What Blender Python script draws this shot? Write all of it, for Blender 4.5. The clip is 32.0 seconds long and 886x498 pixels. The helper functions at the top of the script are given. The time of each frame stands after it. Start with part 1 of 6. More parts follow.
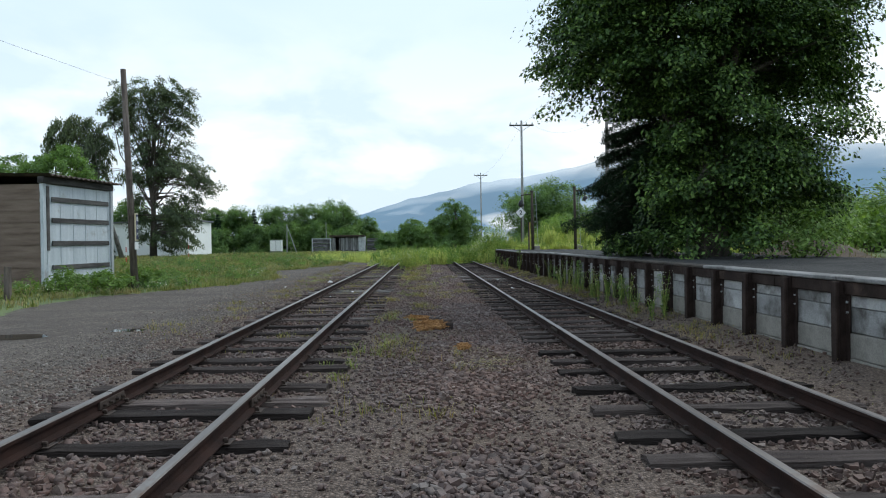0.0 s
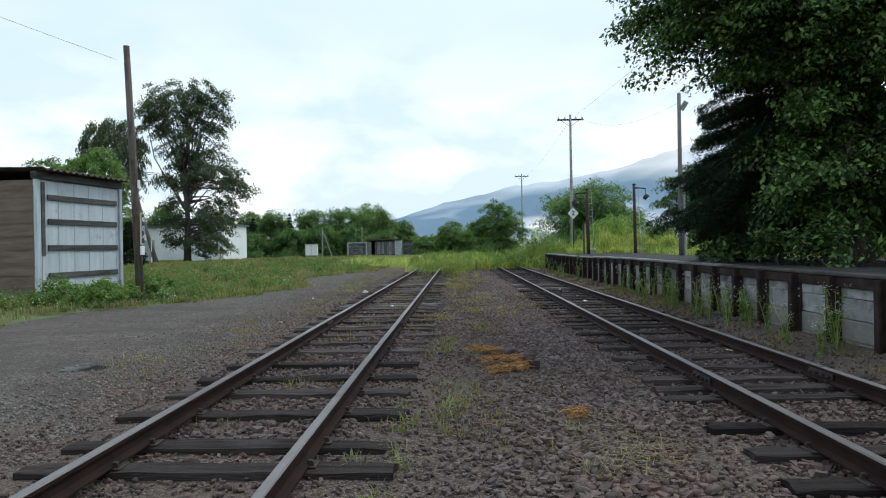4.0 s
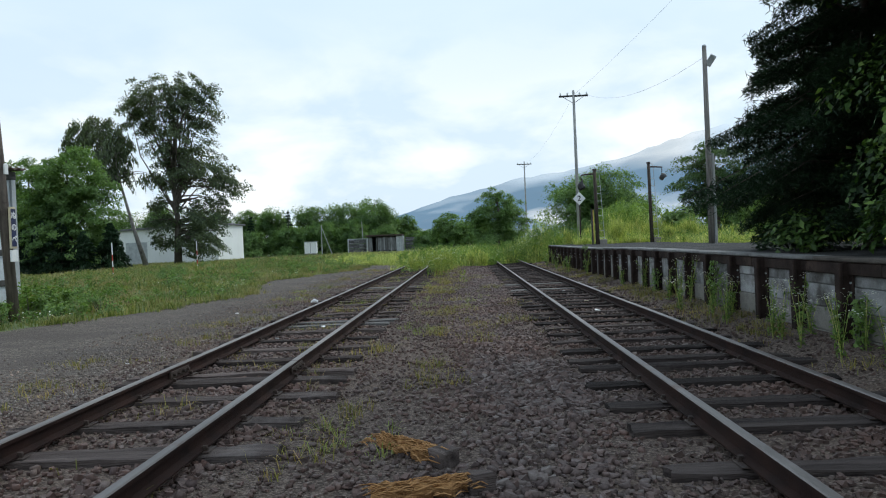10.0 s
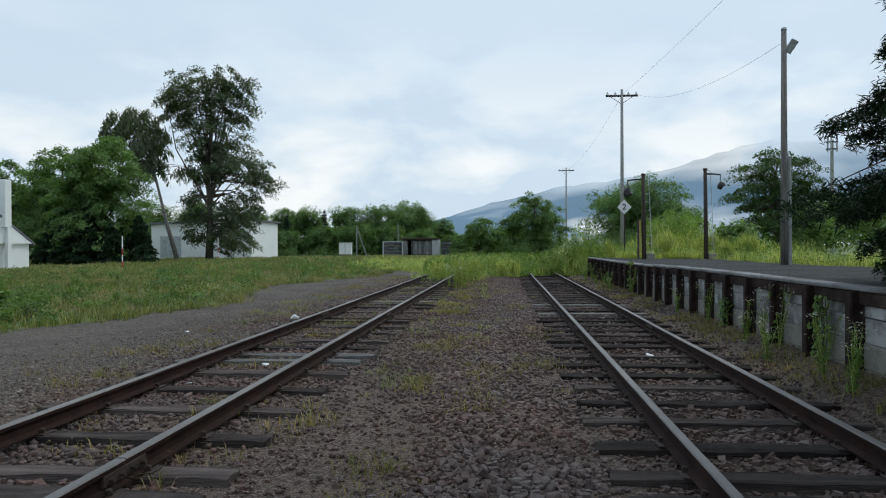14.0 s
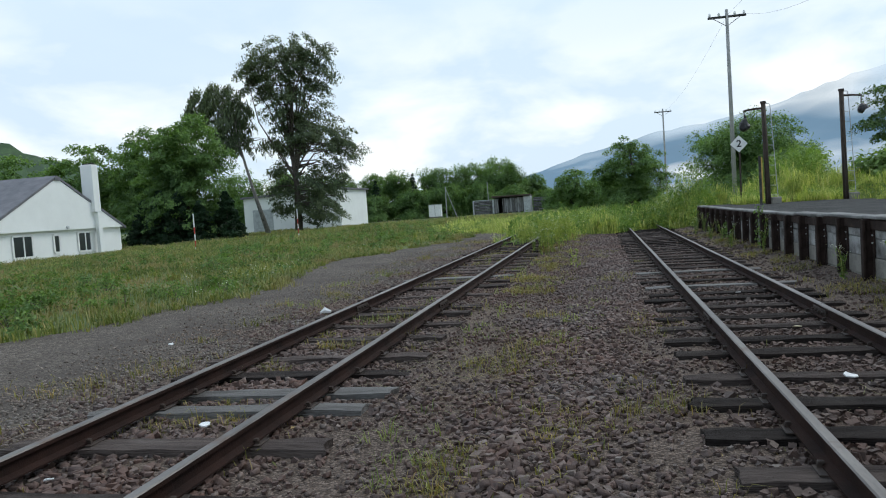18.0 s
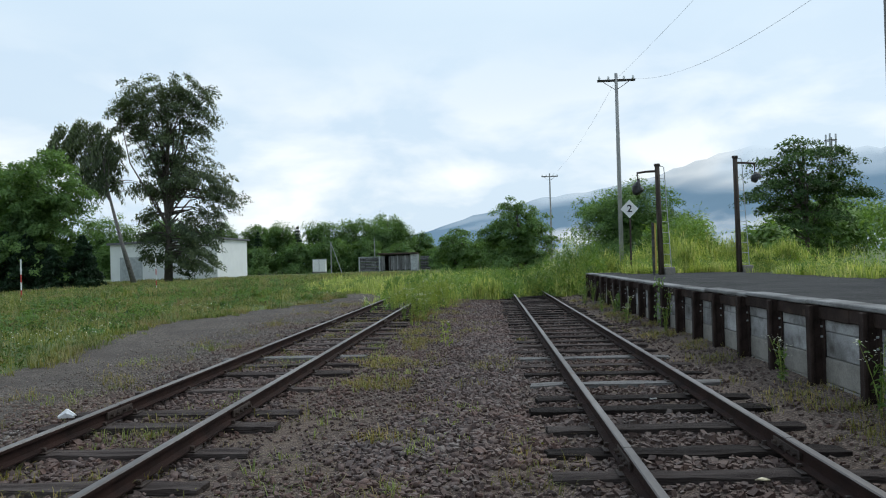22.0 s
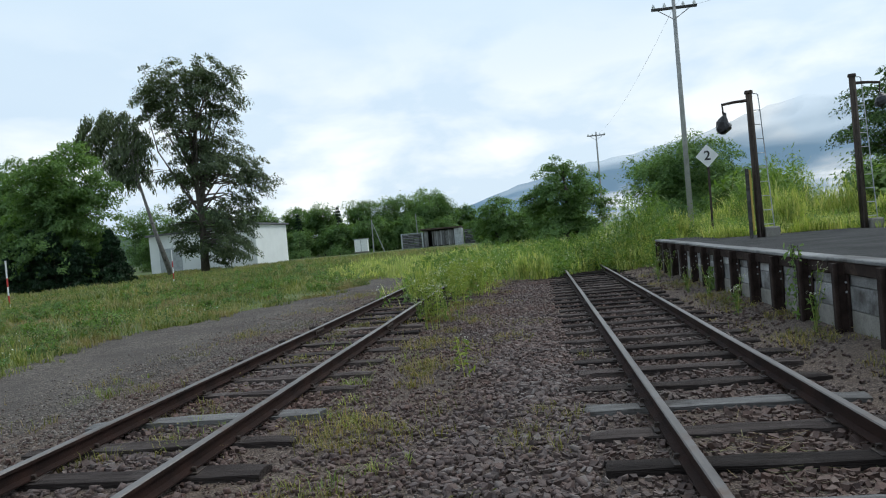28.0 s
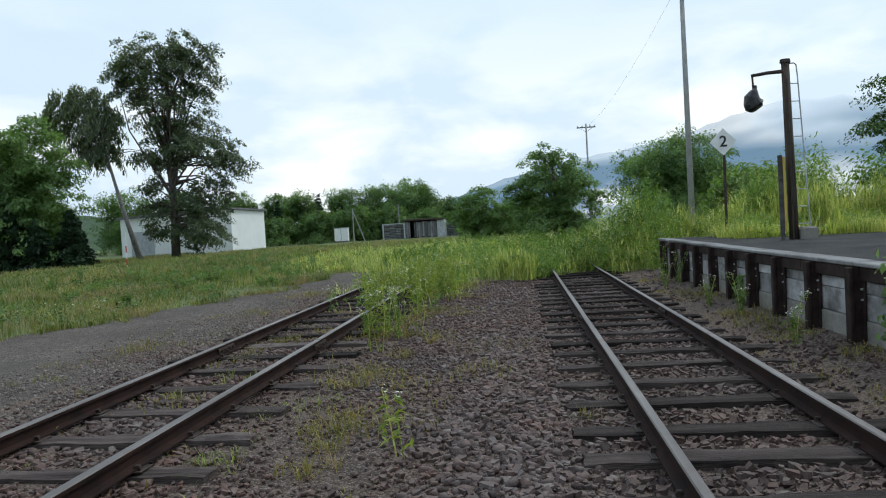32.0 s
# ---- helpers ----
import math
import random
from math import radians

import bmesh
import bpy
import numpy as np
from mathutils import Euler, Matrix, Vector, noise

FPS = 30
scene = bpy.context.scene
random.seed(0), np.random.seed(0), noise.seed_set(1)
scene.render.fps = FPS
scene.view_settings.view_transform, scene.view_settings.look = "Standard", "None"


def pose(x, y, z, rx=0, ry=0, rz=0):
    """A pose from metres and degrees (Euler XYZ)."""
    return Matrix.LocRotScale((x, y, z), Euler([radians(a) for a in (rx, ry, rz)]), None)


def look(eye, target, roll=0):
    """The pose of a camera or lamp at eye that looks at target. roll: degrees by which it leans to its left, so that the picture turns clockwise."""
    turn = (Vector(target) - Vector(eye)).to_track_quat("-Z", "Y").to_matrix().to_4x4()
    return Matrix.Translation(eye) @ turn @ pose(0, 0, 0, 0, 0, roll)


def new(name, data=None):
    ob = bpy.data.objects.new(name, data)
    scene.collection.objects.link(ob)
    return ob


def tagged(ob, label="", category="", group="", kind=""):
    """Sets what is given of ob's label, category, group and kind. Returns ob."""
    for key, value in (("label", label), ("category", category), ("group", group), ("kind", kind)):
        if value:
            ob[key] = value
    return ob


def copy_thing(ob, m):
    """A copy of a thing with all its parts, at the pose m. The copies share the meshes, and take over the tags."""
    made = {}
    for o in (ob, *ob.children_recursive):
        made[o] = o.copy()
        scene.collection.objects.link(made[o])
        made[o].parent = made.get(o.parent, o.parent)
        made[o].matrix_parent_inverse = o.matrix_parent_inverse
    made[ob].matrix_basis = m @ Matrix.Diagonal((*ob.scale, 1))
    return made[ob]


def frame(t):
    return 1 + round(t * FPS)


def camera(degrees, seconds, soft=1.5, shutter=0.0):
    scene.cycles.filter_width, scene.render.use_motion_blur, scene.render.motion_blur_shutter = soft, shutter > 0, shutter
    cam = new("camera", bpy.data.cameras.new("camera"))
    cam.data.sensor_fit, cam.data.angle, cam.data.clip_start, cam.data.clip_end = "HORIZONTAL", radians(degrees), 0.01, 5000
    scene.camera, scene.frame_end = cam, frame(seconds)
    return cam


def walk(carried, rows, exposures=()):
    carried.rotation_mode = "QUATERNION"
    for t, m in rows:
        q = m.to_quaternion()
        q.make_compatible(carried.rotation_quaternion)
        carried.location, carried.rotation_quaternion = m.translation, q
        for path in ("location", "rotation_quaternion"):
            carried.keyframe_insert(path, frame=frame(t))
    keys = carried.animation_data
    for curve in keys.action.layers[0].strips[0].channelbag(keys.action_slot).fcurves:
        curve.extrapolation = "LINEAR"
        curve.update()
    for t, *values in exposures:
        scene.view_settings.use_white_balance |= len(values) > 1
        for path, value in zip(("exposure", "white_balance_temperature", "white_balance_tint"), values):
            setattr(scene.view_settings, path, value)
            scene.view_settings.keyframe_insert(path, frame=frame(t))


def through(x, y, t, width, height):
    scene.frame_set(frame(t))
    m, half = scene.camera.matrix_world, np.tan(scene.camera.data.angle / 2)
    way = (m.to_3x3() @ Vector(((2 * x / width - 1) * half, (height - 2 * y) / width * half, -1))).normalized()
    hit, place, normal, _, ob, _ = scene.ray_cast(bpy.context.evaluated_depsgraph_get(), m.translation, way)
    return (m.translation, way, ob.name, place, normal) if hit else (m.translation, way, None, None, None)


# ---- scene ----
cam = camera(61.0, 32.0, soft=1.1)
PATH = [
    (0, (1.895, -0.967, 1.3), (1.949, 1.032, 1.281), -0.8),
    (0.5, (1.778, -0.578, 1.28), (1.782, 1.422, 1.263), -0.7),
    (1, (1.704, -0.132, 1.319), (1.692, 1.868, 1.288), -1.8),
    (1.5, (1.665, 0.353, 1.305), (1.659, 2.353, 1.29), -1.9),
    (2, (1.564, 0.81, 1.272), (1.509, 2.809, 1.243), -1.7),
    (2.5, (1.487, 1.235, 1.293), (1.42, 3.233, 1.219), -1.6),
    (4.5, (1.509, 2.889, 1.292), (1.483, 4.889, 1.297), -0.7),
    (5, (1.591, 3.269, 1.236), (1.627, 5.268, 1.21), -1.9),
    (5.5, (1.664, 3.66, 1.263), (1.793, 5.656, 1.222), -3.3),
    (6, (1.784, 4.058, 1.246), (1.97, 6.049, 1.233), -3.1),
    (6.5, (1.816, 4.437, 1.23), (1.925, 6.434, 1.208), -2.0),
    (7, (1.844, 4.824, 1.279), (1.938, 6.822, 1.281), -1.5),
    (7.5, (1.934, 5.245, 1.243), (2.002, 7.243, 1.296), -2.2),
    (8, (2.002, 5.604, 1.222), (2.036, 7.604, 1.267), -2.6),
    (8.5, (2.069, 6.001, 1.227), (2.083, 8.001, 1.251), -3.8),
    (9, (2.148, 6.401, 1.202), (2.166, 8.4, 1.149), -4.0),
    (9.5, (2.201, 6.774, 1.228), (2.228, 8.774, 1.179), -3.6),
    (10, (2.248, 7.192, 1.246), (2.187, 9.191, 1.224), -2.5),
    (10.5, (2.409, 7.553, 1.234), (2.342, 9.552, 1.216), -2.5),
    (11, (2.531, 7.897, 1.279), (2.379, 9.891, 1.266), -1.7),
    (11.5, (2.556, 8.306, 1.316), (2.42, 10.301, 1.321), -1.6),
    (12, (2.593, 8.695, 1.301), (2.403, 10.686, 1.315), -0.8),
    (12.5, (2.581, 9.058, 1.304), (2.314, 11.04, 1.3), 0.3),
    (13, (2.575, 9.464, 1.322), (2.343, 11.451, 1.321), 0.8),
    (13.5, (2.636, 9.885, 1.292), (2.475, 11.878, 1.283), -0.3),
    (15.5, (2.641, 11.945, 1.377), (2.427, 13.933, 1.426), -0.1),
    (16, (2.621, 12.273, 1.374), (2.3, 14.246, 1.453), -1.5),
    (16.5, (2.678, 12.669, 1.378), (2.101, 14.584, 1.379), -3.7),
    (17, (2.67, 12.988, 1.365), (2.029, 14.882, 1.362), -4.5),
    (17.5, (2.636, 13.375, 1.347), (2.075, 15.294, 1.34), -5.7),
    (18, (2.705, 13.795, 1.364), (2.288, 15.748, 1.256), -3.9),
    (18.5, (2.714, 14.179, 1.386), (2.357, 16.145, 1.3), -2.7),
    (19, (2.698, 14.518, 1.382), (2.512, 16.509, 1.37), -1.7),
    (19.5, (2.777, 14.886, 1.404), (2.64, 16.882, 1.394), -1.5),
    (20, (2.766, 15.289, 1.393), (2.457, 17.265, 1.362), -0.9),
    (20.5, (2.798, 15.676, 1.39), (2.67, 17.672, 1.38), -0.6),
    (21, (2.843, 16.055, 1.41), (2.742, 18.052, 1.408), -0.4),
    (21.5, (2.861, 16.457, 1.395), (2.724, 18.452, 1.372), -0.8),
    (22, (2.846, 16.821, 1.398), (2.727, 18.817, 1.427), -1.6),
    (22.5, (2.849, 17.252, 1.422), (2.687, 19.245, 1.439), -1.4),
    (23, (2.779, 17.622, 1.406), (2.414, 19.588, 1.413), -0.4),
    (23.5, (2.727, 17.989, 1.387), (2.33, 19.949, 1.362), -1.0),
    (24, (2.718, 18.383, 1.401), (2.323, 20.343, 1.424), -1.2),
    (24.5, (2.761, 18.781, 1.374), (2.375, 20.744, 1.353), -1.8),
    (25, (2.811, 19.161, 1.389), (2.511, 21.138, 1.324), -2.7),
    (25.5, (2.89, 19.495, 1.416), (2.584, 21.471, 1.355), -3.7),
    (27.5, (3.006, 21.138, 1.391), (2.71, 23.116, 1.362), -4.7),
    (28, (2.958, 21.518, 1.433), (2.71, 23.502, 1.398), -5.0),
    (28.5, (2.993, 21.898, 1.423), (2.789, 23.887, 1.42), -5.7),
    (29, (2.969, 22.256, 1.408), (2.724, 24.241, 1.426), -5.7),
    (29.5, (2.943, 22.679, 1.427), (2.806, 24.674, 1.44), -5.5),
    (30, (2.95, 23.061, 1.411), (2.888, 25.06, 1.411), -4.5),
    (30.5, (2.922, 23.386, 1.408), (2.82, 25.383, 1.361), -3.9),
    (31, (2.877, 23.772, 1.424), (2.774, 25.769, 1.38), -3.0),
    (31.5, (2.923, 24.127, 1.416), (2.82, 26.124, 1.365), -3.7),
    (32, (2.966, 24.528, 1.39), (2.758, 26.516, 1.33), -3.3),
]
EXPOSURES = [(0, 0.26), (6.5, 0.22), (8, 0.06), (9, 0.17), (12, 0.1), (15, -0.12), (17, -0.08), (18.2, 0.16), (20, 0.12), (22, 0.07), (24, 0.08), (25, 0.17), (28, 0.1), (30, 0.05), (32, 0.15)]
walk(cam, [(t, look(eye, target, roll)) for t, eye, target, roll in PATH], EXPOSURES)

# ---- world and light ----
world = bpy.data.worlds.new("overcast_sky")
scene.world = world
world.use_nodes = True
wn, wl = world.node_tree.nodes, world.node_tree.links
wn.clear()


def wnode(kind, **values):
    n = wn.new(kind)
    for k, v in values.items():
        if k in n.inputs:
            n.inputs[k].default_value = v
    return n


SUN_EL, SUN_AZ = radians(50), radians(48)
sky = wn.new("ShaderNodeTexSky")
sky.sky_type = "NISHITA"
sky.sun_disc = False
sky.sun_elevation, sky.sun_rotation = SUN_EL, SUN_AZ
sky.air_density, sky.dust_density, sky.ozone_density = 1.0, 2.5, 1.0
coord = wn.new("ShaderNodeTexCoord")
sep = wn.new("ShaderNodeSeparateXYZ")
wl.new(coord.outputs["Generated"], sep.inputs[0])
# a flat cloud deck: the view direction laid onto a high plane
height = wn.new("ShaderNodeMath"); height.operation = "MAXIMUM"; height.inputs[1].default_value = 0.0
wl.new(sep.outputs["Z"], height.inputs[0])
lift = wn.new("ShaderNodeMath"); lift.operation = "ADD"; lift.inputs[1].default_value = 0.16
wl.new(height.outputs[0], lift.inputs[0])
flat = wn.new("ShaderNodeVectorMath"); flat.operation = "DIVIDE"
comb = wn.new("ShaderNodeCombineXYZ")
for k in range(3):
    wl.new(lift.outputs[0], comb.inputs[k])
wl.new(coord.outputs["Generated"], flat.inputs[0])
wl.new(comb.outputs[0], flat.inputs[1])
deck = wnode("ShaderNodeTexNoise", Scale=0.8, Detail=5.0, Roughness=0.45, Distortion=0.2)
wl.new(flat.outputs[0], deck.inputs["Vector"])
deck_ramp = wn.new("ShaderNodeValToRGB")
deck_ramp.color_ramp.elements[0].position, deck_ramp.color_ramp.elements[1].position = 0.30, 0.70
deck_ramp.color_ramp.elements[0].color = (0.59, 0.75, 0.92, 1)
deck_ramp.color_ramp.elements[1].color = (0.70, 0.85, 0.97, 1)
wl.new(deck.outputs["Fac"], deck_ramp.inputs[0])
# heaps of brighter cloud low over the land
heap_map = wn.new("ShaderNodeMapping")
heap_map.inputs["Scale"].default_value = (3.0, 3.0, 7.0)
heap_map.inputs["Location"].default_value = (0.3, 0.1, 0.4)
wl.new(coord.outputs["Generated"], heap_map.inputs[0])
heap = wnode("ShaderNodeTexNoise", Scale=1.7, Detail=7.0, Roughness=0.5, Distortion=0.25)
wl.new(heap_map.outputs[0], heap.inputs["Vector"])
heap_ramp = wn.new("ShaderNodeValToRGB")
heap_ramp.color_ramp.elements[0].position, heap_ramp.color_ramp.elements[1].position = 0.42, 0.58
heap_ramp.color_ramp.elements[0].color = (0.66, 0.80, 0.93, 1)
heap_ramp.color_ramp.elements[1].color = (1.06, 1.09, 1.08, 1)
wl.new(heap.outputs["Fac"], heap_ramp.inputs[0])
low = wn.new("ShaderNodeMapRange")
low.inputs["From Min"].default_value, low.inputs["From Max"].default_value = 0.30, 0.10
wl.new(sep.outputs["Z"], low.inputs["Value"])
wob = wn.new("ShaderNodeMath"); wob.operation = "MULTIPLY"
wl.new(low.outputs[0], wob.inputs[0]); wob.inputs[1].default_value = 0.85
clouds = wn.new("ShaderNodeMix"); clouds.data_type = "RGBA"
wl.new(wob.outputs[0], clouds.inputs[0])
wl.new(deck_ramp.outputs[0], clouds.inputs[6]); wl.new(heap_ramp.outputs[0], clouds.inputs[7])
bg_cloud = wn.new("ShaderNodeBackground"); bg_cloud.inputs[1].default_value = 1.1
bg_sky = wn.new("ShaderNodeBackground"); bg_sky.inputs[1].default_value = 0.05
wl.new(clouds.outputs[2], bg_cloud.inputs[0]); wl.new(sky.outputs[0], bg_sky.inputs[0])
veil = wn.new("ShaderNodeMixShader"); veil.inputs[0].default_value = 0.86
wl.new(bg_sky.outputs[0], veil.inputs[1]); wl.new(bg_cloud.outputs[0], veil.inputs[2])
wout = wn.new("ShaderNodeOutputWorld")
wl.new(veil.outputs[0], wout.inputs[0])

sun_data = bpy.data.lights.new("sun", "SUN")
sun_data.energy, sun_data.angle, sun_data.color = 1.2, radians(20), (0.98, 0.98, 0.93)
sun = new("sun", sun_data)
sun.matrix_world = look((60 * math.sin(SUN_AZ) * math.cos(SUN_EL), 60 * math.cos(SUN_AZ) * math.cos(SUN_EL), 60 * math.sin(SUN_EL)), (0, 0, 0))

# ---- helpers of this scene ----
rng = np.random.default_rng(7)


def part(name, bm, material, parent, label="", kind="", smooth=False):
    """Links a bmesh, or a ready mesh, as one mesh object under a thing."""
    if isinstance(bm, bmesh.types.BMesh):
        me = bpy.data.meshes.new(name)
        bm.to_mesh(me)
        bm.free()
    else:
        me = bm
    if material is not None and not me.materials:
        me.materials.append(material)
    if smooth:
        me.shade_smooth()
    ob = new(name, me)
    if parent is not None:
        ob.parent = parent
    return tagged(ob, label, kind=kind)


def thing(name, label, category, group="", kind="", at=(0, 0, 0), turn=0.0):
    ob = new(name)
    ob.empty_display_size = 0.2
    ob.location, ob.rotation_euler = at, (0, 0, turn)
    return tagged(ob, label, category, group, kind)


def box(bm, x0, x1, y0, y1, z0, z1, bevel=0.0):
    m = Matrix.LocRotScale(((x0 + x1) / 2, (y0 + y1) / 2, (z0 + z1) / 2), None, (x1 - x0, y1 - y0, z1 - z0))
    vs = bmesh.ops.create_cube(bm, size=1.0, matrix=m)["verts"]
    if bevel:
        es = list({e for v in vs for e in v.link_edges})
        bmesh.ops.bevel(bm, geom=es, offset=bevel, segments=1, affect="EDGES", clamp_overlap=True)
    return bm


def tube(bm, points, radii, sides=8, cap=True):
    """A tapered tube along points."""
    rings = []
    pts = [Vector(p) for p in points]
    side = None
    for i, p in enumerate(pts):
        d = (pts[min(i + 1, len(pts) - 1)] - pts[max(i - 1, 0)]).normalized()
        if side is None:
            side = d.orthogonal().normalized()
        side = (side - d * side.dot(d)).normalized()
        other = d.cross(side)
        r = radii[i] if hasattr(radii, "__len__") else radii
        rings.append([bm.verts.new(p + r * (math.cos(a) * side + math.sin(a) * other)) for a in (2 * math.pi * k / sides for k in range(sides))])
    for a, b in zip(rings, rings[1:]):
        for k in range(sides):
            bm.faces.new((a[k], a[(k + 1) % sides], b[(k + 1) % sides], b[k]))
    if cap:
        bm.faces.new(rings[0][::-1])
        bm.faces.new(rings[-1])
    return bm


def prism(bm, outline, axis, a, b):
    """An outline of 2D points pushed along an axis from a to b."""
    put = {"x": lambda u, v, w: (w, u, v), "y": lambda u, v, w: (u, w, v), "z": lambda u, v, w: (u, v, w)}[axis]
    lo = [bm.verts.new(put(u, v, a)) for u, v in outline]
    hi = [bm.verts.new(put(u, v, b)) for u, v in outline]
    n = len(outline)
    faces = [bm.faces.new(lo), bm.faces.new(hi[::-1])]
    for k in range(n):
        faces.append(bm.faces.new((lo[k], hi[k], hi[(k + 1) % n], lo[(k + 1) % n])))
    bmesh.ops.recalc_face_normals(bm, faces=faces)
    return bm


def mesh_np(name, verts, faces):
    """A mesh from arrays of corners and equal-sided faces."""
    me = bpy.data.meshes.new(name)
    verts, faces = np.asarray(verts, np.float32), np.asarray(faces, np.int32)
    me.vertices.add(len(verts))
    me.vertices.foreach_set("co", verts.ravel())
    me.loops.add(faces.size)
    me.loops.foreach_set("vertex_index", faces.ravel())
    me.polygons.add(len(faces))
    me.polygons.foreach_set("loop_start", np.arange(0, faces.size, faces.shape[1], dtype=np.int32))
    me.update(calc_edges=True)
    return me


def unit(v):
    return v / np.maximum(np.linalg.norm(v, axis=-1, keepdims=True), 1e-9)


def leaf_mesh(name, centres, ups, size, aspect=0.55, droop=0.25, spread=0.9):
    """Folded leaves: one at each centre, tilted about its up direction."""
    n = len(centres)
    up = unit(ups + spread * rng.normal(size=(n, 3)) * 0.5)
    along = unit(np.cross(up, rng.normal(size=(n, 3))))
    side = np.cross(up, along)
    s = (size * rng.uniform(0.6, 1.3, n))[:, None]
    along = along - np.array([0, 0, droop])
    tip, tail = centres + along * s * 0.5, centres - along * s * 0.5
    a = centres + side * s * aspect * 0.5 + up * s * 0.1
    b = centres - side * s * aspect * 0.5 + up * s * 0.1
    verts = np.stack([tail, a, tip, b], 1).reshape(-1, 3)
    i = np.arange(n)[:, None] * 4
    faces = np.concatenate([i + [[0, 2, 1]], i + [[0, 3, 2]]])
    return mesh_np(name, verts, faces)


def blade_mesh(name, roots, heights, width=0.012, lean=0.35, ang=None):
    """Grass blades: two joints each, bowed over."""
    n = len(roots)
    h = np.asarray(heights)[:, None]
    ang = rng.uniform(0, 2 * np.pi, n) if ang is None else ang
    out = np.stack([np.cos(ang), np.sin(ang), np.zeros(n)], 1)
    side = np.stack([-np.sin(ang), np.cos(ang), np.zeros(n)], 1) * width * rng.uniform(0.6, 1.3, n)[:, None]
    k = rng.uniform(0.2, 1.0, n)[:, None] * lean
    mid = roots + out * h * k * 0.3 + np.array([0, 0, 1]) * h * 0.6
    tip = roots + out * h * k + np.array([0, 0, 1]) * h * (1 - 0.4 * k)
    verts = np.stack([roots - side, roots + side, mid - side * 0.8, mid + side * 0.8, tip], 1).reshape(-1, 3)
    i = np.arange(n)[:, None] * 5
    faces = np.concatenate([i + [[0, 1, 3]], i + [[0, 3, 2]], i + [[2, 3, 4]]])
    return mesh_np(name, verts, faces)


def tuft_mesh(name, centres, count, radius, heights, width, lean):
    """Tufts of blades that lean outwards, each tuft of its own height."""
    n = len(centres) * count
    off = rng.normal(size=(n, 2)) * np.repeat(np.broadcast_to(radius, len(centres)), count)[:, None]
    roots = np.repeat(centres, count, 0) + np.concatenate([off, np.zeros((n, 1))], 1)
    ang = np.arctan2(off[:, 1], off[:, 0]) + rng.normal(0, 0.6, n)
    return blade_mesh(name, roots, np.repeat(heights, count) * rng.uniform(0.45, 1.1, n), width, lean, ang)


def join_np(name, meshes):
    """One mesh of several array meshes of triangles."""
    vs, fs, base = [], [], 0
    for me in meshes:
        v = np.empty(len(me.vertices) * 3, np.float32); me.vertices.foreach_get("co", v)
        f = np.empty(len(me.loops), np.int32); me.loops.foreach_get("vertex_index", f)
        vs.append(v.reshape(-1, 3)); fs.append(f.reshape(-1, 3) + base); base += len(me.vertices)
        bpy.data.meshes.remove(me)
    return mesh_np(name, np.concatenate(vs), np.concatenate(fs))


# ---- materials ----
def material(name):
    m = bpy.data.materials.new(name)
    m.use_nodes = True
    nt = m.node_tree
    return m, nt.nodes, nt.links, nt.nodes["Principled BSDF"]


def ramp_of(nodes, links, source, stops):
    r = nodes.new("ShaderNodeValToRGB")
    e = r.color_ramp.elements
    while len(e) < len(stops):
        e.new(0.5)
    for el, (pos, col) in zip(e, stops):
        el.position, el.color = pos, (*col, 1)
    links.new(source, r.inputs[0])
    return r.outputs[0]


def noise_of(nodes, links, vector, scale, detail=4.0, rough=0.55, stretch=None, distort=0.0):
    if stretch:
        mp = nodes.new("ShaderNodeMapping")
        mp.inputs["Scale"].default_value = stretch
        links.new(vector, mp.inputs[0])
        vector = mp.outputs[0]
    n = nodes.new("ShaderNodeTexNoise")
    n.inputs["Scale"].default_value, n.inputs["Detail"].default_value = scale, detail
    n.inputs["Roughness"].default_value, n.inputs["Distortion"].default_value = rough, distort
    links.new(vector, n.inputs["Vector"])
    return n.outputs["Fac"]


def mix_of(nodes, links, fac, a, b, mode="MIX"):
    x = nodes.new("ShaderNodeMix")
    x.data_type, x.blend_type = "RGBA", mode
    for socket, v in ((0, fac), (6, a), (7, b)):
        if hasattr(v, "is_linked"):
            links.new(v, x.inputs[socket])
        elif isinstance(v, tuple):
            x.inputs[socket].default_value = (*v, 1)
        else:
            x.inputs[socket].default_value = v
    return x.outputs[2]


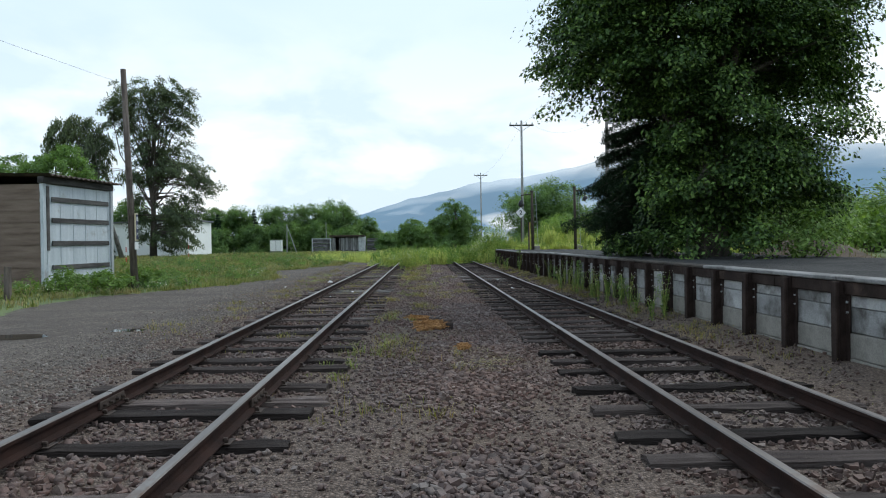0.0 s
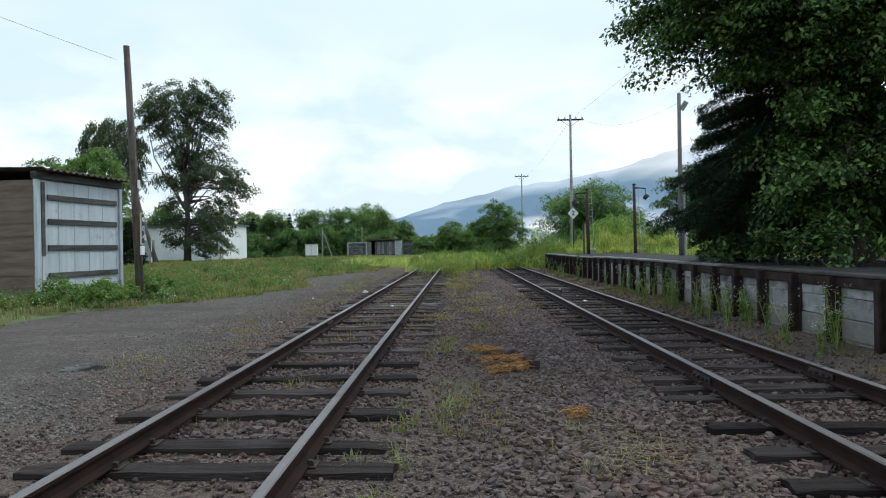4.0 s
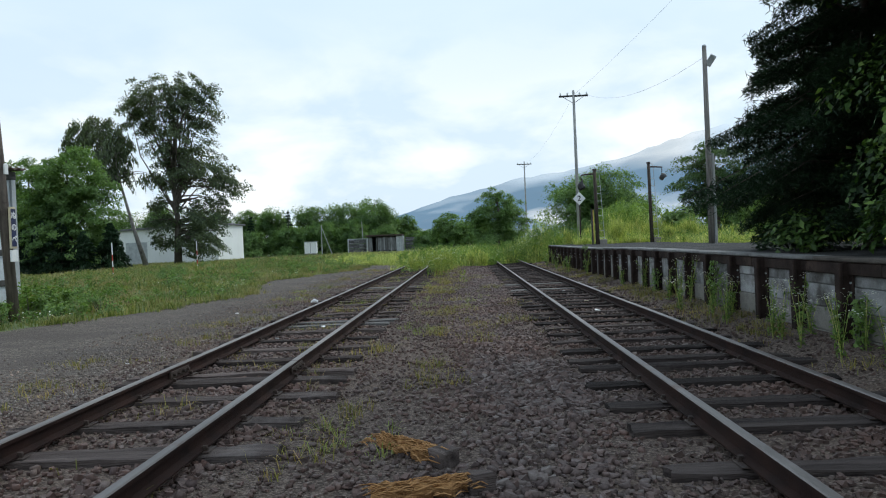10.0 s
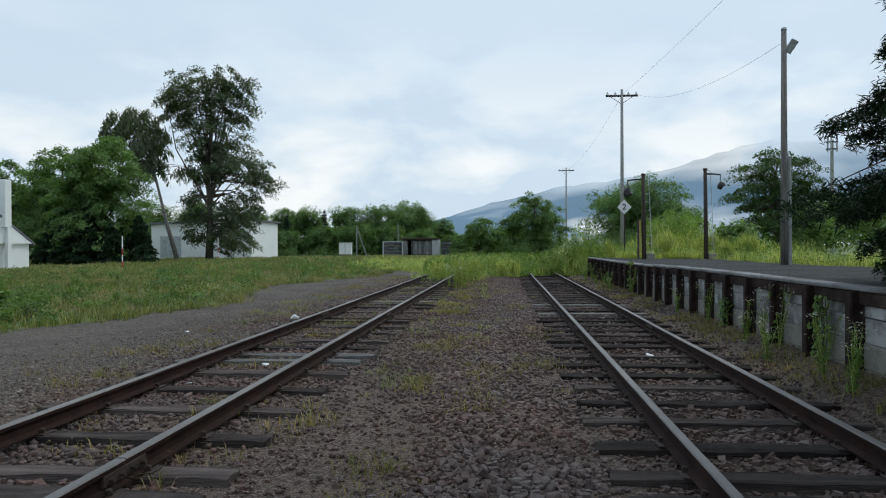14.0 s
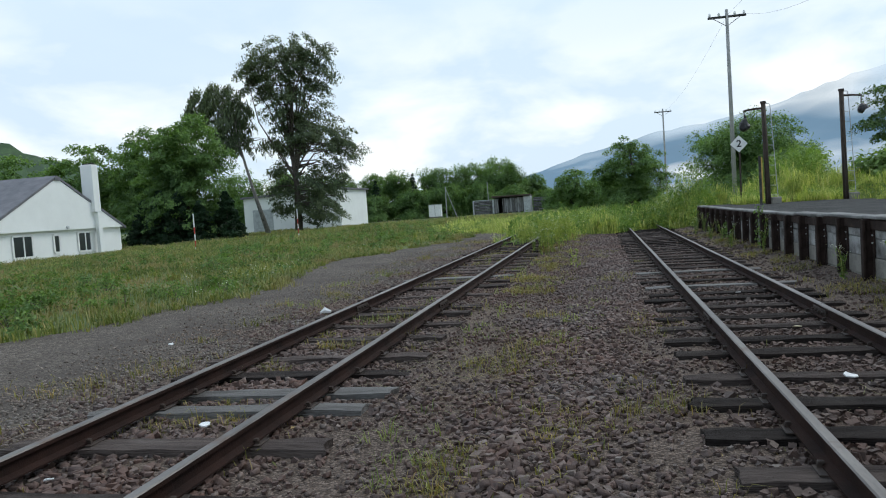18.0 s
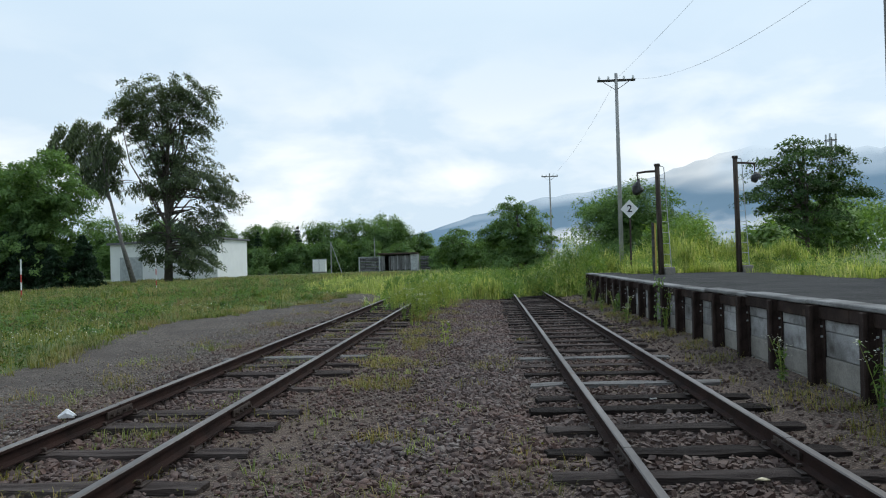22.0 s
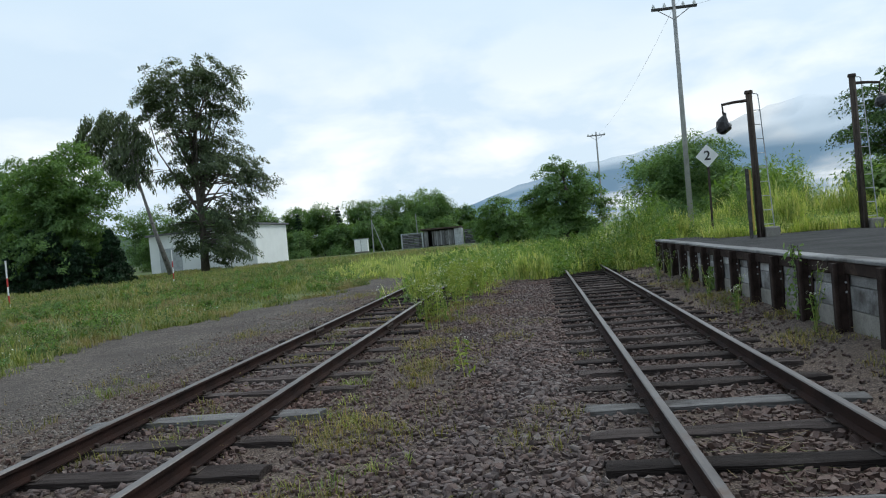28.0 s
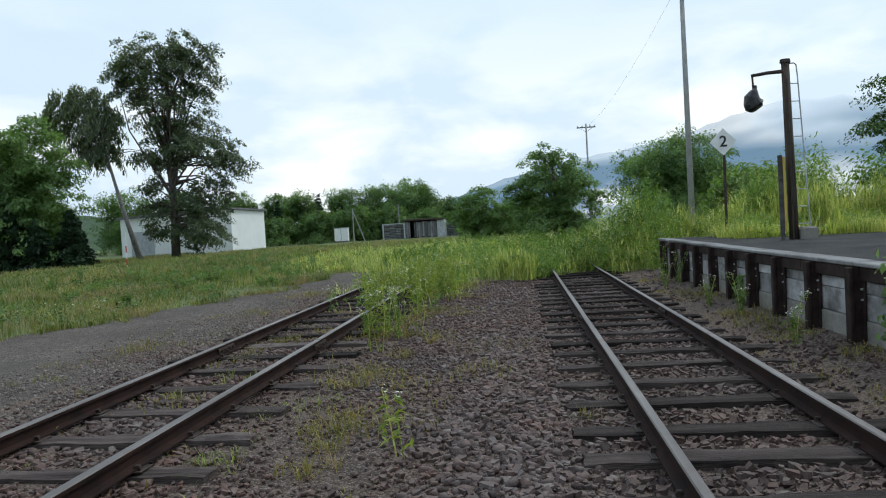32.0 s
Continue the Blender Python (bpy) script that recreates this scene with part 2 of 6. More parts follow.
def surface(name, dark, light, scale=6.0, fine=60.0, rough=0.8, metal=0.0, bump=0.3, stretch=None, third=None, third_at=(0.58, 0.7), vary=0.0, spec=0.4, third_scale=1.5, grain=0.55):
    """A worn matt surface: two tones in two sizes of noise, a third tone in patches, fine relief; vary: spread from piece to piece."""
    m, n, l, bsdf = material(name)
    co = n.new("ShaderNodeTexCoord").outputs["Object"]
    info = n.new("ShaderNodeObjectInfo")
    if vary:
        off = n.new("ShaderNodeVectorMath"); off.operation = "ADD"
        sc = n.new("ShaderNodeMath"); sc.operation = "MULTIPLY"; sc.inputs[1].default_value = 37.0
        l.new(info.outputs["Random"], sc.inputs[0]); l.new(co, off.inputs[0]); l.new(sc.outputs[0], off.inputs[1])
        co = off.outputs[0]
    big = noise_of(n, l, co, scale, 4, 0.6, stretch)
    small = noise_of(n, l, co, fine, 3, 0.6, stretch)
    col = ramp_of(n, l, big, [(0.32, dark), (0.68, light)])
    col = mix_of(n, l, grain, col, ramp_of(n, l, small, [(0.3, (0.35, 0.35, 0.35)), (0.7, (0.72, 0.72, 0.72))]), "OVERLAY")
    if third:
        patch = noise_of(n, l, co, third_scale, 6, 0.65)
        col = mix_of(n, l, ramp_of(n, l, patch, [(third_at[0], (0, 0, 0)), (third_at[1], (1, 1, 1))]), col, third)
    if vary:
        col = mix_of(n, l, 1.0, col, ramp_of(n, l, info.outputs["Random"], [(0, (1 - vary,) * 3), (1, (1 + vary,) * 3)]), "MULTIPLY")
    l.new(col, bsdf.inputs["Base Color"])
    bsdf.inputs["Metallic"].default_value = metal
    bsdf.inputs["Specular IOR Level"].default_value = spec
    rr = n.new("ShaderNodeMapRange")
    rr.inputs["To Min"].default_value, rr.inputs["To Max"].default_value = rough - 0.12, min(1.0, rough + 0.12)
    l.new(small, rr.inputs["Value"]); l.new(rr.outputs[0], bsdf.inputs["Roughness"])
    if bump:
        b = n.new("ShaderNodeBump"); b.inputs["Strength"].default_value, b.inputs["Distance"].default_value = bump, 0.02
        l.new(small, b.inputs["Height"]); l.new(b.outputs[0], bsdf.inputs["Normal"])
    return m


def foliage(name, tones, through=0.25, patch=0.35, rough=0.55, dry=None):
    """Leaves: tones from leaf to leaf and in larger patches, with light coming through them."""
    m, n, l, bsdf = material(name)
    geo = n.new("ShaderNodeNewGeometry")
    co = n.new("ShaderNodeTexCoord").outputs["Object"]
    k = len(tones) - 1
    col = ramp_of(n, l, geo.outputs["Random Per Island"], [(i / k, t) for i, t in enumerate(tones)])
    big = noise_of(n, l, co, patch, 3, 0.6)
    col = mix_of(n, l, 0.8, col, ramp_of(n, l, big, [(0.33, (0.24, 0.29, 0.26)), (0.67, (0.74, 0.70, 0.62))]), "OVERLAY")
    if dry:
        spot = noise_of(n, l, co, 0.45, 5, 0.6)
        col = mix_of(n, l, ramp_of(n, l, spot, [(0.50, (0, 0, 0)), (0.62, (0.85, 0.85, 0.85))]), col, dry)
    l.new(col, bsdf.inputs["Base Color"])
    bsdf.inputs["Roughness"].default_value = rough
    bsdf.inputs["Specular IOR Level"].default_value = 0.3
    tr = n.new("ShaderNodeBsdfTranslucent")
    l.new(mix_of(n, l, 1.0, col, (1.3, 1.35, 0.6), "MULTIPLY"), tr.inputs[0])
    mx = n.new("ShaderNodeMixShader"); mx.inputs[0].default_value = through
    l.new(bsdf.outputs[0], mx.inputs[1]); l.new(tr.outputs[0], mx.inputs[2])
    l.new(mx.outputs[0], n["Material Output"].inputs[0])
    return m


RAIL_RUST = surface("rusted_rail_steel", (0.014, 0.008, 0.007), (0.035, 0.017, 0.013), 3, 90, 0.85, 0.0, 0.35, spec=0.15)
RAIL_HEAD = surface("worn_rail_head", (0.10, 0.086, 0.080), (0.20, 0.18, 0.168), 4, 120, 0.5, 0.4, 0.08, stretch=(1, 0.15, 1), third=(0.11, 0.06, 0.04))
SLEEPER_PALE = surface("bleached_sleeper_wood", (0.107, 0.100, 0.097), (0.205, 0.197, 0.190), 5, 45, 0.92, 0, 0.8, stretch=(0.18, 3.0, 3.0), third=(0.074, 0.066, 0.061), vary=0.15, spec=0.12)
# darker copy of the sleeper tones, for the track beside the platform
SLEEPER_DARK = surface("darker_sleeper_wood", (0.026, 0.020, 0.019), (0.082, 0.066, 0.060), 5, 45, 0.92, 0, 1.0, stretch=(0.18, 3.0, 3.0), third=(0.165, 0.142, 0.132), third_at=(0.58, 0.82), vary=0.65, spec=0.12)
SLEEPER = surface("weathered_sleeper_wood", (0.038, 0.029, 0.027), (0.121, 0.097, 0.088), 5, 45, 0.92, 0, 1.0, stretch=(0.18, 3.0, 3.0), third=(0.209, 0.181, 0.170), third_at=(0.55, 0.8), vary=0.65, spec=0.12)
IRON = surface("dark_iron", (0.03, 0.022, 0.02), (0.07, 0.05, 0.04), 8, 90, 0.7, 0.3, 0.2)
POST = surface("rusted_post_steel", (0.018, 0.012, 0.010), (0.048, 0.033, 0.028), 4, 60, 0.85, 0, 0.35, third=(0.085, 0.058, 0.046), spec=0.15)
PLANK = surface("grey_concrete_plank", (0.19, 0.187, 0.183), (0.40, 0.40, 0.395), 2.2, 70, 0.9, 0, 0.25, stretch=(1, 0.6, 1.4), third=(0.075, 0.068, 0.06), third_at=(0.46, 0.66), vary=0.25, third_scale=2.4)
COPING_DARK = surface("dark_brown_coping", (0.035, 0.029, 0.025), (0.085, 0.07, 0.058), 2.5, 60, 0.9, 0, 0.4, third=(0.13, 0.115, 0.10), third_at=(0.62, 0.75))
COPING = surface("worn_coping", (0.12, 0.118, 0.115), (0.27, 0.265, 0.26), 2.0, 60, 0.8, 0, 0.3, stretch=(1, 0.5, 1), third=(0.09, 0.085, 0.08), third_at=(0.5, 0.65))
ASPHALT = surface("old_asphalt", (0.030, 0.030, 0.030), (0.062, 0.061, 0.06), 1.2, 110, 0.92, 0, 0.6, third=(0.028, 0.027, 0.026), spec=0.15)
WHITE_WALL = surface("white_render_wall", (0.74, 0.75, 0.75), (0.80, 0.81, 0.81), 0.6, 40, 0.9, 0, 0.05, grain=0.10)
SHEET = surface("pale_blue_sheet_iron", (0.42, 0.47, 0.51), (0.56, 0.61, 0.65), 1.5, 40, 0.6, 0.1, 0.12, stretch=(3, 3, 0.4), third=(0.30, 0.30, 0.30))
BATTEN = surface("grey_batten_wood", (0.035, 0.033, 0.034), (0.11, 0.105, 0.10), 3, 40, 0.85, 0, 0.5, stretch=(0.4, 0.4, 3), vary=0.3)
BROWN_WALL = surface("brown_board_wall", (0.12, 0.085, 0.065), (0.20, 0.15, 0.12), 2, 50, 0.85, 0, 0.3, stretch=(0.5, 0.5, 4))
RUST_ROOF = surface("rusty_roof_iron", (0.035, 0.03, 0.028), (0.12, 0.08, 0.06), 2, 50, 0.75, 0.2, 0.2)
LAMP_POST = surface("weathered_lamp_post", (0.03, 0.023, 0.019), (0.095, 0.076, 0.062), 5, 50, 0.85, 0, 0.5, stretch=(3, 3, 0.25), third=(0.16, 0.14, 0.12), third_at=(0.58, 0.72), spec=0.2)
POLE_WOOD = surface("weathered_pole_wood", (0.055, 0.042, 0.036), (0.17, 0.14, 0.12), 5, 50, 0.85, 0, 0.5, stretch=(3, 3, 0.25), third=(0.05, 0.035, 0.03))
POLE_PALE = surface("silvery_pole_wood", (0.10, 0.092, 0.085), (0.24, 0.225, 0.21), 5, 50, 0.85, 0, 0.4, stretch=(3, 3, 0.25), third=(0.08, 0.07, 0.065))
POLE_GREY = surface("grey_concrete_pole", (0.22, 0.22, 0.22), (0.34, 0.34, 0.33), 2, 60, 0.85, 0, 0.15)
ROOF = surface("slate_grey_roof", (0.10, 0.10, 0.115), (0.17, 0.165, 0.18), 1.2, 40, 0.7, 0, 0.15)
TIN = surface("galvanised_tin", (0.32, 0.34, 0.36), (0.48, 0.50, 0.52), 2, 50, 0.5, 0.3, 0.1)
BLACK = surface("black_plastic_sheet", (0.012, 0.012, 0.014), (0.03, 0.03, 0.032), 6, 50, 0.4, 0, 0.3)
WHITE_PAINT = surface("white_paint", (0.66, 0.67, 0.67), (0.8, 0.8, 0.79), 4, 80, 0.6, 0, 0.05)
BLUE_ENAMEL = surface("navy_enamel", (0.010, 0.014, 0.06), (0.02, 0.026, 0.10), 5, 80, 0.35, 0, 0.05)
CREAM = surface("cream_paint", (0.5, 0.42, 0.27), (0.62, 0.55, 0.4), 5, 80, 0.6, 0, 0.05)
YELLOW_PAINT = surface("faded_yellow_paint", (0.42, 0.30, 0.06), (0.55, 0.40, 0.10), 5, 80, 0.6, 0, 0.05)
BARK = surface("grey_brown_bark", (0.05, 0.042, 0.036), (0.13, 0.11, 0.095), 5, 35, 0.9, 0, 0.7, stretch=(2, 2, 0.4))
BIRCH_BARK = surface("pale_birch_bark", (0.13, 0.12, 0.115), (0.26, 0.245, 0.23), 5, 35, 0.85, 0, 0.3, third=(0.06, 0.05, 0.05))
ROTTEN = surface("rotten_orange_wood", (0.26, 0.12, 0.04), (0.52, 0.28, 0.11), 14, 70, 0.95, 0, 0.8, stretch=(0.6, 3, 3), third=(0.10, 0.055, 0.03), third_at=(0.62, 0.75), third_scale=6)
EARTH = surface("brown_earth", (0.07, 0.05, 0.037), (0.15, 0.11, 0.08), 2.5, 30, 0.95, 0, 0.8, third=(0.10, 0.12, 0.04))
CONCRETE = surface("mossy_concrete", (0.13, 0.12, 0.105), (0.24, 0.225, 0.2), 3, 60, 0.9, 0, 0.3)
DARK_INSIDE = surface("dark_boards", (0.02, 0.018, 0.017), (0.05, 0.045, 0.04), 2, 30, 0.9, 0, 0.2)
SHED_BOARD = surface("silvery_shed_board", (0.10, 0.10, 0.10), (0.24, 0.24, 0.245), 2, 30, 0.9, 0, 0.3, stretch=(3, 3, 0.4), vary=0.35, spec=0.15)
LITTER = surface("white_plastic_litter", (0.65, 0.65, 0.66), (0.82, 0.82, 0.82), 20, 90, 0.5, 0, 0.1)

LEAF_BIG = foliage("broadleaf_foliage", [(0.014, 0.033, 0.009), (0.032, 0.068, 0.017), (0.074, 0.140, 0.036), (0.18, 0.28, 0.078)], 0.24, 1.1)
LEAF_SUMAC = foliage("sumac_leaves", [(0.035, 0.075, 0.022), (0.06, 0.115, 0.035), (0.10, 0.165, 0.055)], 0.3, 0.4)
LEAF_HERB = foliage("meadow_herb_leaves", [(0.05, 0.10, 0.03), (0.085, 0.15, 0.045), (0.135, 0.205, 0.065), (0.19, 0.15, 0.07)], 0.32, 0.4)
LEAF_DARK = foliage("dark_needles", [(0.010, 0.028, 0.014), (0.018, 0.045, 0.02), (0.026, 0.06, 0.028)], 0.08, 0.8)
LEAF_FAR = foliage("far_tree_leaves", [(0.085, 0.15, 0.055), (0.13, 0.22, 0.08), (0.18, 0.285, 0.11)], 0.42, 0.2)
LEAF_FRESH = foliage("fresh_green_leaves", [(0.09, 0.16, 0.042), (0.145, 0.235, 0.066), (0.21, 0.31, 0.10)], 0.4, 0.3)
LEAF_BIRCH = foliage("birch_leaves", [(0.060, 0.082, 0.052), (0.092, 0.122, 0.074), (0.140, 0.178, 0.105)], 0.26, 0.2)
GRASS = foliage("meadow_grass", [(0.090, 0.122, 0.038), (0.145, 0.182, 0.060), (0.215, 0.240, 0.090), (0.330, 0.285, 0.155)], 0.34, 0.25, dry=(0.30, 0.225, 0.13))
TALL_GRASS = foliage("tall_grass", [(0.19, 0.25, 0.07), (0.30, 0.37, 0.115), (0.44, 0.48, 0.19), (0.62, 0.57, 0.32)], 0.46, 0.6)
WEED = foliage("thin_weeds", [(0.110, 0.123, 0.030), (0.187, 0.180, 0.050), (0.264, 0.218, 0.090), (0.308, 0.209, 0.110)], 0.3, 0.5)
DRY_GRASS = foliage("dry_grass", [(0.16, 0.12, 0.06), (0.26, 0.20, 0.10), (0.14, 0.16, 0.05)], 0.2, 0.5)
WEED_LEAF = foliage("tall_weed_leaves", [(0.19, 0.25, 0.06), (0.29, 0.36, 0.09), (0.42, 0.46, 0.15)], 0.42, 0.6)
DRY_RED = foliage("withered_red_leaves", [(0.22, 0.10, 0.05), (0.30, 0.16, 0.08), (0.26, 0.22, 0.08)], 0.2, 0.6)
ARCHED = foliage("arched_grass_blades", [(0.13, 0.18, 0.05), (0.22, 0.27, 0.08), (0.32, 0.31, 0.14)], 0.35, 0.5)
FLOWER = foliage("white_flowers", [(0.62, 0.62, 0.58), (0.75, 0.75, 0.72)], 0.2, 1.0)


def stone_material(name, tones, rough=0.7):
    m, n, l, bsdf = material(name)
    geo = n.new("ShaderNodeNewGeometry")
    co = n.new("ShaderNodeTexCoord").outputs["Object"]
    k = len(tones) - 1
    col = ramp_of(n, l, geo.outputs["Random Per Island"], [(i / k, t) for i, t in enumerate(tones)])
    patch = noise_of(n, l, co, 0.55, 4, 0.6)
    col = mix_of(n, l, ramp_of(n, l, patch, [(0.42, (0, 0, 0)), (0.62, (0.7, 0.7, 0.7))]), col, mix_of(n, l, 1.0, col, (1.12, 0.90, 0.79), "MULTIPLY"))
    small = noise_of(n, l, co, 70, 4, 0.65)
    col = mix_of(n, l, 0.6, col, ramp_of(n, l, small, [(0.3, (0.33,) * 3), (0.7, (0.68,) * 3)]), "OVERLAY")
    l.new(col, bsdf.inputs["Base Color"])
    bsdf.inputs["Roughness"].default_value = rough
    bsdf.inputs["Specular IOR Level"].default_value = 0.3
    b = n.new("ShaderNodeBump"); b.inputs["Strength"].default_value, b.inputs["Distance"].default_value = 0.4, 0.01
    l.new(small, b.inputs["Height"]); l.new(b.outputs[0], bsdf.inputs["Normal"])
    return m


ROAD_STONE = stone_material("road_pebble", [(0.092, 0.076, 0.067), (0.151, 0.128, 0.112), (0.205, 0.177, 0.157), (0.124, 0.104, 0.092), (0.302, 0.267, 0.240)])
# ballast tones about a quarter darker, for the bed beside the platform
DARKER_STONE = stone_material("darker_ballast_stone", [(0.050, 0.035, 0.032), (0.075, 0.053, 0.047), (0.105, 0.073, 0.063), (0.060, 0.044, 0.040), (0.118, 0.088, 0.078), (0.09, 0.058, 0.049), (0.15, 0.125, 0.112)])
STONE = stone_material("ballast_stone", [(0.070, 0.050, 0.047), (0.103, 0.075, 0.067), (0.137, 0.095, 0.084), (0.081, 0.059, 0.054), (0.149, 0.114, 0.104), (0.122, 0.078, 0.066), (0.093, 0.068, 0.061), (0.189, 0.158, 0.144)])


def gravel_bed(name, tones, cell, depth, patch_tone, patch_at=(0.5, 0.7)):
    """Packed gravel: cells of small stones with their own tone and relief, soil in patches."""
    m, n, l, bsdf = material(name)
    co = n.new("ShaderNodeTexCoord").outputs["Object"]
    warp = noise_of(n, l, co, 30, 2)
    v = n.new("ShaderNodeTexVoronoi"); v.inputs["Scale"].default_value = cell
    l.new(co, v.inputs["Vector"])
    sep_c = n.new("ShaderNodeSeparateColor"); l.new(v.outputs["Color"], sep_c.inputs[0])
    col = ramp_of(n, l, sep_c.outputs[0], tones)
    edge = ramp_of(n, l, v.outputs["Distance"], [(0.2, (1, 1, 1)), (0.75, (0.45, 0.45, 0.45))])
    col = mix_of(n, l, 0.8, col, edge, "MULTIPLY")
    patch = noise_of(n, l, co, 0.6, 8, 0.72)
    col = mix_of(n, l, ramp_of(n, l, patch, [(patch_at[0], (0, 0, 0)), (patch_at[1], (0.8, 0.8, 0.8))]), col, patch_tone)
    fine = noise_of(n, l, co, 90, 3)
    col = mix_of(n, l, 0.5, col, ramp_of(n, l, fine, [(0.3, (0.35,) * 3), (0.7, (0.68,) * 3)]), "OVERLAY")
    l.new(col, bsdf.inputs["Base Color"])
    bsdf.inputs["Roughness"].default_value = 0.92
    bsdf.inputs["Specular IOR Level"].default_value = 0.2
    inv = n.new("ShaderNodeMath"); inv.operation = "SUBTRACT"; inv.inputs[0].default_value = 1.0
    l.new(v.outputs["Distance"], inv.inputs[1])
    b = n.new("ShaderNodeBump"); b.inputs["Strength"].default_value, b.inputs["Distance"].default_value = 0.9, depth
    l.new(inv.outputs[0], b.inputs["Height"]); l.new(b.outputs[0], bsdf.inputs["Normal"])
    return m


BALLAST = gravel_bed("ballast_soil", [(0.0, (0.075, 0.055, 0.046)), (0.5, (0.150, 0.112, 0.092)), (1.0, (0.260, 0.20, 0.168))], 55, 0.020, (0.165, 0.120, 0.088))
ROAD = gravel_bed("gravel_road", [(0.0, (0.090, 0.074, 0.063)), (0.5, (0.156, 0.130, 0.111)), (1.0, (0.275, 0.234, 0.200))], 38, 0.025, (0.081, 0.068, 0.060), (0.42, 0.60))
SOIL = surface("meadow_soil", (0.075, 0.105, 0.035), (0.135, 0.17, 0.06), 0.6, 25, 0.95, 0, 0.5, third=(0.15, 0.12, 0.06), third_at=(0.58, 0.75), third_scale=0.35)
PUDDLE_M, pn, pl, pb = material("puddle_water")
pb.inputs["Base Color"].default_value = (0.02, 0.02, 0.018, 1)
pb.inputs["Roughness"].default_value = 0.03
GLASS, gn, gl, gb = material("window_glass")
gb.inputs["Base Color"].default_value = (0.03, 0.035, 0.04, 1)
gb.inputs["Roughness"].default_value = 0.05

# ---- the setting: ground, road, ballast, platform ----
def soft_step(v):
    return 1 / (1 + math.exp(-max(-40.0, min(40.0, v))))


def ground_height(x, y):
    """A flat yard; the land behind the platform lies higher, the meadow swells a little and then falls away."""
    rise, fade = soft_step((x - 9.0) * 2.2), soft_step((46.0 - y) * 0.5)
    swell, fall, far = soft_step((-8.0 - x) * 0.8), soft_step((-24.0 - x) * 0.25), soft_step((y - 64.0) * 0.2)
    h = 0.80 * rise * (0.35 + 0.65 * fade) + 0.15 * swell - 0.6 * fall + 0.2 * far * (1 - rise) * (1 - fall) * soft_step((90.0 - y) * 0.1)
    h -= 0.45 * soft_step((y - 95.0) * 0.1) * (1 - fall)
    return h + 0.06 * noise.noise((x * 0.25, y * 0.25, 0)) * min(1.0, abs(x - 2.5) / 12) - 0.03 - 0.3 * soft_step((x + 1.2) * 8) * soft_step((6.6 - x) * 8) * soft_step((45.0 - y) * 3)


def grid_mesh(name, xs, ys, height):
    verts = [(x, y, height(x, y)) for y in ys for x in xs]
    w = len(xs)
    faces = [(j * w + i, j * w + i + 1, (j + 1) * w + i + 1, (j + 1) * w + i) for j in range(len(ys) - 1) for i in range(w - 1)]
    return mesh_np(name, verts, faces)


def graded(lo, hi, near_lo, near_hi, step):
    near = list(np.arange(near_lo, near_hi + 1e-6, step))
    left, right, s = [], [], step
    v = near_lo
    while v > lo:
        s *= 1.35
        v = max(lo, v - s)
        left.append(v)
    v, s = near[-1], step
    while v < hi:
        s *= 1.35
        v = min(hi, v + s)
        right.append(v)
    return [float(v) for v in left[::-1] + near + right]


ground = part("ground", grid_mesh("ground", graded(-4000, 4000, -16, 18, 0.8), graded(-4000, 4000, -8, 60, 0.8), ground_height), SOIL, None, kind="structure", smooth=True)
tagged(ground, "green meadow ground with bare dry patches", "ground")


def road_edge(y):
    """Where the gravel of the yard gives way to the meadow."""
    ys, xs = (-40, 18.5, 20, 24, 27.5, 30.5, 35, 39, 43, 47, 55, 70), (-7.2, -6.8, -5.7, -4.3, -3.8, -4.7, -5.3, -4.4, -3.2, -3.4, -3.2, -3.2)
    return float(np.interp(y, ys, xs)) + 0.4 * noise.noise((0, y * 0.55, 3)) + 0.15 * noise.noise((0, y * 2.1, 5))


def strip_mesh(name, ys, across, left, right, height):
    verts, w = [], across + 1
    for y in ys:
        a, b = left(y), right(y)
        verts += [(a + (b - a) * k / across, y, height(a + (b - a) * k / across, y)) for k in range(w)]
    faces = [(j * w + i, j * w + i + 1, (j + 1) * w + i + 1, (j + 1) * w + i) for j in range(len(ys) - 1) for i in range(across)]
    return mesh_np(name, verts, faces)


POOLS = ((-2.66, 10.75, 0.3, 0.2), (-4.25, 10.1, 0.6, 0.4))


def road_height(x, y):
    dip = sum(0.03 * math.exp(-((x - cx) / rx) ** 2 - ((y - cy) / ry) ** 2) for cx, cy, rx, ry in POOLS)
    return 0.012 + 0.02 * noise.noise((x * 0.5, y * 0.3, 5)) - 0.06 * soft_step((x + 1.75) * 7) - dip + 0.004 * noise.noise((x * 3, y * 3, 2))


road = part("road", strip_mesh("road", list(np.r_[-30:4:0.8, 4:16:0.12, 16:51:0.4]), 40, road_edge, lambda y: -1.35, road_height), ROAD, None, kind="structure", smooth=True)
tagged(road, "dark grey packed gravel yard with damp patches", "road")


def bed_height(x, y):
    base = -0.02 + 0.007 * soft_step((x + 1.45) * 9)
    return (base + 0.016 * noise.noise((x * 1.1, y * 1.1, 1)) + 0.010 * noise.noise((x * 5, y * 5, 2)) + 0.13 * max(0.0, (x - 5.25) / 0.9)) - BED_FALL * max(0.0, min(1.0, (x - 1.2) / 2.2))


BED_FALL = 0.05
bed = part("ballast_bed", strip_mesh("ballast_bed", list(np.arange(-8, 46, 0.14)), 56, lambda y: -2.1 + 0.25 * noise.noise((0, y, 8)), lambda y: 6.6, bed_height), BALLAST, None, kind="structure", smooth=True)
tagged(bed, "brown-grey stony track bed between the rails", "track bed")


